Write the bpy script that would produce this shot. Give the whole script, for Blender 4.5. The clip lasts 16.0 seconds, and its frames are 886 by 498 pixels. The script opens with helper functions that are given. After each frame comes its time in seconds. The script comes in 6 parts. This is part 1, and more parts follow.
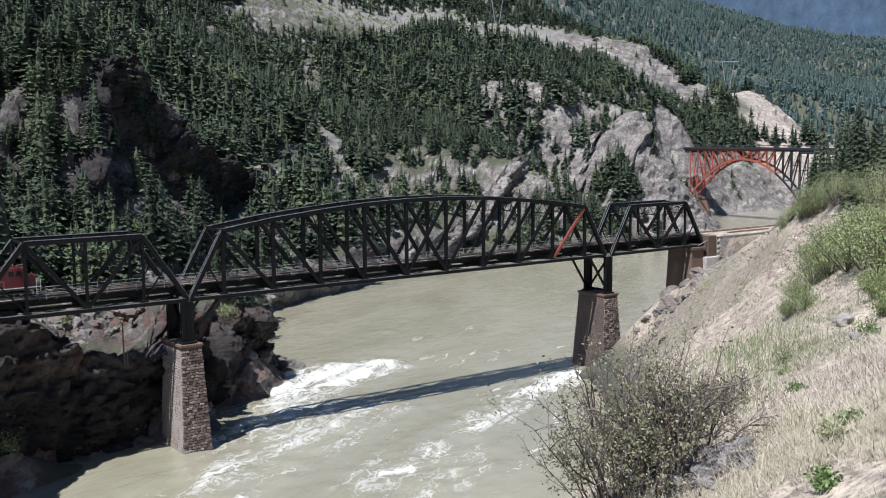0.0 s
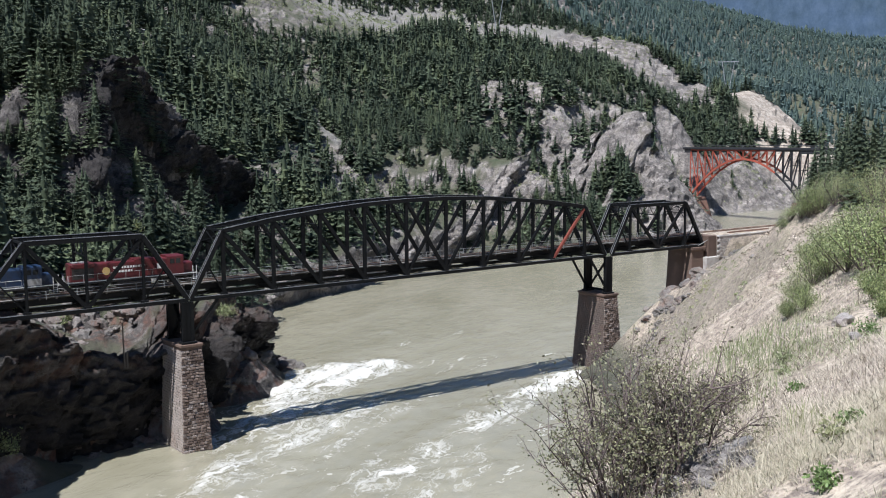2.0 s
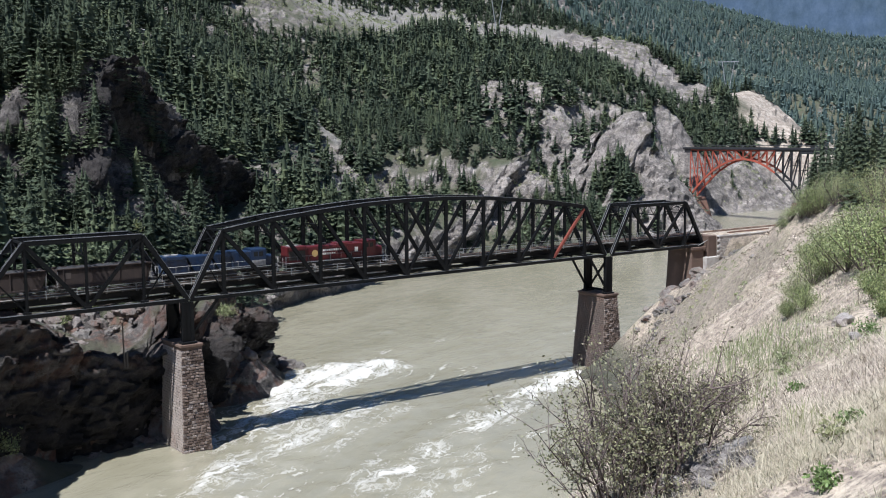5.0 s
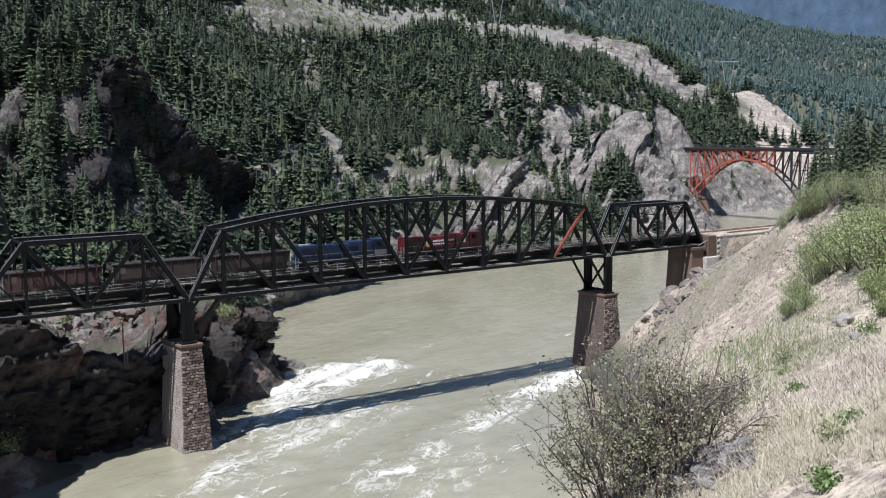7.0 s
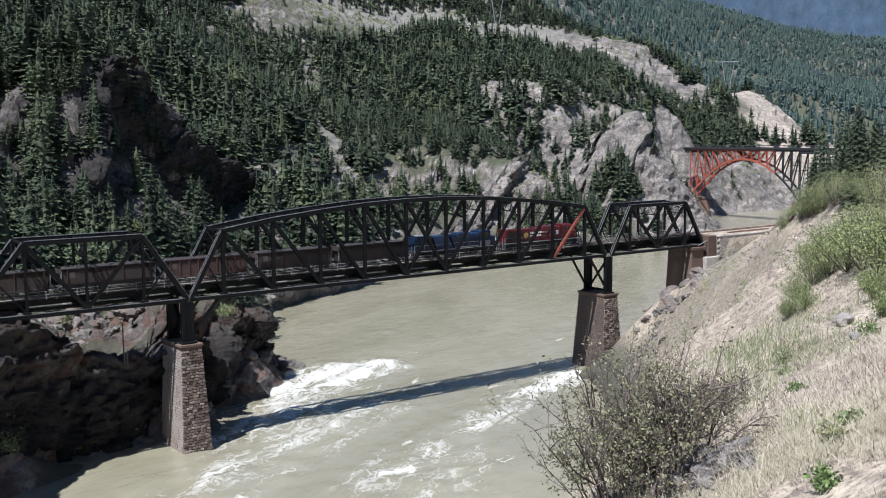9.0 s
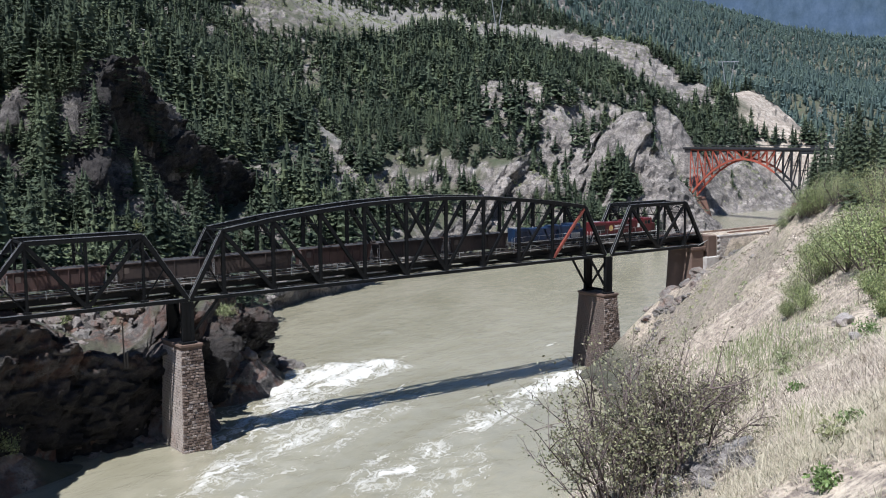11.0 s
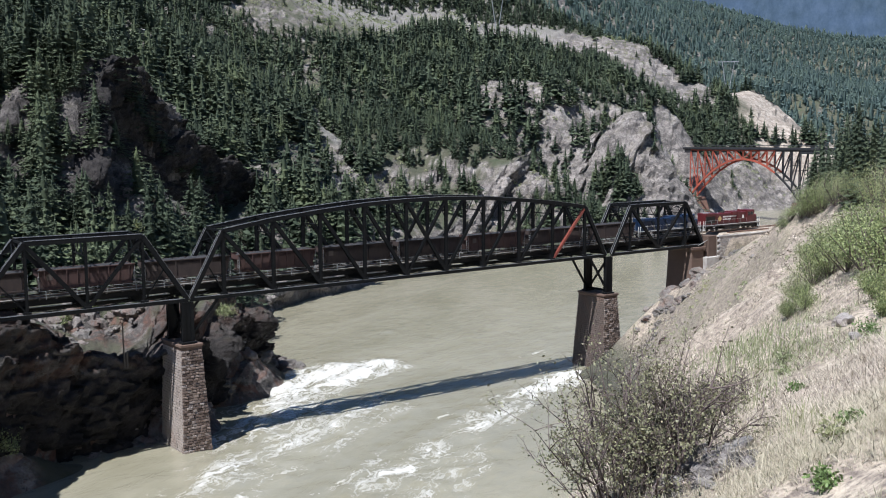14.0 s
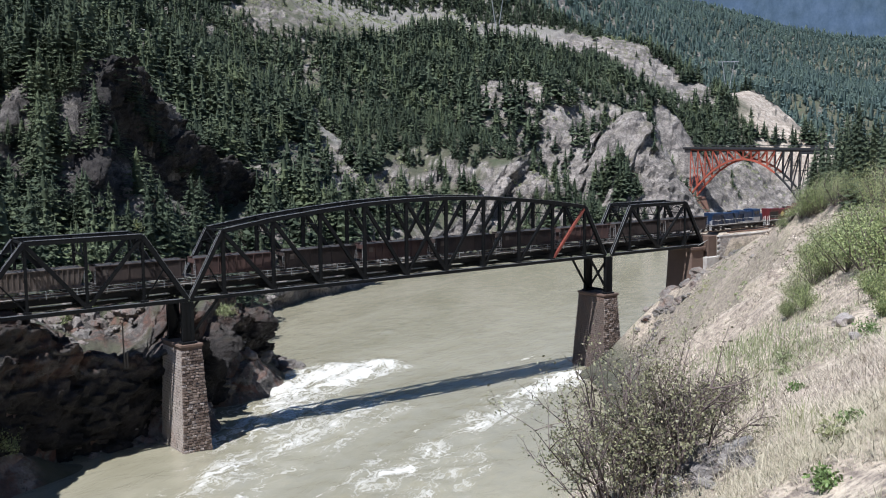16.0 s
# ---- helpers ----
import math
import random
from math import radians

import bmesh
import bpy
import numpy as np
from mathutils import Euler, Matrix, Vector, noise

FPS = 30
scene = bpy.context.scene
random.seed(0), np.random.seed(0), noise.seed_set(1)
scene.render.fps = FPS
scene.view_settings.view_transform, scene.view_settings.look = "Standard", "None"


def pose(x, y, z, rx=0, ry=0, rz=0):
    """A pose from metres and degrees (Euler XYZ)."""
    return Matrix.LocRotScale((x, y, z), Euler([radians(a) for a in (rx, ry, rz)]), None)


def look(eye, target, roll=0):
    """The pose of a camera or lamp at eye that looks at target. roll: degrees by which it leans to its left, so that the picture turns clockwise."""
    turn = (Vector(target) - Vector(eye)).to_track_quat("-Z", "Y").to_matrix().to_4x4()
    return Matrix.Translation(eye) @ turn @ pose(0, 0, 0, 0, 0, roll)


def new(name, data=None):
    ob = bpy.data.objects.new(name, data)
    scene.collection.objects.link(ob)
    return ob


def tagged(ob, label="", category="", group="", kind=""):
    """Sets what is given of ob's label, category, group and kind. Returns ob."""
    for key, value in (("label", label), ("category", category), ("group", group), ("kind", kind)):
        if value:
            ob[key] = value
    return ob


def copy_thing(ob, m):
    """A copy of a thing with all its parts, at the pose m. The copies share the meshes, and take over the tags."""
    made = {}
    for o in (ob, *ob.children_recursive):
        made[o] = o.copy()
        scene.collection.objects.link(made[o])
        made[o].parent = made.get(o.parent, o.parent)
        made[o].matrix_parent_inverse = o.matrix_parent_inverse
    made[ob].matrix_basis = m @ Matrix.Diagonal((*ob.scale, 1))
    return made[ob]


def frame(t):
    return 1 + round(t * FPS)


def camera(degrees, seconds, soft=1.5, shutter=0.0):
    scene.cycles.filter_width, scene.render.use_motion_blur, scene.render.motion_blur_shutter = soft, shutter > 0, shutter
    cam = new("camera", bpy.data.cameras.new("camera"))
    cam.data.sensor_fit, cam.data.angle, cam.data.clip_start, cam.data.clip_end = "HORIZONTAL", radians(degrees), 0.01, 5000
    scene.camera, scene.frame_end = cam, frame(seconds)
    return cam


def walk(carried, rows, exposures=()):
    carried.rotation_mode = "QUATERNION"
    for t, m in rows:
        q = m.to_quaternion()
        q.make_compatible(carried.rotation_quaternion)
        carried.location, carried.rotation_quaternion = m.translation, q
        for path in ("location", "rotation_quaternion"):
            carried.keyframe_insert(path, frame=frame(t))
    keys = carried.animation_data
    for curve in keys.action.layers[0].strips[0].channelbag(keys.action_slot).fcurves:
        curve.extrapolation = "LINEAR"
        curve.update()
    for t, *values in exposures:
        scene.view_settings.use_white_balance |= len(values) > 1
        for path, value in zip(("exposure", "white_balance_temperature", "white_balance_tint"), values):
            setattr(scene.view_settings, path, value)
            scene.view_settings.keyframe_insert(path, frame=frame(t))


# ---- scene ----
# ---------------------------------------------------------------- camera
EYE = (-60.274, -157.116, 52.020)
cam = camera(47.07, 16.0, 1.05)
VIEW = look(EYE, (-1.68, -76.879, 40.672), -0.40)
walk(cam, [(0.0, VIEW), (16.0, VIEW)], [(0.0, 0.64, 5800, 11), (16.0, 0.64, 5800, 11)])

# ---------------------------------------------------------------- light
SUN_DOWN = Vector((0.50, 0.175, -1.0)).normalized()
world = bpy.data.worlds.new("world")
scene.world = world
world.use_nodes = True
sky = world.node_tree.nodes.new("ShaderNodeTexSky")
sky.sky_type = "NISHITA"
sky.sun_disc = False
sky.sun_elevation = math.asin(-SUN_DOWN.z)
sky.sun_rotation = math.atan2(-SUN_DOWN.x, -SUN_DOWN.y)
sky.air_density, sky.dust_density, sky.ozone_density = 1.0, 0.0, 5.0
back = world.node_tree.nodes["Background"]
back.inputs["Strength"].default_value = 0.055
world.node_tree.links.new(sky.outputs["Color"], back.inputs["Color"])
lamp = bpy.data.lights.new("sun", "SUN")
lamp.energy, lamp.angle, lamp.color = 5.0, radians(0.53), (1.0, 0.945, 0.875)
sun = new("sun", lamp)
sun.matrix_world = Matrix.Translation((0, 0, 300)) @ SUN_DOWN.to_track_quat("-Z", "Y").to_matrix().to_4x4()


# ---------------------------------------------------------------- materials
def rgba(c):
    return (c[0], c[1], c[2], 1.0)


class Mat:
    """A small node-graph writer for one material."""

    def __init__(self, name, rough=0.8, metal=0.0):
        self.mat = bpy.data.materials.new(name)
        self.mat.use_nodes = True
        self.t = self.mat.node_tree
        self.bsdf = self.t.nodes["Principled BSDF"]
        self.bsdf.inputs["Roughness"].default_value = rough
        self.bsdf.inputs["Metallic"].default_value = metal
        self.co = self.t.nodes.new("ShaderNodeTexCoord").outputs["Object"]
        self.pos = self.t.nodes.new("ShaderNodeNewGeometry")

    def link(self, a, b):
        self.t.links.new(a, b)

    def scaled(self, src, s):
        n = self.t.nodes.new("ShaderNodeMapping")
        n.inputs["Scale"].default_value = s
        self.link(src, n.inputs["Vector"])
        return n.outputs["Vector"]

    def noise(self, scale, detail=4, rough=0.6, src=None, distort=0.0):
        n = self.t.nodes.new("ShaderNodeTexNoise")
        n.inputs["Scale"].default_value = scale
        n.inputs["Detail"].default_value = detail
        n.inputs["Roughness"].default_value = rough
        n.inputs["Distortion"].default_value = distort
        self.link(src if src else self.co, n.inputs["Vector"])
        return n.outputs["Fac"]

    def voronoi(self, scale, src=None, feature="F1"):
        n = self.t.nodes.new("ShaderNodeTexVoronoi")
        n.feature = feature
        n.inputs["Scale"].default_value = scale
        self.link(src if src else self.co, n.inputs["Vector"])
        return n.outputs["Distance"]

    def ramp(self, fac, stops):
        n = self.t.nodes.new("ShaderNodeValToRGB")
        e = n.color_ramp.elements
        while len(e) < len(stops):
            e.new(0.5)
        for el, (p, c) in zip(e, stops):
            el.position = p
            el.color = rgba(c) if not isinstance(c, (int, float)) else (c, c, c, 1)
        self.link(fac, n.inputs["Fac"])
        return n.outputs["Color"]

    def mix(self, fac, a, b, mode="MIX"):
        n = self.t.nodes.new("ShaderNodeMix")
        n.data_type, n.blend_type = "RGBA", mode
        for src, k in ((fac, 0), (a, 6), (b, 7)):
            if isinstance(src, (int, float)):
                n.inputs[k].default_value = src
            elif isinstance(src, tuple):
                n.inputs[k].default_value = rgba(src)
            else:
                self.link(src, n.inputs[k])
        return n.outputs[2]

    def math(self, op, a, b=0.0, clamp=False):
        n = self.t.nodes.new("ShaderNodeMath")
        n.operation, n.use_clamp = op, clamp
        for src, k in ((a, 0), (b, 1)):
            if isinstance(src, (int, float)):
                n.inputs[k].default_value = src
            else:
                self.link(src, n.inputs[k])
        return n.outputs[0]

    def attr(self, name):
        n = self.t.nodes.new("ShaderNodeAttribute")
        n.attribute_name = name
        return n.outputs["Fac"]

    def random(self):
        return self.t.nodes.new("ShaderNodeObjectInfo").outputs["Random"]

    def island(self):
        return self.pos.outputs["Random Per Island"]

    def colour(self, c):
        if isinstance(c, tuple):
            self.bsdf.inputs["Base Color"].default_value = rgba(c)
        else:
            self.link(c, self.bsdf.inputs["Base Color"])

    def bump(self, height, strength=0.4, distance=0.05):
        n = self.t.nodes.new("ShaderNodeBump")
        n.inputs["Strength"].default_value = strength
        n.inputs["Distance"].default_value = distance
        self.link(height, n.inputs["Height"])
        self.link(n.outputs["Normal"], self.bsdf.inputs["Normal"])


def steel_paint(name, a, b, rust, amount=0.62, rough=0.55):
    m = Mat(name, rough)
    base = m.mix(m.noise(0.6, 3), a, b)
    mask = m.ramp(m.noise(2.3, 6, 0.7), [(amount, 0), (amount + 0.12, 1)])
    m.colour(m.mix(mask, base, rust))
    m.bump(m.noise(9, 3), 0.15, 0.02)
    m.bsdf.inputs["Specular IOR Level"].default_value = 0.2
    return m.mat


BLACK_STEEL = steel_paint("black_bridge_steel", (0.0035, 0.004, 0.005), (0.008, 0.009, 0.010), (0.022, 0.015, 0.012), 0.62, 0.5)
RUST_STEEL = steel_paint("red_lead_painted_steel", (0.19, 0.055, 0.042), (0.25, 0.08, 0.058), (0.11, 0.05, 0.04))
# worn steel, its colour raised to paint the sunlit upper edges of the trusses
EDGE_STEEL = steel_paint("worn_lit_steel_edges", (0.13, 0.135, 0.14), (0.20, 0.205, 0.21), (0.10, 0.07, 0.05), 0.6)
ARCH_RED = steel_paint("orange_red_bridge_paint", (0.37, 0.10, 0.064), (0.32, 0.083, 0.056), (0.18, 0.065, 0.05))
ARCH_DARK = steel_paint("dark_grey_bridge_paint", (0.028, 0.03, 0.034), (0.05, 0.05, 0.052), (0.12, 0.06, 0.04))


def wood_mat(name, a, b):
    m = Mat(name, 0.85)
    g = m.noise(1.0, 4, 0.6, m.scaled(m.co, (1.2, 14, 14)))
    c = m.mix(g, a, b)
    m.colour(m.mix(m.math("MULTIPLY", m.random(), 0.4), c, (0.05, 0.045, 0.04)))
    m.bump(g, 0.4, 0.01)
    return m.mat


TIE_WOOD = wood_mat("creosoted_tie_wood", (0.06, 0.05, 0.042), (0.13, 0.11, 0.09))
PLANK_WOOD = wood_mat("grey_walkway_planks", (0.16, 0.145, 0.13), (0.27, 0.25, 0.22))
RAIL_STEEL = steel_paint("rusty_rail_steel", (0.16, 0.10, 0.075), (0.22, 0.13, 0.09), (0.10, 0.06, 0.05))
HANDRAIL = steel_paint("galvanised_handrail", (0.24, 0.24, 0.235), (0.32, 0.32, 0.31), (0.2, 0.15, 0.11), 0.6)


def stone_mat(name, stops, bump=0.5):
    m = Mat(name, 0.9)
    v = m.math("ADD", m.math("MULTIPLY", m.random(), 0.75), m.math("MULTIPLY", m.noise(1.7, 5), 0.3))
    c = m.ramp(v, stops)
    c = m.mix(m.ramp(m.noise(0.35, 4), [(0.45, 0), (0.7, 0.55)]), c, (0.16, 0.10, 0.075))
    m.colour(c)
    m.bump(m.noise(5.5, 6, 0.7), bump, 0.06)
    return m.mat


PIER_STONE = stone_mat("weathered_pier_stone", [(0.1, (0.06, 0.05, 0.044)), (0.4, (0.16, 0.125, 0.105)), (0.65, (0.27, 0.22, 0.185)), (1.0, (0.40, 0.37, 0.345))])
PIER_CORE = stone_mat("recessed_mortar", [(0.0, (0.085, 0.07, 0.06)), (1.0, (0.15, 0.13, 0.11))])
CONCRETE_BLOCK = stone_mat("pale_concrete_block", [(0.0, (0.40, 0.385, 0.36)), (1.0, (0.55, 0.53, 0.5))], 0.25)
RUST_CONCRETE = stone_mat("rust_red_stained_concrete", [(0.0, (0.16, 0.085, 0.06)), (1.0, (0.27, 0.15, 0.11))], 0.4)
BROWN_CONCRETE = stone_mat("stained_brown_concrete", [(0.0, (0.075, 0.05, 0.038)), (1.0, (0.14, 0.095, 0.072))], 0.3)


def foliage_mat(name, a, b, c, rough=0.75, island=True, stand=0.0):
    m = Mat(name, rough)
    r = m.island() if island else m.random()
    col = m.mix(r, a, b)
    col = m.mix(m.ramp(m.noise(0.05, 3, 0.6, m.pos.outputs["Position"]), [(0.45, 0), (0.68, 0.8)]), col, c)
    if stand:
        # one tree darker or greyer than the next
        col = m.mix(m.ramp(m.noise(stand, 2, 0.5, m.scaled(m.pos.outputs["Position"], (1, 1, 0.25))), [(0.40, 0.75), (0.58, 0.0)]), col, a)
    m.colour(col)
    m.bsdf.inputs["Specular IOR Level"].default_value = 0.25
    return m.mat


CONIFER = foliage_mat("fir_needles", (0.024, 0.036, 0.022), (0.094, 0.120, 0.072), (0.118, 0.142, 0.070), stand=0.11)
# lighter and bluer than the near needles: distance haze put into the colour
CONIFER_HAZED = foliage_mat("hazed_fir_needles", (0.066, 0.100, 0.094), (0.122, 0.168, 0.146), (0.140, 0.180, 0.128), stand=0.02)
BROADLEAF = foliage_mat("bright_green_leaves", (0.06, 0.09, 0.032), (0.33, 0.375, 0.165), (0.33, 0.345, 0.20), 0.55)
BUSH_LEAF = foliage_mat("olive_green_leaves", (0.07, 0.10, 0.04), (0.30, 0.335, 0.155), (0.31, 0.325, 0.18), 0.6)
SHRUB_LEAF = foliage_mat("small_dusty_leaves", (0.045, 0.055, 0.025), (0.30, 0.31, 0.18), (0.22, 0.20, 0.125), 0.45)
TWIG = foliage_mat("grey_brown_twigs", (0.045, 0.034, 0.030), (0.22, 0.18, 0.165), (0.12, 0.09, 0.085), 0.85)
BARK = foliage_mat("grey_fir_bark", (0.06, 0.045, 0.035), (0.11, 0.085, 0.07), (0.08, 0.065, 0.055), 0.9)
DRY_GRASS = foliage_mat("dry_straw_grass", (0.11, 0.088, 0.072), (0.60, 0.53, 0.44), (0.38, 0.36, 0.235), 0.8)
GREEN_GRASS = foliage_mat("fresh_green_grass", (0.15, 0.18, 0.085), (0.34, 0.36, 0.21), (0.30, 0.29, 0.15), 0.75)
WEED = foliage_mat("broad_green_weed", (0.08, 0.15, 0.04), (0.14, 0.22, 0.07), (0.16, 0.2, 0.08), 0.6)


def ground_mat():
    m = Mat("canyon_ground", 0.92)
    P = m.pos.outputs["Position"]
    rock_n = m.noise(0.11, 7, 0.68, P, 0.6)
    strata = m.noise(0.16, 5, 0.6, m.scaled(P, (0.5, 0.5, 2.2)), 1.2)
    rock = m.ramp(rock_n, [(0.32, (0.10, 0.092, 0.083)), (0.44, (0.225, 0.202, 0.183)), (0.56, (0.325, 0.292, 0.262)), (0.70, (0.43, 0.39, 0.35))])
    fleck = m.noise(1.0, 8, 0.80, P, 0.4)
    rock = m.mix(m.ramp(fleck, [(0.38, 0.85), (0.47, 0.0)]), rock, (0.030, 0.028, 0.027))
    rock = m.mix(m.ramp(fleck, [(0.53, 0.0), (0.62, 0.8)]), rock, (0.46, 0.42, 0.39))
    flat = m.t.nodes.new("ShaderNodeSeparateXYZ")
    m.link(m.pos.outputs["Normal"], flat.inputs[0])
    tuft = m.math("MULTIPLY", m.ramp(flat.outputs["Z"], [(0.45, 0), (0.75, 1)]), m.ramp(m.noise(0.16, 6, 0.72, P), [(0.48, 0), (0.60, 0.75)]))
    rock = m.mix(tuft, rock, (0.097, 0.090, 0.045))
    rock = m.mix(m.ramp(strata, [(0.5, 0), (0.68, 0.7)]), rock, (0.135, 0.115, 0.105))
    rock = m.mix(m.math("MULTIPLY", m.attr("rusty"), m.ramp(m.noise(0.22, 5, 0.7, P, 0.8), [(0.44, 0), (0.58, 0.85)])), rock, (0.25, 0.125, 0.085))
    bent = m.t.nodes.new("ShaderNodeVectorMath")
    bent.operation = "MULTIPLY_ADD"
    wob = m.t.nodes.new("ShaderNodeTexNoise")
    wob.inputs["Scale"].default_value, wob.inputs["Detail"].default_value = 0.35, 4
    m.link(P, wob.inputs["Vector"])
    m.link(wob.outputs["Color"], bent.inputs[0])
    bent.inputs[1].default_value = (4, 4, 4)
    m.link(m.scaled(P, (1, 1, 0.65)), bent.inputs[2])
    Q = bent.outputs["Vector"]
    beds = m.t.nodes.new("ShaderNodeMapping")
    beds.inputs["Rotation"].default_value = (radians(38), radians(-24), radians(20))
    beds.inputs["Scale"].default_value = (0.05, 0.09, 0.42)
    m.link(Q, beds.inputs["Vector"])
    bed = m.noise(1.0, 6, 0.7, beds.outputs["Vector"], 0.4)
    rock = m.mix(m.ramp(bed, [(0.40, 0.75), (0.50, 0.0)]), rock, (0.085, 0.078, 0.074))
    rock = m.mix(m.ramp(bed, [(0.54, 0.0), (0.66, 0.6)]), rock, (0.40, 0.37, 0.345))
    for size, depth in ((0.13, 0.4), (0.55, 0.10)):
        crack = m.ramp(m.voronoi(size, Q, "DISTANCE_TO_EDGE"), [(0.0, 1), (0.075, 0)])
        rock = m.mix(m.math("MULTIPLY", crack, depth), rock, (0.05, 0.045, 0.045))
    # the dark attribute paints shade into the rock colour
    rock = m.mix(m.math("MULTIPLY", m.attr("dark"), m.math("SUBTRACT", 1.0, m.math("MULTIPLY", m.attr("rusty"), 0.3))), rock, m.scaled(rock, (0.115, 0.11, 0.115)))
    soil = m.ramp(m.noise(0.09, 6, 0.65, P), [(0.35, (0.050, 0.058, 0.034)), (0.5, (0.092, 0.090, 0.058)), (0.65, (0.064, 0.080, 0.040))])
    talus = m.ramp(m.noise(0.5, 6, 0.75, P), [(0.3, (0.15, 0.138, 0.125)), (0.5, (0.25, 0.235, 0.215)), (0.7, (0.34, 0.32, 0.295))])
    straw = m.ramp(m.noise(1.3, 8, 0.75, P), [(0.34, (0.155, 0.125, 0.10)), (0.5, (0.41, 0.345, 0.272)), (0.66, (0.62, 0.535, 0.42))])
    straw = m.mix(m.ramp(m.noise(7.0, 6, 0.75, P), [(0.40, 0.85), (0.54, 0)]), straw, (0.13, 0.105, 0.09))
    straw = m.mix(m.ramp(m.noise(0.23, 4, 0.6, P), [(0.52, 0), (0.70, 0.5)]), straw, (0.24, 0.235, 0.125))
    sand = m.ramp(m.noise(0.06, 6, 0.7, P), [(0.3, (0.34, 0.29, 0.235)), (0.7, (0.56, 0.49, 0.41))])
    sand = m.mix(m.ramp(m.noise(0.22, 8, 0.78, P, 0.5), [(0.42, 0.8), (0.56, 0.0)]), sand, (0.17, 0.135, 0.105))
    sand = m.mix(m.ramp(m.noise(0.35, 6, 0.7, P), [(0.55, 0.0), (0.65, 0.6)]), sand, (0.68, 0.62, 0.54))
    c = m.mix(m.attr("rock"), soil, rock)
    c = m.mix(m.attr("talus"), c, talus)
    c = m.mix(m.attr("straw"), c, straw)
    c = m.mix(m.attr("sand"), c, sand)
    m.colour(c)
    coarse = m.math("MULTIPLY", m.noise(0.45, 8, 0.72, P), m.math("SUBTRACT", 1.0, m.math("MULTIPLY", m.attr("straw"), 0.93)))
    m.bump(m.math("ADD", coarse, m.math("MULTIPLY", m.noise(5.0, 5, 0.7, P), 0.025)), 1.0, 1.7)
    return m.mat


GROUND = ground_mat()


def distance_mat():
    m = Mat("glowing_hazy_mountain", 1.0)
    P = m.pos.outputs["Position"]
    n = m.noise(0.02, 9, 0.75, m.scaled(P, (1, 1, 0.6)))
    # woods and bare slopes with the far haze painted in as blue
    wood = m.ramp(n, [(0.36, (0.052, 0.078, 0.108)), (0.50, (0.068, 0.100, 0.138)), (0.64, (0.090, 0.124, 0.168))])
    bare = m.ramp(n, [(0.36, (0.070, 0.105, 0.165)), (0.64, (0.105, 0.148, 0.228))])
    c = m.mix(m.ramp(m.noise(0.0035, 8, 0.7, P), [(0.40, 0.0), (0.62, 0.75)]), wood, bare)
    # takes no light: the painted colour is emitted
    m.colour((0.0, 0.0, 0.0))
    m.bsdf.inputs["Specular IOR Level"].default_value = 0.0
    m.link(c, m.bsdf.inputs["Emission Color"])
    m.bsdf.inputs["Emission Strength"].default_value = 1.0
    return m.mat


DISTANCE = distance_mat()


def water_mat():
    m = Mat("silty_river_water", 0.12)
    P = m.pos.outputs["Position"]
    # the current runs along (-0.88, -0.47)
    rot = m.t.nodes.new("ShaderNodeMapping")
    rot.inputs["Rotation"].default_value = (0, 0, radians(-28))
    m.link(P, rot.inputs["Vector"])
    F = rot.outputs["Vector"]
    silt = m.ramp(m.noise(0.045, 5, 0.6, m.scaled(F, (0.45, 1.0, 1.0)), 1.0), [(0.35, (0.238, 0.222, 0.156)), (0.65, (0.300, 0.282, 0.208))])
    warp = m.t.nodes.new("ShaderNodeTexNoise")
    warp.inputs["Scale"].default_value, warp.inputs["Detail"].default_value = 0.16, 5
    m.link(F, warp.inputs["Vector"])
    add = m.t.nodes.new("ShaderNodeVectorMath")
    add.operation = "MULTIPLY_ADD"
    m.link(warp.outputs["Color"], add.inputs[0])
    add.inputs[1].default_value = (11, 9, 0)
    m.link(m.scaled(F, (0.38, 1.0, 1.0)), add.inputs[2])
    W = add.outputs["Vector"]
    lace = m.ramp(m.math("ABSOLUTE", m.math("SUBTRACT", m.noise(0.17, 6, 0.62, W), 0.5)), [(0.0, 1.0), (0.03, 0.45), (0.09, 0.0)])
    fine = m.ramp(m.math("ABSOLUTE", m.math("SUBTRACT", m.noise(0.75, 6, 0.65, W), 0.5)), [(0.0, 1.0), (0.03, 0.5), (0.09, 0.0)])
    clot = m.noise(0.33, 8, 0.7, W)
    churn = m.attr("churn")
    web = m.math("ADD", m.math("MULTIPLY", lace, 0.50), m.math("MULTIPLY", fine, 0.42))
    lvl = m.math("MULTIPLY", web, m.math("ADD", m.math("MULTIPLY", churn, 1.0), 0.15, True))
    lvl = m.math("ADD", lvl, m.math("MULTIPLY", clot, 0.62))
    lvl = m.math("ADD", lvl, m.math("MULTIPLY", churn, 0.33))
    foam = m.ramp(lvl, [(0.62, 0.0), (0.78, 0.25), (0.98, 0.62), (1.25, 0.95)])
    m.colour(m.mix(foam, silt, m.ramp(clot, [(0.35, (0.50, 0.49, 0.44)), (0.55, (0.64, 0.635, 0.60)), (0.72, (0.82, 0.82, 0.80))])))
    m.link(m.ramp(foam, [(0, 0.16), (1, 0.7)]), m.bsdf.inputs["Roughness"])
    m.bsdf.inputs["IOR"].default_value = 1.6
    m.bsdf.inputs["Specular IOR Level"].default_value = 0.9
    h = m.math("ADD", m.noise(0.35, 6, 0.6, m.scaled(F, (0.5, 1, 1)), 0.8), m.math("MULTIPLY", foam, 0.12))
    m.bump(h, 0.6, 0.4)
    return m.mat


WATER = water_mat()


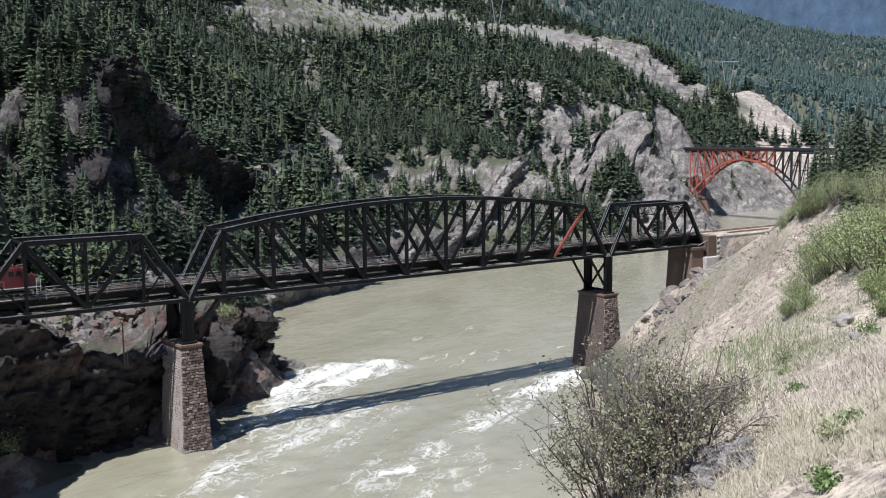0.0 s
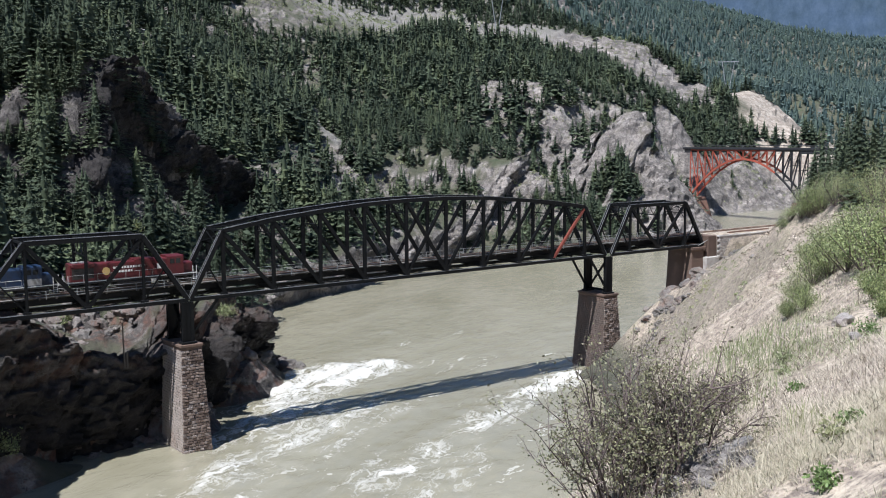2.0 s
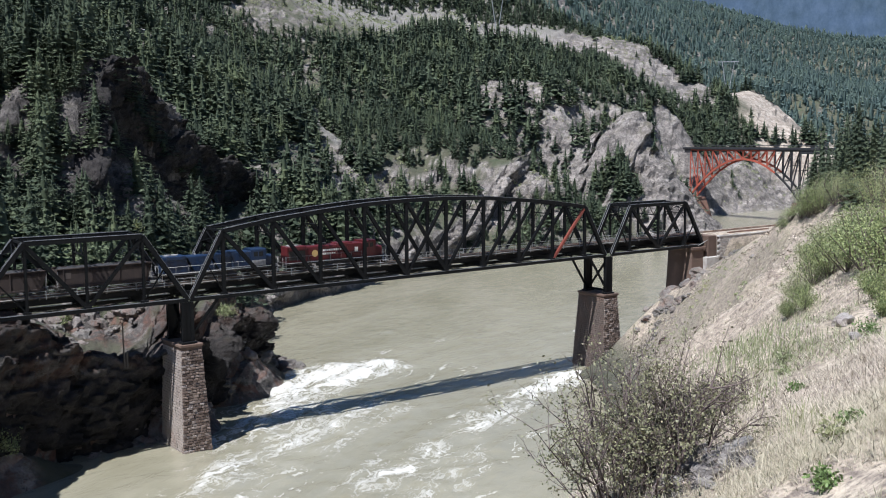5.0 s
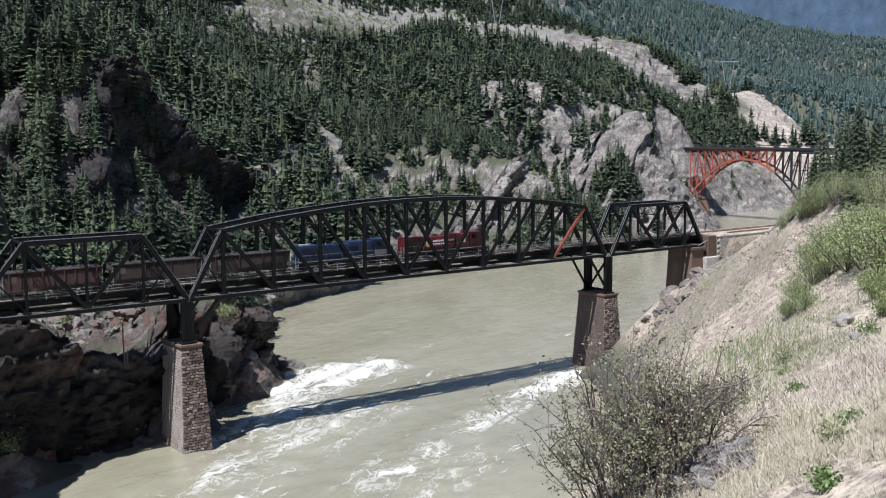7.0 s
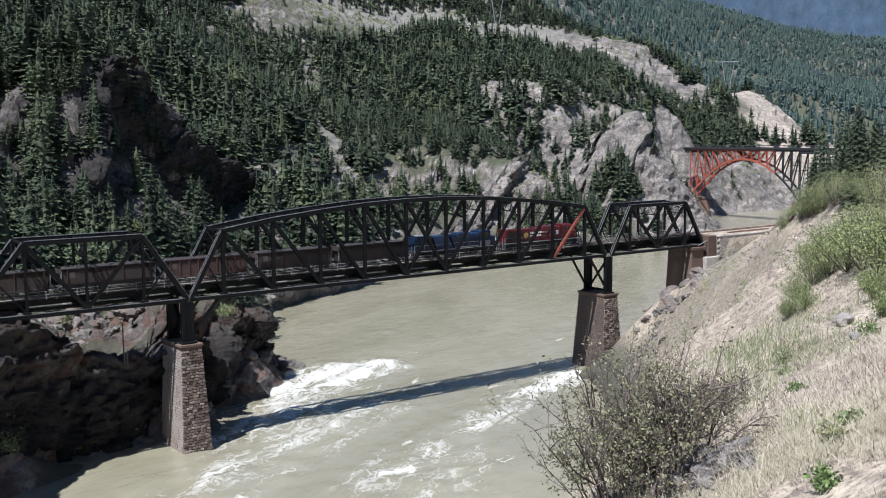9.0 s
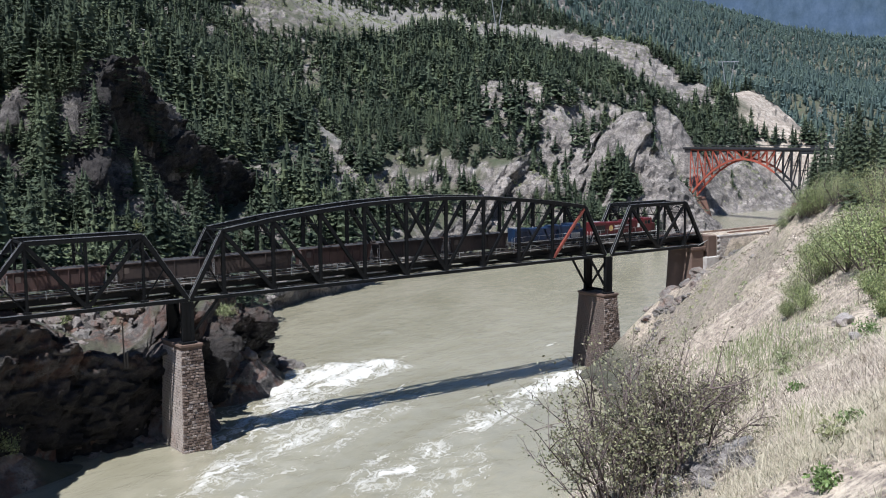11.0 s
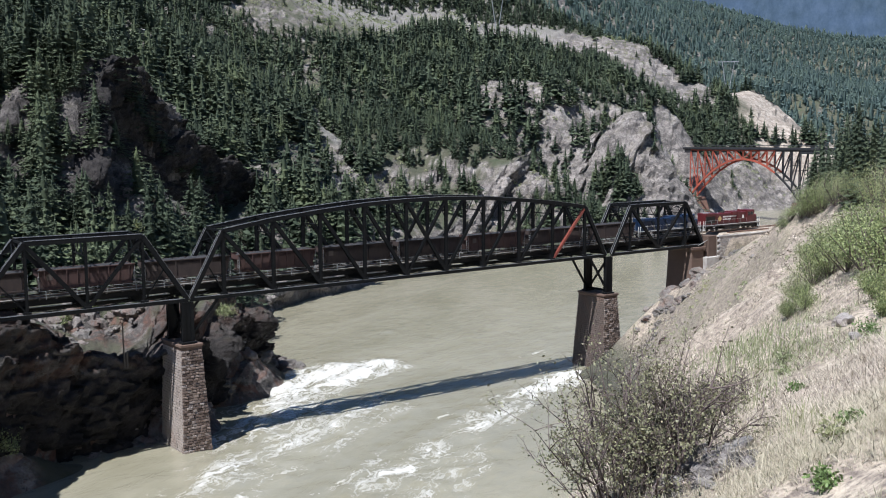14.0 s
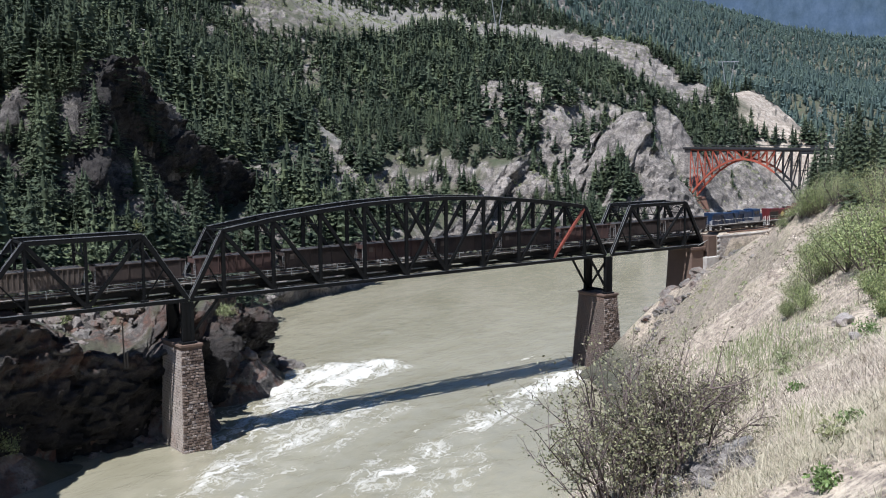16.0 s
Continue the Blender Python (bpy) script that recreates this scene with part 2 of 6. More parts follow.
# ---------------------------------------------------------------- mesh helpers
def finish(me, material, smooth=False):
    if material:
        me.materials.append(material)
    if smooth:
        me.polygons.foreach_set("use_smooth", [True] * len(me.polygons))
    me.update()
    return me


def raw_mesh(name, verts, faces, material=None, smooth=False):
    """A mesh from numpy arrays: verts (n, 3), faces (m, 3 or 4)."""
    verts, faces = np.asarray(verts, np.float32), np.asarray(faces, np.int32)
    me = bpy.data.meshes.new(name)
    k = faces.shape[1]
    me.vertices.add(len(verts))
    me.vertices.foreach_set("co", verts.ravel())
    me.loops.add(len(faces) * k)
    me.loops.foreach_set("vertex_index", faces.ravel())
    me.polygons.add(len(faces))
    me.polygons.foreach_set("loop_start", np.arange(len(faces), dtype=np.int32) * k)
    me.update(calc_edges=True)
    return finish(me, material, smooth)


def thing(name, label, category, at=(0, 0, 0), group="", kind=""):
    ob = new(name)
    ob.empty_display_size = 0.5
    ob.matrix_basis = at if isinstance(at, Matrix) else Matrix.Translation(at)
    return tagged(ob, label, category, group, kind)


def part(name, bm, material, parent, label="", smooth=False):
    me = bpy.data.meshes.new(name)
    bm.to_mesh(me)
    bm.free()
    ob = new(name, finish(me, material, smooth))
    ob.parent = parent
    if label:
        ob["label"] = label
    return ob


def box(bm, lo, hi, bevel=0.0):
    m = Matrix.Translation([(a + b) / 2 for a, b in zip(lo, hi)]) @ Matrix.Diagonal([b - a for a, b in zip(lo, hi)] + [1])
    r = bmesh.ops.create_cube(bm, size=1, matrix=m)
    if bevel:
        es = list({e for v in r["verts"] for e in v.link_edges})
        bmesh.ops.bevel(bm, geom=es, offset=bevel, segments=1, affect="EDGES", profile=0.5)
    return bm


def rod(bm, a, b, r, n=6, r2=None):
    a, b = Vector(a), Vector(b)
    d = b - a
    m = Matrix.Translation((a + b) / 2) @ d.to_track_quat("Z", "Y").to_matrix().to_4x4()
    bmesh.ops.create_cone(bm, cap_ends=True, segments=n, radius1=r, radius2=r if r2 is None else r2, depth=d.length, matrix=m)
    return bm


def beam(bm, a, b, w, h, solid=False):
    """A rolled or built-up member from a to b: two flange plates and a recessed web, w across, h deep."""
    a, b = Vector(a), Vector(b)
    d = b - a
    x = d.normalized()
    side = Vector((0, 1, 0)) if abs(x.y) < 0.9 else Vector((1, 0, 0))
    up = x.cross(side).normalized()
    side = up.cross(x)
    m = Matrix((x, side, up)).transposed().to_4x4()
    m.translation = (a + b) / 2
    L = d.length
    pieces = [(0, w, h, 0)] if solid else [(-1, 0.16 * w, h, 0.42 * w), (1, 0.16 * w, h, 0.42 * w), (0, 0.70 * w, 0.62 * h, 0)]
    for s, ww, hh, off in pieces:
        bmesh.ops.create_cube(bm, size=1, matrix=m @ Matrix.Translation((0, s * off, 0)) @ Matrix.Diagonal((L, ww, hh, 1)))
    return bm


def fresh():
    return bmesh.new()


# ---------------------------------------------------------------- the land
def lattice(i, j, seed):
    v = (i.astype(np.int64) * 374761393 + j.astype(np.int64) * 668265263 + seed * 974634777) & 0xFFFFFFFF
    v = ((v ^ (v >> 13)) * 1274126177) & 0xFFFFFFFF
    return ((v ^ (v >> 16)) & 0xFFFF) / 32767.5 - 1.0


def value_noise(x, y, seed=0):
    i, j = np.floor(x), np.floor(y)
    u, v = x - i, y - j
    u, v = u * u * u * (u * (u * 6 - 15) + 10), v * v * v * (v * (v * 6 - 15) + 10)
    i, j = i.astype(np.int64), j.astype(np.int64)
    a, b = lattice(i, j, seed), lattice(i + 1, j, seed)
    c, d = lattice(i, j + 1, seed), lattice(i + 1, j + 1, seed)
    return (a * (1 - u) + b * u) * (1 - v) + (c * (1 - u) + d * u) * v


def fbm(x, y, octaves=4, seed=0, ridged=False):
    total, amp, norm = 0.0, 1.0, 0.0
    for k in range(octaves):
        n = value_noise(x + 17.3 * k, y - 9.1 * k, seed + k)
        total = total + amp * ((1 - 2 * np.abs(n)) if ridged else n)
        norm += amp
        amp *= 0.5
        x, y = x * 2.03 * 0.8 - y * 2.03 * 0.6, x * 2.03 * 0.6 + y * 2.03 * 0.8
    return total / norm


def lattice3(i, j, k, seed):
    v = (i * 374761393 + j * 668265263 + k * 1442695041 + seed * 974634777) & 0xFFFFFFFF
    v = ((v ^ (v >> 13)) * 1274126177) & 0xFFFFFFFF
    return ((v ^ (v >> 16)) & 0xFFFF) / 65535.0


def fractured(x, y, z, seed):
    """Blocky rock: each point takes the random offset of its nearest cell; returns -1 to 1."""
    i, j, k = (np.floor(c).astype(np.int64) for c in (x, y, z))
    best, val = np.full(x.shape, 1e9), np.zeros(x.shape)
    for a in (-1, 0, 1):
        for b in (-1, 0, 1):
            for c in (-1, 0, 1):
                ii, jj, kk = i + a, j + b, k + c
                h = lattice3(ii, jj, kk, seed)
                d = (ii + h - x) ** 2 + (jj + lattice3(ii, jj, kk, seed + 1) - y) ** 2 + (kk + lattice3(ii, jj, kk, seed + 2) - z) ** 2
                m = d < best
                best = np.where(m, d, best)
                val = np.where(m, lattice3(ii, jj, kk, seed + 3) * 2 - 1 - 0.5 * d, val)
    return val


def ease(a, b, v):
    t = np.clip((v - a) / (b - a), 0, 1)
    return t * t * (3 - 2 * t)


# spot heights of the landforms, metres above the river
RIVER_BED = [(76, -9, -4), (70, -19, -4), (66, -27, -4), (82, -11, -2.5), (33, 22, -5), (25, 14, -5), (47, 38, -5), (-300, -120, -8), (-200, -105, -8), (-110, -98, -8), (-50, -70, -8), (0, -45, -8), (45, -5, -8), (75, 30, -8), (100, 65, -8), (140, 90, -8), (200, 115, -8), (300, 150, -8), (370, 175, -8), (450, 205, -8), (560, 245, -8), (680, 300, -8)]
SHORES = [(-27, -4.4, 0), (-62, -40, 0), (-110, -68, 0), (-200, -78, 0), (-13.5, 6.3, 0), (-1, 8.8, 0), (11.5, 20.5, 0), (40.8, 43, 0), (66.6, 113, 0), (93.5, 128, 0), (107, 131, 0), (151, 163, 0), (286, 214, 0), (340, 227, 0), (409, 248, 0), (535, 266, 0), (110, -9, 0), (70, -60, 0), (10, -98, 0), (-40, -118, 0), (-110, -132, 0), (-200, -140, 0), (160, 25, 0), (250, 60, 0), (420, 140, 0), (560, 210, 0), (50, 78, 0), (42, 60, -1)]
ARCH_SHORE = [(425, 249, 1), (440, 254, 2), (418, 243, -1), (433, 262, 6), (431, 240, 0), (412, 224, -3), (468, 253, 0), (449, 238, -3), (501, 256, 0), (481, 241, -3), (535, 259, 0), (515, 244, -3)]
NEAR_BANK = [(-60, -157, 50.2), (-54.2, -153.7, 49.6), (-53.1, -151.6, 48.8), (-52.8, -149.1, 48.0), (-51.4, -149.1, 48.0), (-46.5, -147.1, 47.7), (-49.9, -151.1, 49.1), (-43.7, -142.6, 46.8), (10, -100, 33), (-7, -111, 37), (98, -16, 14), (97, -26, 20), (134, -6, 19.5), (140, -6, 20.5), (150, -6, 24.5), (67, -77, 40), (43, -96, 42), (32, -97, 36.5), (-21.4, -134.5, 47), (-19.2, -128.6, 43.3), (-43, -147.1, 48.2), (-28.6, -132.7, 43.6), (136, -37, 37), (190, 9, 31), (300, 30, 38), (-100, -190, 54), (0, -180, 52)]
NEAR_EDGE = [(99, -9.5, 13), (108, -10, 17.5), (114.7, -17.9, 23.5), (111, -25, 26.0), (103, -37.5, 32.5), (87, -54.4, 38.0), (77, -66.3, 39.0), (97, -62, 36), (106, -50, 35), (86, -74, 38), (62, -90, 40), (78, -86, 39), (112, -72, 37), (34, -112, 43), (124, -52, 35)]
NEAR_RIDGE = [(8.0, -107.0, 38.0), (6.0, -113.0, 41.0), (4.0, -119.0, 44.5), (2.0, -126.0, 47.5), (55.0, -77.0, 37.5), (41.0, -92.0, 41.0)]
LEFT_BANK = [(-24, 11, 23), (-17, 18, 21), (-8, 23, 20), (1, 25, 19), (6, 19, 15), (-30, 1, 16), (-17, 11, 14), (-6, 15, 13), (21, 31, 13), (35, 47, 8), (38, 44, 2), (-6, 72, 28), (5, 74, 27), (20, 69, 22), (52, 94, 16), (-4, 92, 57), (4, 93, 60), (23, 121, 65), (18, 93, 47), (6, 84, 46), (-36, 3, 26.5), (-90, 10, 27), (-70, 60, 50), (-160, 10, 30)]
HILLSIDE = [(62, 138, 24), (65, 191, 63), (59, 151, 41), (32, 170, 76), (22, 193, 95), (77, 250, 99), (82, 140, 23), (142, 188, 29), (177, 201, 30), (203, 291, 62), (216, 376, 96), (126, 285, 87), (145, 364, 122), (285, 334, 80), (227, 228, 48), (343, 487, 137), (435, 471, 132), (324, 304, 83), (321, 253, 64), (253, 194, 32), (216, 185, 14), (323, 209, 63), (306, 184, 26), (279, 183, 11), (389, 240, 43), (394, 235, 14), (485, 428, 114), (564, 420, 119), (513, 342, 69)]
GAPS = [(629.0, 421.0, 54.0), (689.0, 506.0, 72.0), (744.0, 594.0, 116.0), (439.0, 275.0, 48.0), (385.0, 245.0, 50.0), (437.0, 269.0, 42.0)]
BEYOND = [(397, 618, 195), (272, 679, 256), (103, 524, 221), (621, 575, 178), (1019, 885, 223), (646, 400, 81), (687, 396, 72), (608, 283, 44), (783, 380, 45), (515, 276, 22), (466, 274, 27), (964, 643, 108), (840, 475, 87), (1545, 859, 130), (1436, 1014, 222), (1060, 502, 72), (2178, 1166, 253), (2065, 1341, 261), (1675, 1352, 334), (901, 995, 321), (500, -200, 120), (0, -600, 180), (-600, 100, 160), (-500, -500, 150), (900, 100, 110), (2500, 0, 260), (-1500, 1500, 400)]
SPOTS = np.array(RIVER_BED + SHORES + ARCH_SHORE + NEAR_BANK + NEAR_EDGE + NEAR_RIDGE + LEFT_BANK + HILLSIDE + GAPS + BEYOND, float)


# rock walls: corners in plan, then the rise at each corner; the high side is on the left of the way
WALLS = [([(-65, -36), (-31.5, -0.5), (-16.5, 9.5), (-2.5, 11.5), (11, 21.5), (38, 45.5), (42, 54)], [20, 20, 19, 15, 9, 4, 2], 1.6),
         ([(0, 66), (13, 90), (31, 113), (51, 132), (70, 148), (90, 160)], [4, 17, 30, 31, 20, 5], 2.0),
         ([(60, 106), (93, 128.5), (107, 131.5), (151, 163.5), (286, 214.5), (340, 228)], [9, 8, 7, 7, 8, 6], 2.0),
         ([(236, 206), (262, 203), (290, 190), (318, 192), (334, 204), (372, 232)], [3, 5, 6, 7, 6, 3], 6.0)]


def walls_height(x, y, lean=False):
    """The rise over the rock walls; with lean, how far their upper parts hang out instead, as (dx, dy)."""
    total = np.zeros(np.shape(x))
    out_x, out_y = np.zeros(np.shape(x)), np.zeros(np.shape(x))
    for line, rises, soft in WALLS:
        best = np.full(np.shape(x), 1e9)
        signed, rise = np.zeros(np.shape(x)), np.zeros(np.shape(x))
        wx, wy = np.zeros(np.shape(x)), np.zeros(np.shape(x))
        wob = 1.2 * soft * fbm(x / 22, y / 22, 2, 131)
        for (ax, ay), (bx, by), r0, r1 in zip(line[:-1], line[1:], rises[:-1], rises[1:]):
            dx, dy = bx - ax, by - ay
            L2 = dx * dx + dy * dy
            t = np.clip(((x - ax) * dx + (y - ay) * dy) / L2, 0, 1)
            d = np.hypot(x - ax - t * dx, y - ay - t * dy)
            near = d < best
            best = np.where(near, d, best)
            cross = dx * (y - ay) - dy * (x - ax)
            signed = np.where(near, np.sign(cross) * d, signed)
            rise = np.where(near, r0 + (r1 - r0) * t, rise)
            wx, wy = np.where(near, dy / L2 ** 0.5, wx), np.where(near, -dx / L2 ** 0.5, wy)
        up = ease(-0.3 * soft, 1.7 * soft, signed + wob)
        total = total + rise * up * np.exp(-np.maximum(best - 4, 0) / 28)
        hang = (2.2 * soft + 0.09 * rise) * up * np.exp(-np.maximum(signed - 2.5, 0) / 7) * ease(3, 8, rise)
        out_x, out_y = out_x + wx * hang, out_y + wy * hang
    return (out_x, out_y) if lean else total


def softness(x, y):
    return np.clip(0.035 * np.hypot(x - EYE[0], y - EYE[1]), 0.6, 50.0)


def spline_weights():
    d = np.hypot(SPOTS[:, None, 0] - SPOTS[None, :, 0], SPOTS[:, None, 1] - SPOTS[None, :, 1])
    soft = softness(SPOTS[:, 0], SPOTS[:, 1])
    n = len(SPOTS)
    M = np.zeros((n + 1, n + 1))
    M[:n, :n] = np.sqrt(d * d + soft[None, :] ** 2) - np.eye(n) * 0.5
    M[:n, n] = M[n, :n] = 1
    return np.linalg.solve(M, np.append(SPOTS[:, 2] - walls_height(SPOTS[:, 0], SPOTS[:, 1]), 0))


SPLINE = spline_weights()
TRACK_Y, TIE_TOP = 3.1, 27.7


def base_height(x, y):
    z = np.full(x.shape, SPLINE[-1])
    for (sx, sy, _), w, c in zip(SPOTS, SPLINE, softness(SPOTS[:, 0], SPOTS[:, 1])):
        z += w * np.sqrt((x - sx) ** 2 + (y - sy) ** 2 + c * c)
    return z + walls_height(x, y)


def near_side(x, y):
    return ease(46, 62, 0.62 * x - y) * (1 - ease(300, 420, np.hypot(x + 60, y + 157)))


def ground_height(x, y):
    z = base_height(x, y)
    far = np.hypot(x + 60, y + 157)
    near = near_side(x, y)
    land = ease(-1.5, 4, z)
    hills = (1 - near) * land
    z = z + hills * (ease(120, 420, far) * 5.5 * fbm(x / 62, y / 62, 3, 5) + 2.6 * fbm(x / 17, y / 17, 4, 9, True) * ease(2, 18, z))
    z = z + near * land * ease(6, 60, far) * (0.6 * fbm(x / 19, y / 19, 3, 21) + 0.4 * fbm(x / 4.2, y / 4.2, 3, 22))
    z = z + near * 0.10 * fbm(x / 0.9, y / 0.9, 3, 31) * (1 - ease(60, 200, far))
    # ribs of the left cliff: each climbs slowly across the slope and breaks off to the river side
    q = (0.807 * x - 0.59 * y) / 12.5 + 0.45 * fbm(x / 14, y / 14, 3, 201)
    q = q - np.floor(q)
    rib = np.where(q < 0.86, q / 0.86, (1 - q) / 0.14)
    z = z + 6 * (rib - 0.55) * (1 - ease(14, 32, np.hypot(x - 3, (y - 88) * 0.9))) * ease(30, 40, z)
    z = z + ease(900, 1800, far) * 22 * fbm(x / 260, y / 260, 4, 41)
    # the railway's bench at both ends of the bridge
    off = np.abs(y - TRACK_Y)
    bench = np.maximum(1 - ease(-40, -33, x), ease(132, 139, x)) * (1 - ease(4.5, np.where(x > 0, 7.0, 11.0), off)) * (1 - ease(240, 330, x))
    return z * (1 - bench) + (TIE_TOP - 0.25) * bench


def build_ground():
    spread = np.concatenate([np.arange(11.0, 62.0, 0.165), np.arange(62.0, 371.0, 3.0)])
    rings = np.concatenate([[0.01, 0.5], 1.2 * 1.021 ** np.arange(0, 232), 149.0 * 1.006 ** np.arange(0, 77), 236.0 * 1.0028 ** np.arange(0, 134), 343.5 * 1.006 ** np.arange(0, 57), 484.0 * 1.0033 ** np.arange(0, 48), 567.5 * 1.006 ** np.arange(0, 47), 752 * 1.021 ** np.arange(0, 90)])
    A, R = np.meshgrid(np.radians(spread), rings)
    x, y = -60 + R * np.sin(A), -157 + R * np.cos(A)
    z = ground_height(x, y)
    gx = (ground_height(x + 0.8, y) - z) / 0.8
    gy = (ground_height(x, y + 0.8) - z) / 0.8
    slope = np.hypot(gx, gy)
    near = near_side(x, y)
    patch = fbm(x / 30, y / 30, 3, 51)
    rock = ease(0.60, 0.95, slope + 0.35 * patch) * ease(-2, 0.5, z)
    crag = np.clip(sum(1 - ease(0.75, 1.0, np.hypot((x - cx) / rx, (y - cy) / ry) + 0.3 * patch) for cx, cy, rx, ry in CRAGS), 0, 1)
    rock = np.maximum(rock, crag) * (1 - 0.85 * near)
    # crags: broken blocks pushed in and out along the slope's normal
    clear = (np.abs(y - TRACK_Y) > 7) | (z < 21) | ((x > 5) & (x < 125))
    amount = rock * (1 - 0.8 * near) * ease(0.3, 3, z) * (1 - ease(1100, 1500, R)) * clear
    ln = np.sqrt(1 + gx * gx + gy * gy)
    nx, ny, nz = -gx / ln, -gy / ln, 1 / ln
    grow = np.clip(R / 300, 0.35, 1.5) * (1 - 0.55 * ease(430, 560, R))
    near_wall = np.clip(np.hypot(*walls_height(x, y, True)) / 3, 0, 1)
    push = amount * grow * (1 - 0.45 * near_wall) * (1.4 * fractured(x / 7.5, y / 7.5, z / 6.0, 61) + 0.9 * fractured(x / 2.9, y / 2.9, z / 2.3, 67) + 0.9 * fbm((x + y) / 13, z / 6.5, 4, 71, True) + 0.6 * fbm(x / 5 + z / 4, y / 5 - z / 4, 3, 73))
    push = np.where(R > 40, push, push * 0.25)
    hx, hy = walls_height(x, y, True)
    clear_x = ((np.abs(y - TRACK_Y) > 9) | (z < 19))
    px, py, z = x + push * nx + hx * clear_x, y + push * ny + hy * clear_x, z + push * nz * 0.8
    rows, cols = x.shape
    g = np.arange(rows * cols).reshape(rows, cols)
    h = np.roll(g, -1, axis=1)
    faces = np.stack([g[:-1], h[:-1], h[1:], g[1:]], -1).reshape(-1, 4)
    verts = np.stack([px, py, z], -1).reshape(-1, 3)
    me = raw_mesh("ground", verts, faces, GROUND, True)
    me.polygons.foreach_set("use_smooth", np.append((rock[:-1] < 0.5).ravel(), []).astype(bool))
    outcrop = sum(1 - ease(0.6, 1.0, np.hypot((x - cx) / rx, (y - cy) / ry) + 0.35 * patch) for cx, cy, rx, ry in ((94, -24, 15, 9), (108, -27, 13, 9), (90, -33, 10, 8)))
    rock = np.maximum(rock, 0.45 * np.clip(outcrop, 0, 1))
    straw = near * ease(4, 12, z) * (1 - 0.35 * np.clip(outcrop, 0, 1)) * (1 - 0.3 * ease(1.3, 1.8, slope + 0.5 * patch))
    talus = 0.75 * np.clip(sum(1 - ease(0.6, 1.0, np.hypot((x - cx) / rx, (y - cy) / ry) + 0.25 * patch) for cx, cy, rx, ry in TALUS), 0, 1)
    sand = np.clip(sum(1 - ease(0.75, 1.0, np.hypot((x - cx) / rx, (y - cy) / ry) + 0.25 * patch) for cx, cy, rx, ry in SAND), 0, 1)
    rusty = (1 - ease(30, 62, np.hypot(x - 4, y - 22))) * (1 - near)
    # dark: painted shade round the left cliff and bank
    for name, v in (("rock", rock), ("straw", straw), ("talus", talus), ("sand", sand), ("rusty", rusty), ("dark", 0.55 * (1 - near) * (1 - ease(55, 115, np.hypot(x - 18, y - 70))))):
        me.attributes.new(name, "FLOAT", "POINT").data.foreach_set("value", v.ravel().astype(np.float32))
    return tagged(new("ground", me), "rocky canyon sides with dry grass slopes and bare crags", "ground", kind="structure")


CRAGS = [(480, 262, 70, 26), (545, 280, 60, 22), (500, 432, 80, 22), (555, 405, 30, 50), (520, 350, 26, 42), (318, 200, 34, 24), (325, 250, 30, 32), (330, 300, 36, 16), (395, 240, 46, 16), (540, 380, 34, 60), (500, 275, 80, 22), (250, 190, 60, 10), (10, 95, 30, 22), (450, 455, 50, 14), (441, 471, 44, 20), (490, 430, 40, 28), (520, 405, 28, 24), (513, 372, 24, 28), (500, 338, 22, 24), (306, 276, 24, 22), (316, 247, 24, 18), (311, 196, 20, 20), (326, 190, 18, 16)]
TALUS = [(350, 520, 150, 95), (440, 500, 110, 70), (10, 66, 22, 14)] + [(140 + 11 * k, 184 + 23 * k, 4.5, 13) for k in range(5)]
SAND = [(690, 360, 110, 45), (620, 300, 70, 40)]
build_ground()


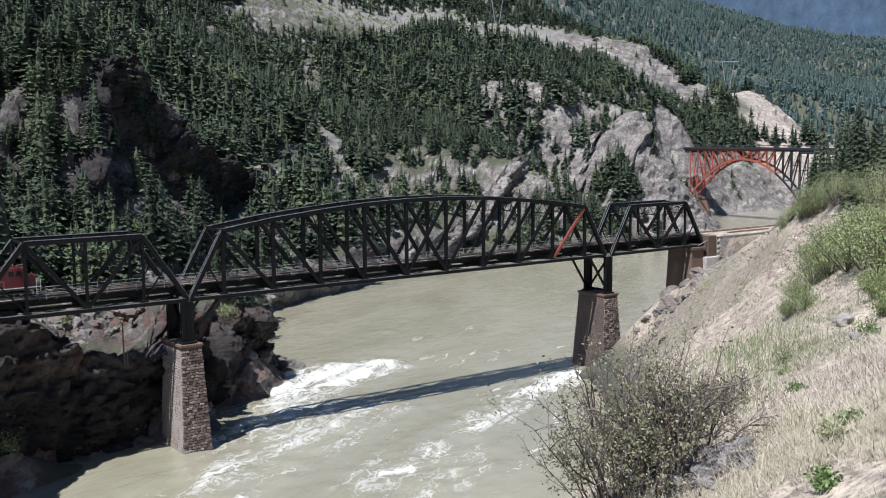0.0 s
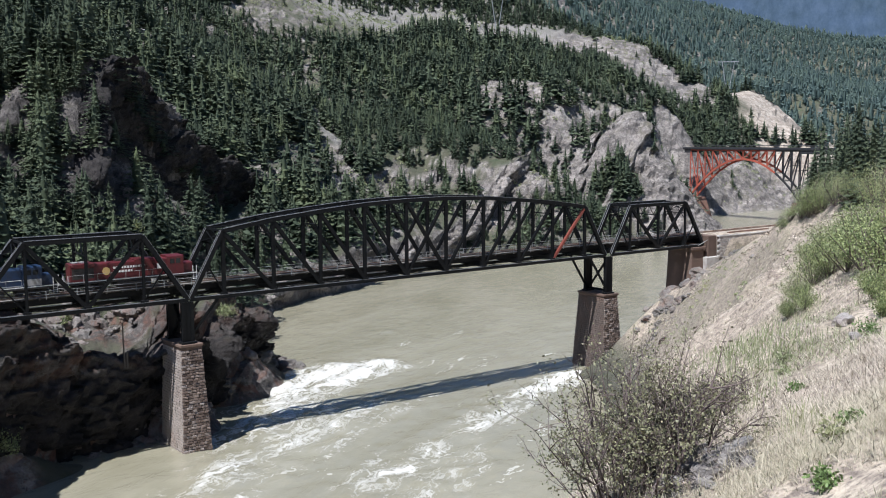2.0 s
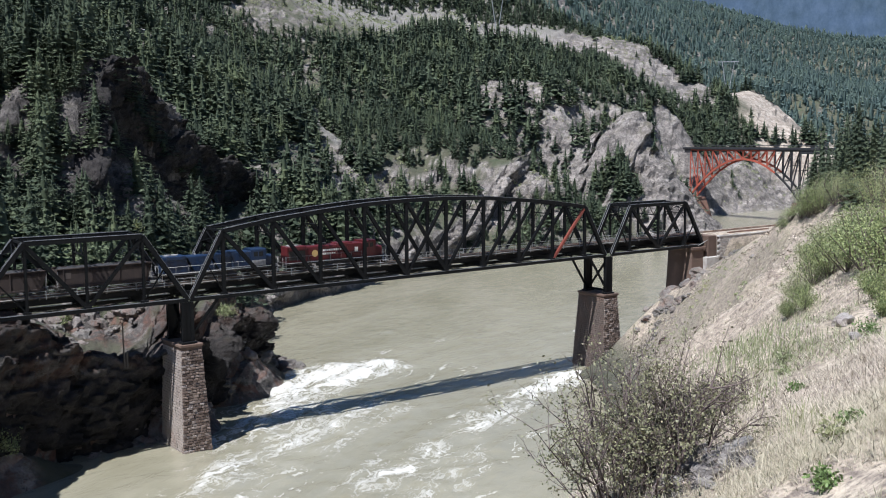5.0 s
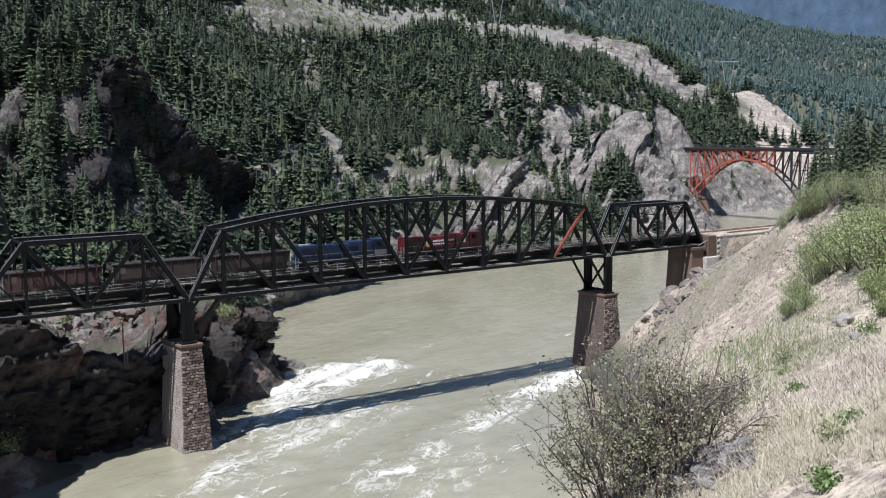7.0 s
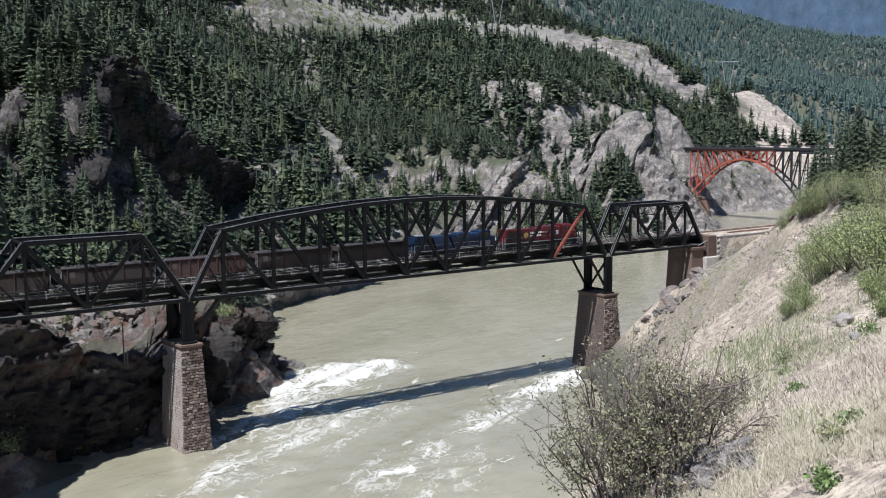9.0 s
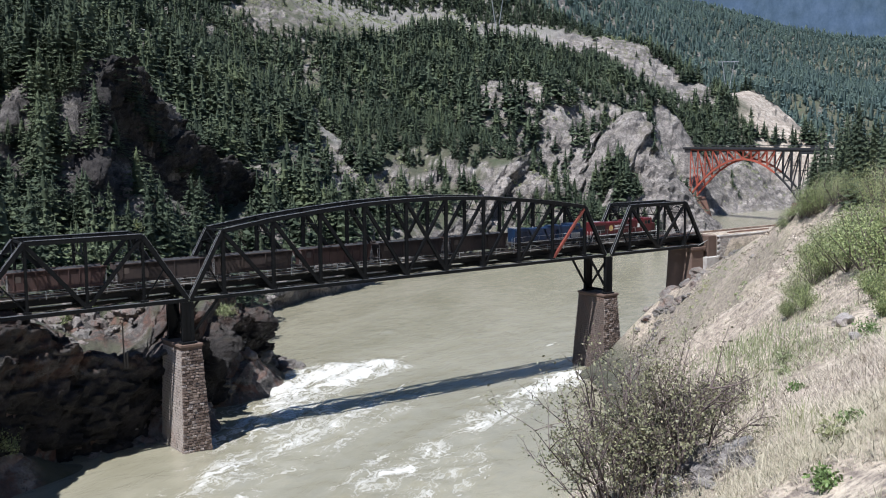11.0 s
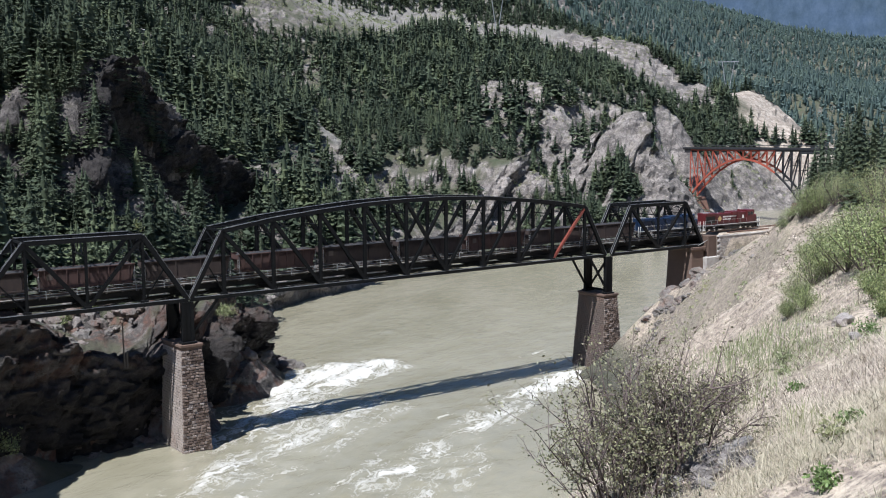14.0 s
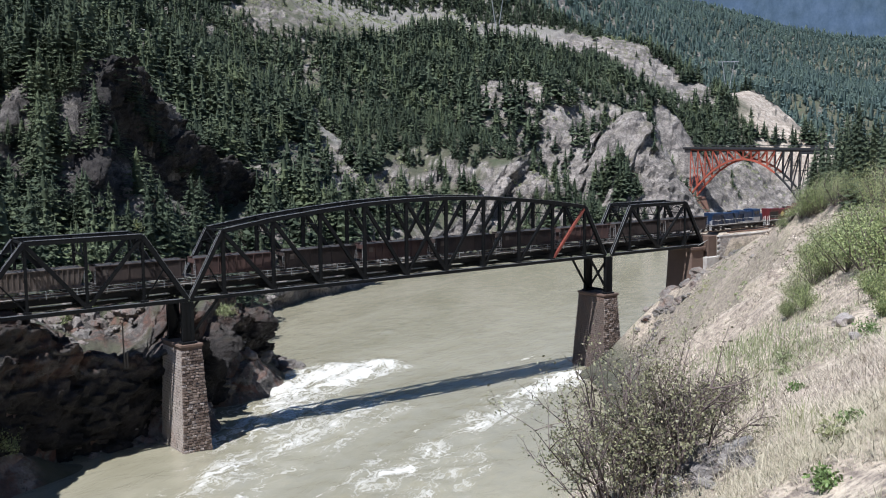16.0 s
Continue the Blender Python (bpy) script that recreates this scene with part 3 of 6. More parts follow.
def rock_faces():
    """The bare rock walls themselves: broken, overhanging sheets of stone before the steps of the ground."""
    for w, ((line, rises, soft), step, lean) in enumerate(zip(WALLS, (0.38, 0.55, 0.9, 0.9), (2.6, 3.5, 2.5, 2.0))):
        P = np.array(line, float)
        seg = np.hypot(*(P[1:] - P[:-1]).T)
        cum = np.concatenate([[0], np.cumsum(seg)])
        s = np.arange(0, cum[-1], step)
        cx, cy = np.interp(s, cum, P[:, 0]), np.interp(s, cum, P[:, 1])
        for _ in range(int(6 / step)):
            cx[1:-1], cy[1:-1] = (cx[:-2] + 2 * cx[1:-1] + cx[2:]) / 4, (cy[:-2] + 2 * cy[1:-1] + cy[2:]) / 4
        tx, ty = np.gradient(cx), np.gradient(cy)
        ln = np.hypot(tx, ty)
        ox, oy = ty / ln, -tx / ln
        rise = np.interp(s, cum, rises)
        foot = np.maximum(ground_height(cx + ox * 3, cy + oy * 3), -1.5) - 1.2
        head = ground_height(cx - ox * 5.5, cy - oy * 5.5) + 0.2
        tall = np.maximum(np.minimum(foot + rise + 1.6, head + 1) - foot, 2.0)
        head = np.minimum(head, foot + tall + 4)
        nv = int(max(rises) / step) + 2
        v = np.concatenate([np.linspace(0, 1, nv), 1 + np.linspace(0, 1, 14)[1:]])
        S, Vv = np.meshgrid(np.arange(len(s)), v, indexing="ij")
        up = np.minimum(Vv, 1)
        cap = np.maximum(Vv - 1, 0)
        out = (3.3 if w < 2 else 1.0) + lean * up ** 1.4 * np.clip(tall[S] / 10, 0.25, 1.3) - cap * (lean * np.clip(tall[S] / 10, 0.25, 1.3) + 6)
        z = foot[S] + tall[S] * up + cap * (head[S] - foot[S] - tall[S]) - 1.2 * cap ** 3
        x, y = cx[S] + ox[S] * out, cy[S] + oy[S] * out
        k = 1.5 if w in (2, 3) else 1.0
        big = fractured(x / (5.5 * k), y / (5.5 * k), z / (3.6 * k), 161 + w)
        small = fractured(x / (2.0 * k), y / (2.0 * k), z / (1.3 * k), 171 + w)
        tiny = fractured(x / (0.9 * k), y / (0.9 * k), z / (0.6 * k), 181 + w)
        huge = fractured(x / 11, y / 11, z / 9, 191 + w)
        push = k * (1.5 * big + 0.65 * small + 0.25 * tiny + (1.8 * huge if w in (0, 1) else 0)) * (1 - 0.7 * (cap > 0.85)) * (0.6 if w == 3 else 1.0)
        x, y, z = x + ox[S] * push, y + oy[S] * push, z + 0.55 * push * (0.3 + 0.7 * (cap > 0)) + 0.25 * small
        rows, cols = x.shape
        g = np.arange(rows * cols).reshape(rows, cols)
        faces = np.stack([g[:-1, :-1], g[1:, :-1], g[1:, 1:], g[:-1, 1:]], -1).reshape(-1, 4)
        me = raw_mesh("rock_face", np.stack([x, y, z], -1).reshape(-1, 3), faces, GROUND)
        rusty = (1 - ease(30, 62, np.hypot(x - 4, y - 22))) * ease(11, 17, z)
        # the first two walls get full painted shade in their colour
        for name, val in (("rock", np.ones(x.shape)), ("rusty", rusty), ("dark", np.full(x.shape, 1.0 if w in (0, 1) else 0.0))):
            me.attributes.new(name, "FLOAT", "POINT").data.foreach_set("value", val.ravel().astype(np.float32))
        tagged(new("rock_face", me), ("broken rock wall rising from the river, darkened with painted shade", "steep cliff above the railway, darkened with painted shade", "grey rock shore across the river", "bare grey rock dome over the river")[w], "cliff", kind="structure")


rock_faces()


PALE_STONE = stone_mat("pale_loose_stone", [(0.1, (0.12, 0.108, 0.102)), (0.5, (0.24, 0.22, 0.205)), (1.0, (0.42, 0.395, 0.37))], 1.0)


def boulder_mesh(seed, sub=3, pale=False):
    """An angular rock about one metre across."""
    bm = fresh()
    bmesh.ops.create_icosphere(bm, subdivisions=sub, radius=0.5)
    co = np.array([v.co[:] for v in bm.verts])
    f = fractured(co[:, 0] * 2.1 + seed * 7, co[:, 1] * 2.1, co[:, 2] * 2.1 + 3, seed)
    f2 = fractured(co[:, 0] * 5 + seed * 3, co[:, 1] * 5, co[:, 2] * 5, seed + 9)
    rng = random.Random(seed)
    sc = [rng.uniform(0.8, 1.3), rng.uniform(0.8, 1.2), rng.uniform(0.6, 0.9)]
    for v, a, b in zip(bm.verts, f, f2):
        v.co *= 1 + 0.40 * a + 0.14 * b
        v.co.x, v.co.y, v.co.z = v.co.x * sc[0], v.co.y * sc[1], v.co.z * sc[2]
    me = bpy.data.meshes.new("boulder")
    bm.to_mesh(me)
    bm.free()
    me.attributes.new("rock", "FLOAT", "POINT").data.foreach_set("value", np.ones(len(me.vertices), np.float32))
    me.attributes.new("rusty", "FLOAT", "POINT").data.foreach_set("value", np.full(len(me.vertices), 0.0 if pale else 0.5 * (seed % 3), np.float32))
    me.attributes.new("talus", "FLOAT", "POINT").data.foreach_set("value", np.full(len(me.vertices), 0.9 if pale else 0.45 * (seed % 2), np.float32))
    return finish(me, PALE_STONE if pale else GROUND)


BOULDERS = [boulder_mesh(k) for k in range(8)]
PALE_BOULDERS = [boulder_mesh(20 + k, 3, True) for k in range(5)]


def boulder(x, y, size, seed, label, group, lift=0.12, pale=False):
    rng = random.Random(seed)
    z = float(ground_height(np.array([float(x)]), np.array([float(y)]))[0])
    ob = new("boulder", PALE_BOULDERS[seed % 5] if pale else BOULDERS[seed % 8])
    ob.matrix_basis = Matrix.Translation((x, y, max(z, -0.5) + lift * size)) @ pose(0, 0, 0, rng.uniform(-25, 25), rng.uniform(-25, 25), rng.uniform(0, 360)) @ Matrix.Diagonal((size * rng.uniform(0.8, 1.3), size, size * rng.uniform(0.7, 1.1), 1))
    tagged(ob, label, "rock", group)


def boulders():
    rng = random.Random(51)
    # rocks along the shore of the point and below the bridge
    for i in range(28):
        t = rng.random()
        x, y = 12 + 30 * t + rng.uniform(-2, 1.5), 17 + 27 * t + rng.uniform(-1, 6)
        boulder(x, y, rng.uniform(1.2, 4.2), i, "dark angular rock on the river point", "rocks of the point")
    for i in range(20):
        boulder(rng.uniform(35, 45), rng.uniform(41, 53), rng.uniform(1.8, 5.0), 60 + i, "dark angular rock on the river point", "rocks of the point")
    for i in range(56):
        t = rng.random()
        boulder(-24 + 25 * t + rng.uniform(-2, 2), 9 + 10 * t + rng.uniform(0, 9), rng.uniform(1.0, 4.4), 100 + i, "reddish broken rock below the bridge", "rocks below the bridge", -0.05)
    for i in range(34):
        boulder(rng.uniform(-12, 3), rng.uniform(7, 20), rng.uniform(1.2, 3.6), 700 + i, "rusty jagged rock on the ledge below the bridge", "rocks below the bridge", -0.1)
    for i in range(18):
        boulder(rng.uniform(-12, 34), rng.uniform(58, 90), rng.uniform(0.8, 3.8), 500 + i, "grey-brown rock on the scree behind the bridge", "rocks of the scree")
    # outcrops of the grassy bank
    for x, y, n, r, big in ((101, -15, 22, 5, 4.6), (113, -18, 18, 4, 4.6), (94, -22, 10, 4, 3.4), (118, -13, 7, 4, 3.6), (108, -24, 9, 4, 3.2)):
        for i in range(n):
            boulder(x + rng.gauss(0, r), y + rng.gauss(0, r * 0.8), rng.uniform(0.3, 1) * big, 200 + i + int(x), "grey-brown rock jutting from the grassy bank", "rocks of the bank", -0.25)
    for i in range(22):
        u, v = rng.random(), rng.gauss(0, 1)
        boulder(-40 + 130 * u + v * 4, -140 + 92 * u - v * 7, rng.uniform(0.25, 1.0) * (0.5 + u), 300 + i, "small grey stone in the dry grass", "stones of the slope", 0.0, True)
    # crumbled rock by the shrub
    for i in range(52):
        f = rng.random()
        boulder(-53.0 + 1.4 * f + rng.gauss(0, 0.16), -151.15 + 0.85 * f + rng.gauss(0, 0.22), rng.uniform(0.07, 0.24), 400 + i, "crumbling grey stone beside the shrub", "loose stones by the shrub", 0.05, i % 4 != 0)
    for x, y, sz in ((-43.4, -146.8, 0.25), (-41.9, -145.7, 0.5), (-31.2, -137.4, 0.5)):
        boulder(x, y, sz, int(sz * 100), "pale grey stone on the slope", "stones of the slope", -0.05, True)


boulders()


# ---------------------------------------------------------------- the river
# rough water: x, y, half length along the current, half width, strength
RAPIDS = [(46, 31, 12, 8, 1.9), (36, 27, 10, 8, 1.5), (54, 32, 7, 7, 2.4), (60, 33, 5, 6, 2.4), (28, 15, 14, 9, 1.05), (16, 4, 16, 9, 0.8), (20, -4, 20, 10, 0.75), (0, -18, 24, 11, 0.62), (38, 2, 14, 8, 0.7), (57, -13, 22, 6, 0.8), (74, -6, 18, 4.5, 1.1), (96, -4.5, 7, 4, 1.4), (24, -29, 28, 7, 0.66), (22, -40, 26, 7, 0.6), (88, -2, 12, 4, 1.1), (90, 68, 12, 2, 0.35)]


def build_water():
    ca, sa = math.cos(radians(28)), math.sin(radians(28))
    u = np.concatenate([np.arange(-420, -90, 6.0), np.arange(-90, 190, 1.2), np.arange(190, 900, 6.0)])
    v = np.concatenate([np.arange(-260, -70, 6.0), np.arange(-70, 90, 1.1), np.arange(90, 300, 6.0)])
    V, U = np.meshgrid(v, u)
    x, y = U * ca - V * sa, U * sa + V * ca
    churn = np.zeros(x.shape)
    for cx, cy, a, b, s in RAPIDS:
        du, dv = (x - cx) * ca + (y - cy) * sa, -(x - cx) * sa + (y - cy) * ca
        churn = np.maximum(churn, s * np.exp(-(du / a) ** 2 - (dv / b) ** 2))
    churn = np.where(churn > 0.8, 0.8 + 0.75 * (churn - 0.8), churn) * (0.85 + 0.65 * fbm(U / 6.5, V / 4.5, 4, 73))
    z = 0.10 * fbm(U / 5, V / 3, 3, 71) + np.clip(churn, 0, 1.6) * (1.15 * fbm(U / 4.0, V / 2.6, 4, 75) + 0.4)
    rows, cols = x.shape
    g = np.arange(rows * cols).reshape(rows, cols)
    faces = np.stack([g[:-1, :-1], g[1:, :-1], g[1:, 1:], g[:-1, 1:]], -1).reshape(-1, 4)
    me = raw_mesh("water", np.stack([x, y, z], -1).reshape(-1, 3), faces, WATER, True)
    me.attributes.new("churn", "FLOAT", "POINT").data.foreach_set("value", churn.ravel().astype(np.float32))
    tagged(new("water", me), "silty green-brown river with white rapids", "water", kind="structure")


build_water()


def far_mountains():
    """A blue mountain side beyond the last forest, four and a half kilometres off; it glows in painted haze."""
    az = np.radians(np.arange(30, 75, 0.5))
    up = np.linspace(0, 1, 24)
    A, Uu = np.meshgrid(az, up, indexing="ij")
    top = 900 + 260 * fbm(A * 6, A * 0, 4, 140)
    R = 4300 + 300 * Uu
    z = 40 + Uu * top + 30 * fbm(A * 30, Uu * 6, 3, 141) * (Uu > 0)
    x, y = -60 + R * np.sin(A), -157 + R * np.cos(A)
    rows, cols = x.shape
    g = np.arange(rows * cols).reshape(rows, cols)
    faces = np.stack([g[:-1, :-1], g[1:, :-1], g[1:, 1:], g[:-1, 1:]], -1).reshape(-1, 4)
    tagged(new("backdrop", raw_mesh("backdrop", np.stack([x, y, z], -1).reshape(-1, 3), faces, DISTANCE, True)), "glowing backdrop of a mountain side, painted in blue haze", "mountain", kind="structure")


far_mountains()


# ---------------------------------------------------------------- the black truss bridge
WIDE, CHORD_Z = 6.2, 25.5


def edge_strips(a, b, w):
    """The two angle legs along the upper edges of a member w wide, which carry its painted highlight."""
    bm = fresh()
    for s in (-1, 1):
        o = Vector((0, s * (w / 2 - 0.06), 0))
        beam(bm, Vector(a) + o, Vector(b) + o, 0.13, 0.05, True)
    return bm


def truss_span(x0, bottoms, tops, label, red_diagonal=False):
    """bottoms: x of the panel points; tops: heights over the inner ones. Local z 0 is the top of the bottom chord."""
    span = thing("truss_span", label, "bridge span", (x0, 0, CHORD_Z), "spans of the truss bridge")
    n = len(bottoms) - 1
    mid = n / 2
    for y in (0.0, WIDE):
        for a, b, t in ((0, 1, tops[0]), (n, n - 1, tops[-1])):
            slant = Vector((bottoms[b] - bottoms[a], 0, t)).normalized()
            lift = Vector((-slant.z, 0, slant.x)) * (0.38 if slant.x > 0 else -0.38)
            part("cover_plate", edge_strips(Vector((bottoms[a], y, -0.3)) + lift, Vector((bottoms[b], y, t - 0.35)) + lift, 0.66), EDGE_STEEL, span, "worn edges of the end post's cover plate, painted pale as if lit")
        part("cover_plate", edge_strips((bottoms[0], y, 0.02), (bottoms[n], y, 0.02), 0.58), EDGE_STEEL, span, "worn edges of the chord's cover plate, painted pale as if lit")
        for i in range(n):
            part("bottom_chord", beam(fresh(), (bottoms[i], y, -0.3), (bottoms[i + 1], y, -0.3), 0.55, 0.6), BLACK_STEEL, span)
        part("end_post", beam(fresh(), (bottoms[0], y, -0.3), (bottoms[1], y, tops[0] - 0.35), 0.62, 0.72), BLACK_STEEL, span)
        part("end_post", beam(fresh(), (bottoms[n], y, -0.3), (bottoms[n - 1], y, tops[-1] - 0.35), 0.62, 0.72), BLACK_STEEL, span)
        for i in range(1, n - 1):
            part("top_chord", beam(fresh(), (bottoms[i], y, tops[i - 1] - 0.35), (bottoms[i + 1], y, tops[i] - 0.35), 0.62, 0.72), BLACK_STEEL, span)
            part("cover_plate", edge_strips((bottoms[i], y, tops[i - 1] + 0.02), (bottoms[i + 1], y, tops[i] + 0.02), 0.66), EDGE_STEEL, span, "worn edges of the chord's cover plate, painted pale as if lit")
        for i in range(1, n):
            part("post", beam(fresh(), (bottoms[i], y, 0), (bottoms[i], y, tops[i - 1] - 0.6), 0.42, 0.62 if n > 6 else 0.4), BLACK_STEEL, span)
            bm = fresh()
            box(bm, (bottoms[i] - 0.6, y - 0.29, -0.62), (bottoms[i] + 0.6, y + 0.29, 0.4), 0.05)
            part("gusset_plate", bm, BLACK_STEEL, span)
        for i in range(1, n - 1):
            down = (bottoms[i], y, tops[i - 1] - 0.5), (bottoms[i + 1], y, 0)
            rise = (bottoms[i + 1], y, tops[i] - 0.5), (bottoms[i], y, 0)
            centre = i + 0.5
            if centre < mid or abs(centre - mid) < 0.1:
                part("diagonal", beam(fresh(), *down, 0.5, 0.62), BLACK_STEEL, span)
            if centre > mid or abs(centre - mid) < 0.1:
                red = red_diagonal and i == n - 2 and y == 0
                part("diagonal", beam(fresh(), *rise, 0.45, 0.55), RUST_STEEL if red else BLACK_STEEL, span, "diagonal in bright red primer" if red else "")
        # hip bracing from the foot of the first posts
        part("sub_strut", beam(fresh(), ((bottoms[0] + bottoms[1]) / 2, y, tops[0] / 2), (bottoms[1], y, 0.2), 0.2, 0.2), BLACK_STEEL, span)
        part("sub_strut", beam(fresh(), ((bottoms[n] + bottoms[n - 1]) / 2, y, tops[-1] / 2), (bottoms[n - 1], y, 0.2), 0.2, 0.2), BLACK_STEEL, span)
    for i in range(1, n):
        z = tops[i - 1] - 0.35
        part("top_strut", beam(fresh(), (bottoms[i], 0, z), (bottoms[i], WIDE, z), 0.3, 0.35), BLACK_STEEL, span)
        bm = fresh()
        low = z - 2.4
        beam(bm, (bottoms[i], 0, low), (bottoms[i], WIDE, low), 0.14, 0.2, True)
        k = 4
        for j in range(k):
            a, b = WIDE * j / k, WIDE * (j + 1) / k
            beam(bm, (bottoms[i], a, low if j % 2 else z), (bottoms[i], b, z if j % 2 else low), 0.1, 0.12, True)
        for s, e in ((0, 1.3), (WIDE, WIDE - 1.3)):
            beam(bm, (bottoms[i], s, low - 1.5), (bottoms[i], e, low), 0.12, 0.14, True)
        part("sway_frame", bm, BLACK_STEEL, span)
        if i < n - 1:
            z2 = tops[i] - 0.35
            part("lateral_brace", beam(fresh(), (bottoms[i], 0, z), (bottoms[i + 1], WIDE, z2), 0.16, 0.16, True), BLACK_STEEL, span)
            part("lateral_brace", beam(fresh(), (bottoms[i], WIDE, z), (bottoms[i + 1], 0, z2), 0.16, 0.16, True), BLACK_STEEL, span)
    for k, (a, b) in enumerate(((0, 1), (n, n - 1))):
        bm = fresh()
        top = tops[0] if k == 0 else tops[-1]
        for f0, f1 in ((0.96, 0.80), (0.80, 0.80)):
            p = [bottoms[a] + (bottoms[b] - bottoms[a]) * f for f in (f0, f1)]
            h = [(top - 0.35) * f for f in (f0, f1)]
            beam(bm, (p[0], 0, h[0]), (p[1], WIDE, h[1]), 0.14, 0.16, True)
            beam(bm, (p[0], WIDE, h[0]), (p[1], 0, h[1]), 0.14, 0.16, True)
        part("portal_brace", bm, BLACK_STEEL, span)
    # floor
    for i in range(n + 1):
        part("floor_beam", beam(fresh(), (bottoms[i], 0.3, 0.55), (bottoms[i], WIDE - 0.3, 0.55), 0.3, 1.2), BLACK_STEEL, span)
    for y in (1.9, 4.3):
        part("stringer", beam(fresh(), (bottoms[0], y, 1.45), (bottoms[n], y, 1.45), 0.35, 0.95), BLACK_STEEL, span)
    for i in range(n):
        bm = fresh()
        beam(bm, (bottoms[i], 0.2, -0.3), (bottoms[i + 1], WIDE - 0.2, -0.3), 0.14, 0.14, True)
        beam(bm, (bottoms[i], WIDE - 0.2, -0.3), (bottoms[i + 1], 0.2, -0.3), 0.14, 0.14, True)
        part("bottom_lateral", bm, BLACK_STEEL, span)
    return span


def deck(x0, x1):
    """Ties, guard timbers, plank walkways and handrails along the bridge, the rails on them."""
    d = thing("bridge_deck", "open timber railway deck with plank walkways and pale handrails", "railway deck", (x0, TRACK_Y, TIE_TOP))
    L = x1 - x0
    bm = fresh()
    n = int(L / 0.42)
    rng = random.Random(4)
    for i in range(n):
        x = 0.2 + i * 0.42
        w = 1.75 + (0.75 if i % 6 == 0 else 0) + rng.uniform(-0.04, 0.04)
        box(bm, (x - 0.12, -w, -0.26), (x + 0.12, w, 0))
    t = part("ties", bm, TIE_WOOD, d)
    t["kind"] = "stuff"
    for s in (-1, 1):
        part("guard_timber", box(fresh(), (0, s * 1.45 - 0.1, 0.004), (L, s * 1.45 + 0.1, 0.16)), TIE_WOOD, d)
        part("walkway", box(fresh(), (0, min(s * 1.62, s * 2.42), 0.004), (L, max(s * 1.62, s * 2.42), 0.06)), PLANK_WOOD, d)
        for z in (0.5, 1.0):
            part("handrail", rod(fresh(), (0, s * 2.4, z), (L, s * 2.4, z), 0.035), HANDRAIL, d)
        first = None
        for i in range(int(L / 4.6) + 1):
            if first is None:
                first = part("handrail_post", box(fresh(), (-0.04, s * 2.4 - 0.04, -0.25), (0.04, s * 2.4 + 0.04, 1.05)), HANDRAIL, d)
            else:
                ob = new("handrail_post", first.data)
                ob.parent = d
                ob.location = (i * 4.6, 0, 0)
    return d


def rail_pair(x0, x1):
    for s in (-1, 1):
        bm = fresh()
        y = TRACK_Y + s * 0.7525
        box(bm, (x0, y - 0.07, TIE_TOP), (x1, y + 0.07, TIE_TOP + 0.03))
        box(bm, (x0, y - 0.012, TIE_TOP + 0.03), (x1, y + 0.012, TIE_TOP + 0.14))
        box(bm, (x0, y - 0.037, TIE_TOP + 0.14), (x1, y + 0.037, TIE_TOP + 0.185), 0.008)
        me = bpy.data.meshes.new("rail")
        bm.to_mesh(me)
        bm.free()
        tagged(new("rail", finish(me, RAIL_STEEL)), "rust-brown steel rail spiked to the ties", "rail", "rails of the track")


main_x = [0.0] + [6.0 + 9.2 * i for i in range(10)] + [95.0]
arc = [10.97, 12.35, 13.27, 14.03, 14.38]
truss_span(3.2, main_x, arc + arc[::-1], "long black steel camelback truss span over the river", True)
truss_span(-31.0, [0, 8.8, 17.7, 26.6, 33.8], [11.0] * 3, "short black steel truss span over the rocky bank")
truss_span(100.2, [0, 5.8, 14.9, 24.0, 30.4], [10.4] * 3, "short black steel truss span beside the grassy bank")
deck(-33.0, 131.5)
rail_pair(-330, 330)


def tower(x, foot, toward, label):
    """Steel bent on a pier: columns under both trusses, braces between them and knee braces to the long span."""
    t = thing("bearing_tower", label, "steel tower", (x, 0, foot), "towers on the piers")
    H = CHORD_Z - 0.62 - foot
    for y in (0.0, WIDE):
        bm = fresh()
        for s in (-1, 1):
            beam(bm, (s * 0.75, y, 0.35), (s * 0.75, y, H), 0.7, 0.55)
        beam(bm, (0, y, 0.35), (0, y, H), 0.4, 1.0, True)
        part("column", bm, BLACK_STEEL, t)
        part("shoe", box(fresh(), (-1.3, y - 0.75, 0), (1.3, y + 0.75, 0.35), 0.05), BLACK_STEEL, t)
        part("knee_brace", beam(fresh(), (toward * 0.9, y, 1.6), (toward * 5.4, y, H), 0.35, 0.4), BLACK_STEEL, t)
    for a, b in (((0, 0.3, 0.8), (0, WIDE - 0.3, H - 0.6)), ((0, WIDE - 0.3, 0.8), (0, 0.3, H - 0.6)), ((0, 0, 0.7), (0, WIDE, 0.7)), ((0, 0, H - 0.3), (0, WIDE, H - 0.3))):
        part("cross_brace", beam(fresh(), a, b, 0.35, 0.4), BLACK_STEEL, t)
    return t


tower(2.6, 18.0, 1, "black steel bent on a tapering stone pier")
tower(99.2, 16.7, -1, "black steel bent on a stone pier in the river")


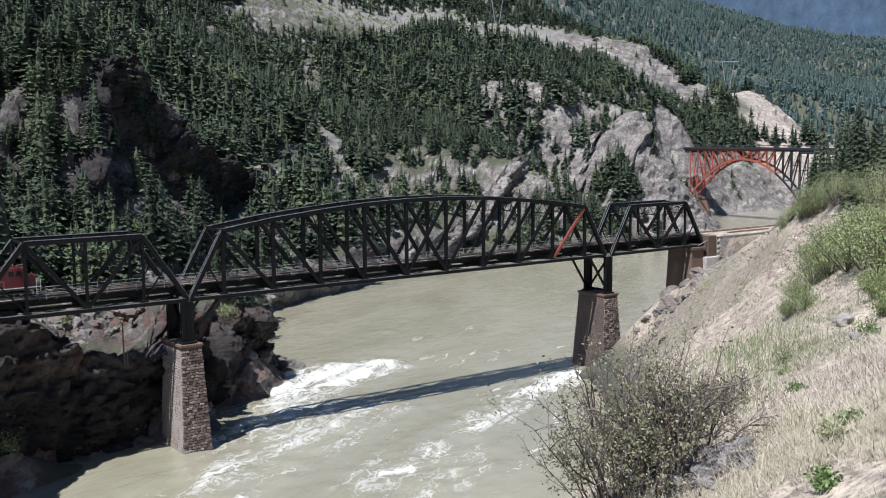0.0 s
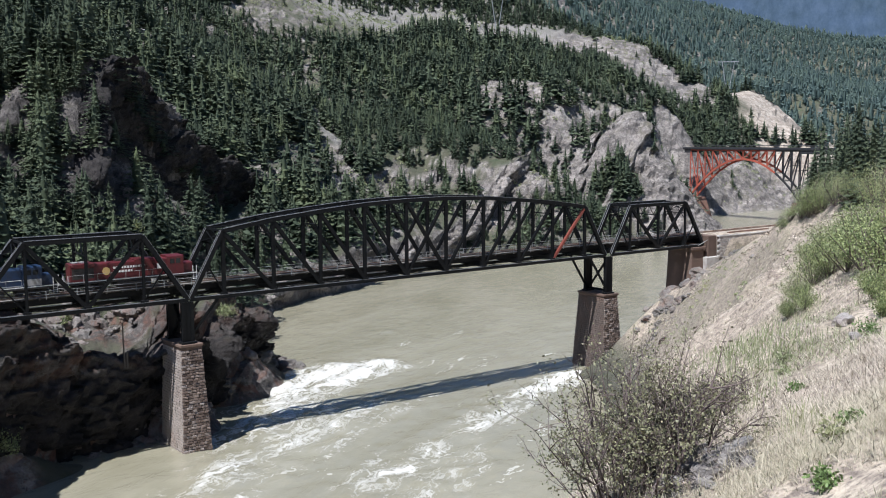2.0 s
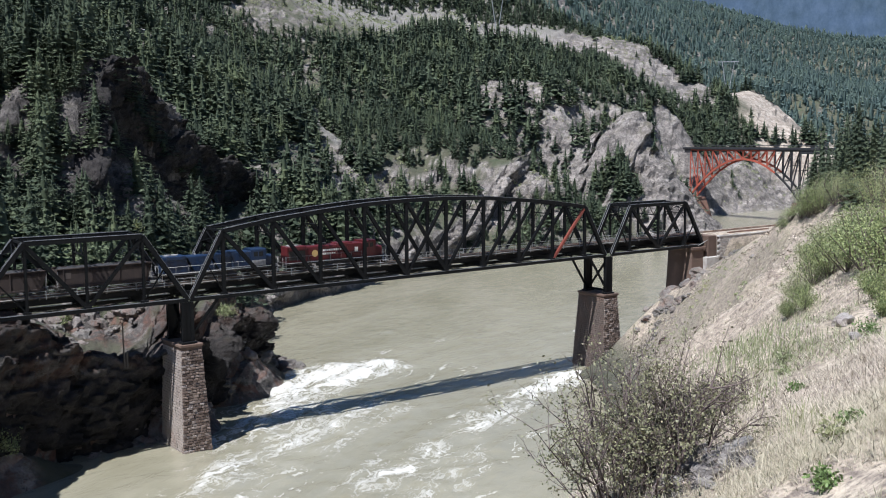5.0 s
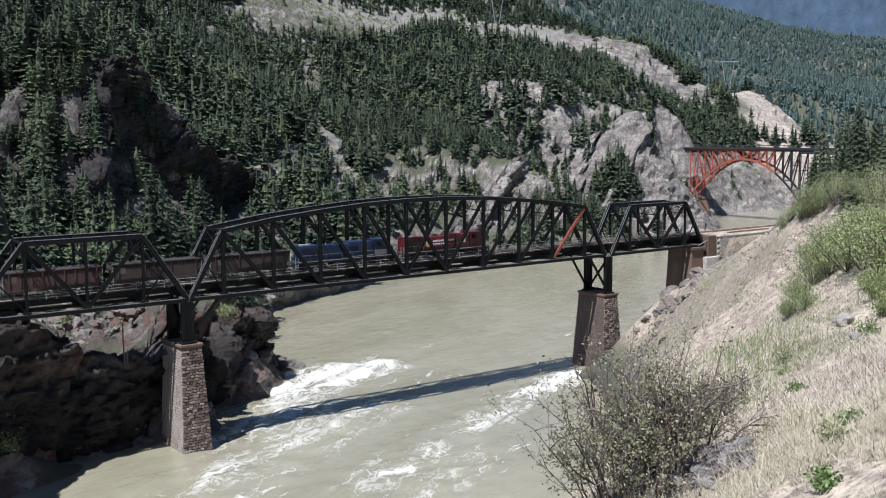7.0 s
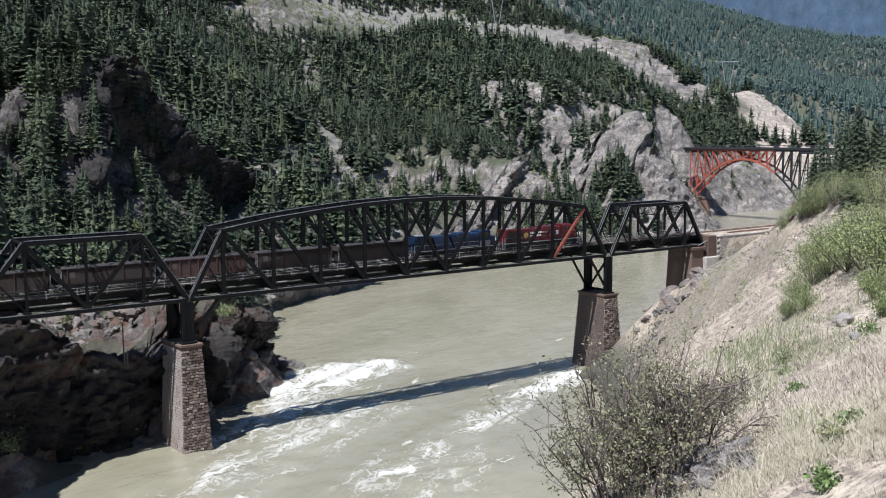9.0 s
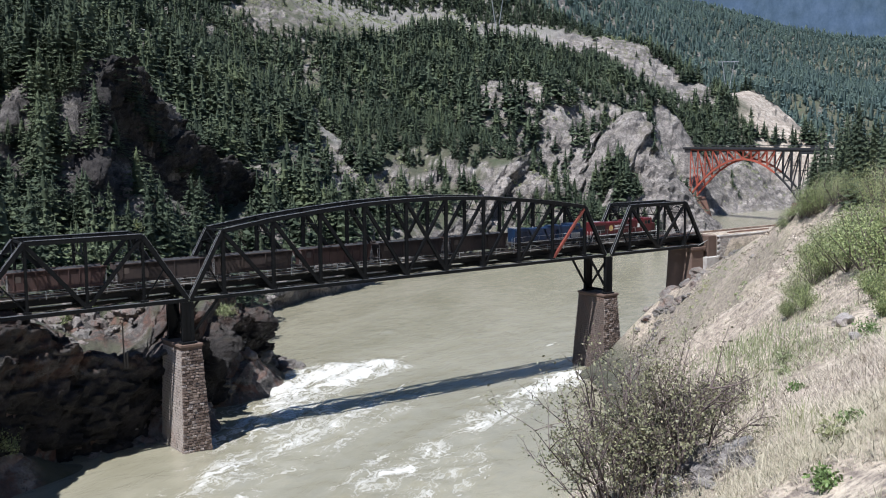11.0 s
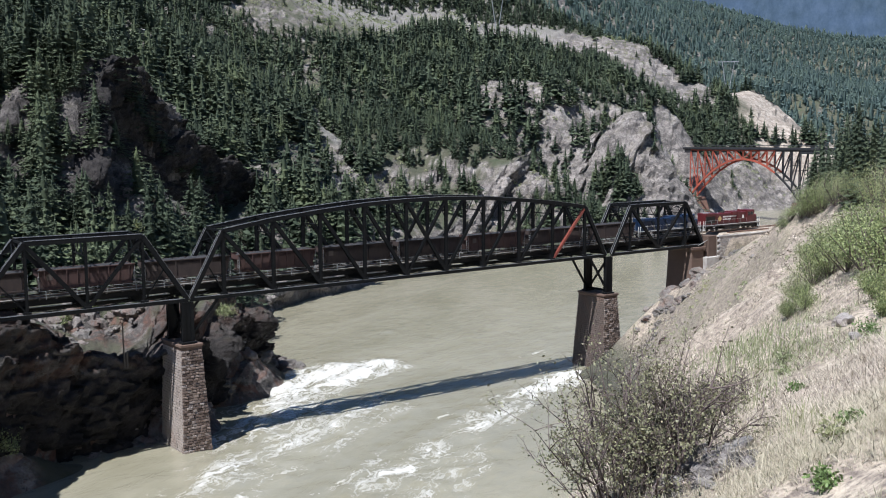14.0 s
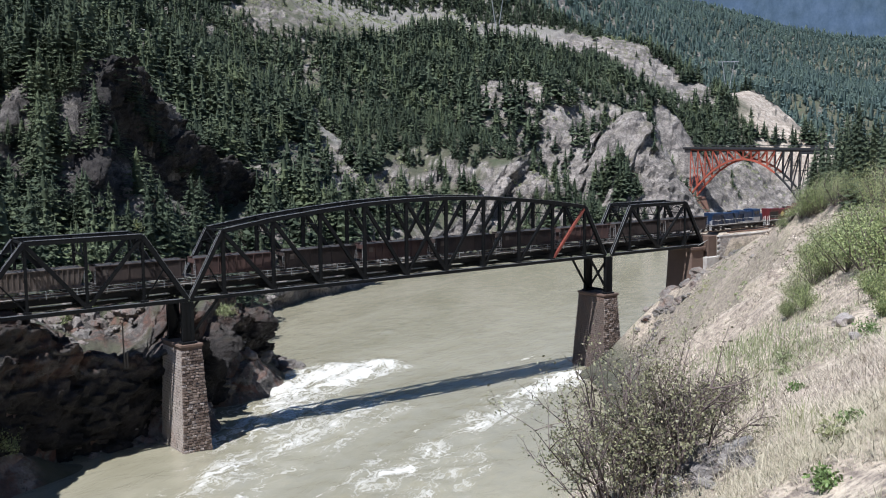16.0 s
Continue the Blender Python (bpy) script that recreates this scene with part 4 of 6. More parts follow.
# ---------------------------------------------------------------- masonry
def rock_block_meshes(n, material, seed):
    """Unit blocks with a rough, bulging face towards -y and chamfered edges."""
    rng = random.Random(seed)
    out = []
    for _ in range(n):
        bm = fresh()
        bmesh.ops.create_cube(bm, size=1)
        f = min(bm.faces, key=lambda f: f.calc_center_median().y)
        r = bmesh.ops.inset_region(bm, faces=[f], thickness=0.09, depth=0.0)
        for v in f.verts:
            v.co.y -= rng.uniform(0.12, 0.5)
            v.co.x += rng.uniform(-0.04, 0.04)
            v.co.z += rng.uniform(-0.04, 0.04)
        me = bpy.data.meshes.new("brick")
        bm.to_mesh(me)
        bm.free()
        out.append(finish(me, material))
    return out


BLOCKS = rock_block_meshes(7, PIER_STONE, 3)
PALE_BLOCKS = rock_block_meshes(4, CONCRETE_BLOCK, 5)


def slab(bm, lo, hi, lo2, hi2, z0, z1):
    """A tapering solid: rectangle lo-hi at z0 and lo2-hi2 at z1."""
    vs = [bm.verts.new(p) for p in ((lo[0], lo[1], z0), (hi[0], lo[1], z0), (hi[0], hi[1], z0), (lo[0], hi[1], z0),
                                    (lo2[0], lo2[1], z1), (hi2[0], lo2[1], z1), (hi2[0], hi2[1], z1), (lo2[0], hi2[1], z1))]
    for f in ((3, 2, 1, 0), (4, 5, 6, 7), (0, 1, 5, 4), (1, 2, 6, 5), (2, 3, 7, 6), (3, 0, 4, 7)):
        bm.faces.new([vs[i] for i in f])
    return bm


def block_at(parent, p, turn, size, rng, meshes):
    ob = new("brick", rng.choice(meshes))
    ob.parent = parent
    ob.matrix_basis = Matrix.Translation(p) @ pose(0, 0, 0, 0, 0, turn) @ Matrix.Diagonal((*size, 1))


def pier(label, top, foot, z_top, z_foot, course, seed):
    """top and foot: x0, y0, x1, y1 of the pier at z_top and z_foot."""
    p = thing("stone_pier", label, "pier", (0, 0, 0), "stone piers")
    rng = random.Random(seed)
    body_top = z_top - 0.95
    rect = lambda z: [b + (a - b) * (z - z_foot) / (z_top - z_foot) for a, b in zip(top, foot)]
    a, b = rect(z_foot), rect(body_top)
    part("core", slab(fresh(), (a[0] + .12, a[1] + .12), (a[2] - .12, a[3] - .12), (b[0] + .12, b[1] + .12), (b[2] - .12, b[3] - .12), z_foot, body_top), PIER_CORE, p)
    c = rect(body_top)
    part("bearing_course", slab(fresh(), (c[0] - .02, c[1] - .02), (c[2] + .02, c[3] + .02), (top[0], top[1]), (top[2], top[3]), body_top, z_top - 0.45), BROWN_CONCRETE, p)
    part("coping", box(fresh(), (top[0] - .25, top[1] - .25, z_top - 0.45), (top[2] + .25, top[3] + .25, z_top), 0.06), BROWN_CONCRETE, p)
    n = int((body_top - max(z_foot, -0.6)) / course)
    rest = []
    for k in range(n):
        z = body_top - (k + 0.5) * course
        x0, y0, x1, y1 = rect(z)
        for face, length in enumerate((x1 - x0, y1 - y0, x1 - x0, y1 - y0)):
            s = 0.0
            while s < length - 0.05:
                w = min(rng.uniform(0.4, 1.05), length - s)
                if length - s - w < 0.4:
                    w = length - s
                u = s + w / 2
                q, turn = (((x0 + u, y0 + 0.12, z), 0), ((x0 + 0.12, y1 - u, z), -90), ((x1 - u, y1 - 0.12, z), 180), ((x1 - 0.12, y0 + u, z), 90))[face]
                size = (w - 0.07, 0.24 + rng.uniform(-0.06, 0.12), course - 0.07 - rng.uniform(0, 0.06))
                if face == 0:
                    block_at(p, q, turn, size, rng, BLOCKS)
                else:
                    rest.append((q, turn, size))
                s += w
    bm = fresh()
    for q, turn, size in rest:
        bmesh.ops.create_cube(bm, size=1, matrix=Matrix.Translation(q) @ pose(0, 0, 0, 0, 0, turn) @ Matrix.Diagonal((*size, 1)))
    part("bricks", bm, PIER_STONE, p)["kind"] = "stuff"
    return p


pier("tapering weathered stone pier rising from the river by the rocks", (1.0, -0.9, 4.5, 7.1), (0.4, -1.8, 5.7, 8.2), 18.0, -3.0, 0.47, 11)
pier("tapering stone pier in the river, its flank stained brown", (97.3, -0.9, 101.2, 7.1), (96.0, -1.9, 102.6, 8.2), 16.7, -3.0, 0.45, 12)


def shore_pier():
    p = thing("shore_pier", "brown stained concrete pier on the rocky shore", "pier", (0, 0, 0))
    part("shaft", slab(fresh(), (125.6, -1.0), (131.2, 7.4), (126.4, -0.4), (130.4, 6.8), 3.0, 24.2), BROWN_CONCRETE, p)
    part("cap", box(fresh(), (126.1, -0.8, 24.2), (131.0, 7.0, 24.88), 0.08), BROWN_CONCRETE, p)
    part("footing", box(fresh(), (130.3, -1.6, 12.0), (135.0, 5.5, 22.4), 0.1), CONCRETE_BLOCK, p, "pale concrete footing block")
    a = thing("abutment", "pale concrete block abutment beside the track", "abutment", (0, 0, 0))
    part("backing", box(fresh(), (134.6, -1.55, 17.0), (154.0, -0.9, 27.3)), PIER_CORE, a)
    part("end_wall", box(fresh(), (131.6, -0.9, 20.0), (134.6, 6.9, 27.3), 0.05), BROWN_CONCRETE, a)
    rng = random.Random(8)
    for k in range(8):
        z = 27.0 - 0.62 * (k + 0.5)
        s = 134.6 - (0.5 if k % 2 else 0)
        while s < 153.9:
            w = rng.uniform(1.0, 1.5)
            block_at(a, (s + w / 2, -1.65, z), 0, (w - 0.03, 0.3, 0.59), rng, PALE_BLOCKS)
            s += w
    part("coping", box(fresh(), (134.4, -1.95, 27.0), (154.0, -1.0, 27.3), 0.04), CONCRETE_BLOCK, a)
    part("handrail", rod(fresh(), (128.6, -0.3, 25.2), (133.9, -0.8, 27.2), 0.09), HANDRAIL, a)


shore_pier()


def stacked_timbers():
    for i in range(9):
        t = thing("timber", "old reddish railway tie lying beside the track", "timber", pose(141 + i * 1.6, -0.3 + 0.25 * (i % 3), 27.62, 0, 0, random.Random(i).uniform(-9, 9)), "spare ties by the track")
        part("beam", box(fresh(), (-1.9, -0.12, -0.12), (1.9, 0.12, 0.12), 0.015), RAIL_STEEL, t)


stacked_timbers()


def leaning_post():
    p = thing("post", "weathered timber post standing in the rocks below the bridge", "post", pose(-6.8, 3.6, 15.0, 3, -2, 0))
    part("shaft", rod(fresh(), (0, 0, -0.5), (0, 0, 7.0), 0.16, 8, 0.12), TIE_WOOD, p)
    part("stub", rod(fresh(), (0.45, 0.1, -0.5), (0.55, 0.1, 2.2), 0.2, 8, 0.17), TIE_WOOD, p)


leaning_post()


# ---------------------------------------------------------------- the red arch bridge upstream
def arch_bridge():
    ax, ay = 431.0, 257.5
    turn = math.degrees(math.atan2(172.93 - 257.3, 431.19 - 427.43))
    b = thing("arch_bridge", "orange-red steel deck arch railway bridge, its far part grey", "bridge", pose(ax, ay, 0, 0, 0, turn))
    L, top = 100.0, 40.6
    half = 3.6
    s0, s1, spring, crown = 2.4, 77.0, 12.7, 35.7
    rib = lambda x: spring + (crown - spring) * (1 - ((x - (s0 + s1) / 2) / ((s1 - s0) / 2)) ** 2)
    n = 14
    xs = [s0 + (s1 - s0) * i / n for i in range(n + 1)]
    grey_from = 60
    for y in (-half, half):
        for i in range(n):
            c = ARCH_RED if xs[i] < grey_from else ARCH_DARK
            part("arch_rib", beam(fresh(), (xs[i], y, rib(xs[i])), (xs[i + 1], y, rib(xs[i + 1])), 0.8, 1.0), c, b)
            part("top_chord", beam(fresh(), (xs[i], y, top), (xs[i + 1], y, top), 0.6, 0.8), c, b)
            if i not in (6, 7):
                lo, hi = ((xs[i], top), (xs[i + 1], rib(xs[i + 1]))) if i < 7 else ((xs[i + 1], top), (xs[i], rib(xs[i])))
                part("spandrel_diagonal", beam(fresh(), (lo[0], y, lo[1]), (hi[0], y, hi[1]), 0.4, 0.5), c, b)
            else:
                part("spandrel_diagonal", beam(fresh(), (xs[7], y, rib(xs[7])), (xs[6] if i == 6 else xs[8], y, top), 0.4, 0.6), c, b)
        for i in range(n + 1):
            if top - rib(xs[i]) > 2:
                part("spandrel_post", beam(fresh(), (xs[i], y, rib(xs[i])), (xs[i], y, top), 0.45, 0.5), ARCH_RED if xs[i] < grey_from else ARCH_DARK, b)
        for i in (1, 2, n - 1, n - 2):
            zz = (top + rib(xs[i])) / 2
            j = i - 1 if i < 5 else i + 1
            part("spandrel_tie", beam(fresh(), (xs[i], y, zz), (xs[j], y, zz), 0.3, 0.4), ARCH_RED if i < 5 else ARCH_DARK, b)
        for x0, x1 in ((-2, s0), (s1, L + 14)):
            part("approach_girder", box(fresh(), (x0, y - 0.4, top - 1.6), (x1, y + 0.4, top + 0.4)), ARCH_DARK, b)
    for i in range(n + 1):
        c = ARCH_RED if xs[i] < grey_from else ARCH_DARK
        part("cross_strut", beam(fresh(), (xs[i], -half, rib(xs[i])), (xs[i], half, rib(xs[i])), 0.4, 0.4), c, b)
        if top - rib(xs[i]) > 6:
            part("cross_brace", beam(fresh(), (xs[i], -half, rib(xs[i])), (xs[i], half, top), 0.3, 0.3, True), c, b)
    part("deck_floor", box(fresh(), (-3, -4.4, top + 0.42), (L + 14, 4.4, top + 1.3), 0.1), ARCH_DARK, b)
    for s in (-1, 1):
        part("deck_fascia", box(fresh(), (-3, s * 4.45 - 0.06, top + 0.9), (L + 14, s * 4.45 + 0.06, top + 1.8)), ARCH_DARK, b)
        part("handrail", rod(fresh(), (-3, s * 4.5, top + 2.9), (L + 14, s * 4.5, top + 2.9), 0.12), ARCH_DARK, b)
        for i in range(25):
            part("handrail_post", rod(fresh(), (-3 + i * 6.0, s * 4.5, top + 1.3), (-3 + i * 6.0, s * 4.5, top + 2.9), 0.1, 4), ARCH_DARK, b)
    part("seat_pier", slab(fresh(), (-10, -9), (10, 10), (-4, -6), (6, 7), -3, spring - 0.6), RUST_CONCRETE, b, "rust-stained concrete footing")
    part("seat_pier", slab(fresh(), (71, -8), (86, 8), (74, -6), (81, 6), -3, spring - 0.6), BROWN_CONCRETE, b)


arch_bridge()


# ---------------------------------------------------------------- pylons and their lines on the hills
PYLON_STEEL = steel_paint("galvanised_pylon_steel", (0.26, 0.27, 0.28), (0.33, 0.34, 0.35), (0.25, 0.25, 0.25), 0.8)


def pylon(x, y, z, h, label):
    p = thing("pylon", label, "pylon", pose(x, y, z, 0, 0, -47), "pylons on the hills")
    bm = fresh()
    for s in (-1, 1):
        for o in (-0.5, 0.5):
            rod(bm, (s * 0.5, o, 0), (s * 5.0, o, h), 0.24, 4)
        k = 9
        for i in range(k):
            f0, f1 = i / k, (i + 1) / k
            rod(bm, (s * (0.5 + 4.5 * f0), -0.5, h * f0), (s * (0.5 + 4.5 * f1), 0.5, h * f1), 0.12, 4)
    part("mast", bm, PYLON_STEEL, p)
    part("crossarm", beam(fresh(), (-8.5, 0, h), (8.5, 0, h), 0.8, 0.6), PYLON_STEEL, p)
    for s in (-7.5, 0, 7.5):
        part("insulator", rod(fresh(), (s, 0, h - 2.6), (s, 0, h), 0.14, 5), HANDRAIL, p)


pylon(638, 395, float(ground_height(np.array([638.0]), np.array([395.0]))[0]) - 0.3, 27.5, "pale steel guyed V pylon on the far hill")
pylon(446, 463, float(ground_height(np.array([446.0]), np.array([463.0]))[0]) - 0.3, 30.0, "pale steel guyed V pylon on the upper slope")


# ---------------------------------------------------------------- the train
def paint(name, a, b, grime, rough=0.42):
    m = Mat(name, rough)
    c = m.mix(m.noise(0.5, 3), a, b)
    dirt = m.ramp(m.noise(1.4, 5, 0.7, m.scaled(m.co, (1.2, 1.2, 0.45))), [(0.42, 0), (0.72, 0.75)])
    m.colour(m.mix(dirt, c, grime))
    m.bump(m.noise(7, 3), 0.06, 0.01)
    return m.mat


LOCO_RED = paint("faded_locomotive_red", (0.085, 0.010, 0.013), (0.105, 0.013, 0.016), (0.045, 0.014, 0.015))
LOCO_BLUE = paint("locomotive_blue", (0.007, 0.022, 0.058), (0.010, 0.028, 0.075), (0.014, 0.020, 0.032))
LOCO_GREY = paint("grimy_grey_paint", (0.28, 0.28, 0.28), (0.36, 0.36, 0.36), (0.14, 0.12, 0.10))
LOCO_WHITE = paint("off_white_paint", (0.70, 0.70, 0.68), (0.78, 0.78, 0.75), (0.45, 0.42, 0.38))
UNDER_BLACK = paint("grimy_black_running_gear", (0.022, 0.021, 0.02), (0.04, 0.036, 0.033), (0.075, 0.06, 0.05), 0.7)
GOLD = paint("dull_gold_emblem", (0.55, 0.38, 0.14), (0.6, 0.42, 0.16), (0.4, 0.28, 0.12))
GLASS = Mat("dark_window_glass", 0.06)
GLASS.colour((0.015, 0.018, 0.02))
GLASS = GLASS.mat
LENS = Mat("lit_headlight", 0.3)
LENS.colour((0.8, 0.8, 0.7))
LENS.bsdf.inputs["Emission Color"].default_value = (1.0, 0.93, 0.75, 1)
LENS.bsdf.inputs["Emission Strength"].default_value = 6.0
LENS = LENS.mat
CAR_BROWN = paint("brown_gondola_paint", (0.038, 0.027, 0.023), (0.058, 0.040, 0.034), (0.024, 0.019, 0.017), 0.8)
CAR_RUST = paint("rusty_red_gondola_paint", (0.062, 0.033, 0.028), (0.085, 0.046, 0.039), (0.035, 0.025, 0.022), 0.8)
CAR_PALE = paint("faded_grey_brown_gondola", (0.095, 0.075, 0.063), (0.125, 0.098, 0.082), (0.055, 0.045, 0.038), 0.85)
COAL = Mat("black_coal", 0.75)
COAL.colour(COAL.ramp(COAL.noise(6, 5), [(0.3, (0.012, 0.012, 0.013)), (0.7, (0.04, 0.04, 0.042))]))
COAL.bump(COAL.noise(5, 5), 0.8, 0.15)
COAL = COAL.mat


def wheelset(parent, x, r):
    w = part("wheelset", rod(fresh(), (x, -1.05, r), (x, 1.05, r), 0.09, 8), UNDER_BLACK, parent)
    for s in (-1, 1):
        part("wheel", rod(fresh(), (x, s * 0.68, r), (x, s * 0.82, r), r, 20), UNDER_BLACK, w)


def bogie(car, x, axles, r):
    bm = fresh()
    L = (axles - 1) * (1.85 if axles == 3 else 1.78)
    for s in (-1, 1):
        box(bm, (x - L / 2 - 0.55, s * 1.0 - 0.09, r + 0.02), (x + L / 2 + 0.55, s * 1.0 + 0.09, r + 0.32), 0.03)
        for i in range(axles):
            xi = x - L / 2 + L * i / (axles - 1)
            box(bm, (xi - 0.22, s * 1.02 - 0.16, r - 0.25), (xi + 0.22, s * 1.02 + 0.16, r + 0.2), 0.03)
    box(bm, (x - 0.3, -1.0, r), (x + 0.3, 1.0, r + 0.4))
    b = part("bogie", bm, UNDER_BLACK, car)
    for i in range(axles):
        wheelset(b, x - L / 2 + L * i / (axles - 1), r)


def hood_mesh(x0, x1, half, z0, z1, round_by=0.28):
    bm = fresh()
    box(bm, (x0, -half, z0), (x1, half, z1))
    es = [e for e in bm.edges if all(v.co.z > z1 - 0.01 for v in e.verts) and abs(e.verts[0].co.x - e.verts[1].co.x) > 0.5]
    bmesh.ops.bevel(bm, geom=es, offset=round_by, segments=3, affect="EDGES", profile=0.5)
    return bm


def locomotive(label, body, lower, stripes):
    """Six-axle road locomotive; local x forward from its tail coupler face, z 0 at the rail."""
    c = thing("locomotive", label, "locomotive", (0, TRACK_Y, TIE_TOP + 0.185), "locomotives of the train")
    L = 22.3
    part("underframe", box(fresh(), (0.6, -1.55, 1.15), (L - 0.6, 1.55, 1.62), 0.04), UNDER_BLACK, c)
    part("sill_stripe", box(fresh(), (0.6, -1.575, 1.48), (L - 0.6, -1.552, 1.60)), LOCO_WHITE, c)
    part("engine_hood", hood_mesh(5.2, 16.6, 1.0, 1.62, 4.25), body, c)
    rad = part("radiator_section", hood_mesh(1.3, 5.2, 1.18, 1.62, 4.35, 0.2), body, c)
    part("radiator_wing", box(fresh(), (1.5, -1.5, 3.75), (5.0, 1.5, 4.42), 0.1), body, rad)
    for x in (2.3, 3.6):
        part("roof_fan", rod(fresh(), (x, 0, 4.42), (x, 0, 4.56), 0.6, 16), LOCO_GREY, rad)
    part("equipment_blower", hood_mesh(13.3, 16.6, 1.32, 1.62, 4.3, 0.2), body, c)
    part("dynamic_brake_box", box(fresh(), (11.4, -1.25, 3.55), (14.6, 1.25, 4.5), 0.1), body, c)
    part("exhaust_pipe", box(fresh(), (8.6, -0.35, 4.25), (9.6, 0.35, 4.62), 0.05), UNDER_BLACK, c)
    part("horn", rod(fresh(), (7.2, 0, 4.25), (7.2, 0, 4.55), 0.12, 8), LOCO_GREY, c)
    cab = part("cab", hood_mesh(16.6, 19.4, 1.55, 1.62, 4.62, 0.25), body, c)
    for y in (-1.56, 1.56):
        for x in (17.1, 18.1):
            part("side_window", box(fresh(), (x, y - 0.02, 3.35), (x + 0.75, y + 0.02, 4.1)), GLASS, cab)
    for y in (-0.8, 0.25):
        part("windscreen", box(fresh(), (19.39, y, 3.4), (19.42, y + 0.6, 4.05)), GLASS, cab)
    nose = part("nose", hood_mesh(19.4, 21.1, 0.95, 1.62, 3.35, 0.3), body, c)
    for y in (-0.2, 0.2):
        part("headlight", rod(fresh(), (21.08, y, 3.0), (21.16, y, 3.0), 0.13, 12), LENS, nose)
    part("nose_band", box(fresh(), (21.09, -0.95, 1.7), (21.13, 0.95, 2.2)), LOCO_WHITE, nose)
    part("fuel_tank", box(fresh(), (8.3, -1.45, 0.32), (14.0, 1.45, 1.15), 0.15), UNDER_BLACK, c)
    bm = fresh()
    slab(bm, (21.3, -1.5), (21.9, 1.5), (21.3, -1.4), (21.6, 1.4), 0.15, 1.2)
    part("snow_plough", bm, UNDER_BLACK, c)
    for x in (0.3, L - 0.3):
        part("coupler", box(fresh(), (x - 0.45, -0.2, 0.72), (x + 0.45, 0.2, 1.05), 0.05), UNDER_BLACK, c)
    for x in (4.2, L - 4.2):
        bogie(c, x, 3, 0.53)
    for y in (-1.5, 1.5):
        part("handrail", rod(fresh(), (1.0, y, 2.65), (16.4, y, 2.65), 0.03), LOCO_WHITE if stripes else LOCO_GREY, c)
        for i in range(8):
            part("stanchion", rod(fresh(), (1.0 + i * 2.2, y, 1.62), (1.0 + i * 2.2, y, 2.65), 0.03, 5), LOCO_GREY, c)
        for x in (0.55, L - 1.0):
            bm = fresh()
            for k in range(4):
                box(bm, (x - 0.28, y - 0.12 * (1 if y > 0 else -1) - 0.14, 0.45 + 0.3 * k), (x + 0.28, y - 0.12 * (1 if y > 0 else -1) + 0.14, 0.5 + 0.3 * k))
            for e in (-0.3, 0.3):
                box(bm, (x + e - 0.03, y - 0.06, 0.4), (x + e + 0.03, y + 0.06, 2.7))
            part("step_ladder", bm, LOCO_WHITE, c, "white step ladder")
    for i in range(14):
        x = 5.6 + i * 0.56
        part("hood_door", box(fresh(), (x, -1.022, 1.85), (x + 0.5, -1.002, 3.3)), body, c)
    if stripes:
        for x in (5.0, 9.3):
            bm = fresh()
            vs = [bm.verts.new(p) for p in ((x + 1.1, -1.03, 1.75), (x + 1.55, -1.03, 1.75), (x + 0.45, -1.03, 4.0), (x, -1.03, 4.0))]
            f = bm.faces.new(vs)
            bmesh.ops.solidify(bm, geom=[f], thickness=0.015)
            part("diagonal_stripe", bm, LOCO_WHITE, c, "white diagonal stripe")
        part("cab_panel", box(fresh(), (16.7, -1.58, 1.7), (19.3, -1.556, 2.7)), LOCO_GREY, cab)
        part("sill_panel", box(fresh(), (10.8, -1.34, 1.7), (16.6, -1.322, 1.85)), LOCO_WHITE, c)
    else:
        rng = random.Random(2)
        for row, (a, b) in enumerate(((8.0, 13.0), (8.0, 11.0))):
            x = a
            while x < b:
                w = rng.uniform(0.22, 0.4)
                part("lettering_bar", box(fresh(), (x, -1.285 if x > 13.3 else -1.04, 3.15 - row * 0.62), (x + w, -1.262 if x > 13.3 else -1.024, 3.5 - row * 0.62)), LOCO_WHITE, c)
                x += w + 0.12
        part("emblem", rod(fresh(), (6.9, -1.035, 2.9), (6.9, -1.02, 2.9), 0.62, 18), GOLD, c)
        part("emblem", box(fresh(), (15.0, -1.345, 2.7), (15.7, -1.322, 3.5)), LOCO_WHITE, c)
        part("intake_grille", box(fresh(), (1.6, -1.205, 2.0), (4.9, -1.182, 3.6)), UNDER_BLACK, c)
    return c


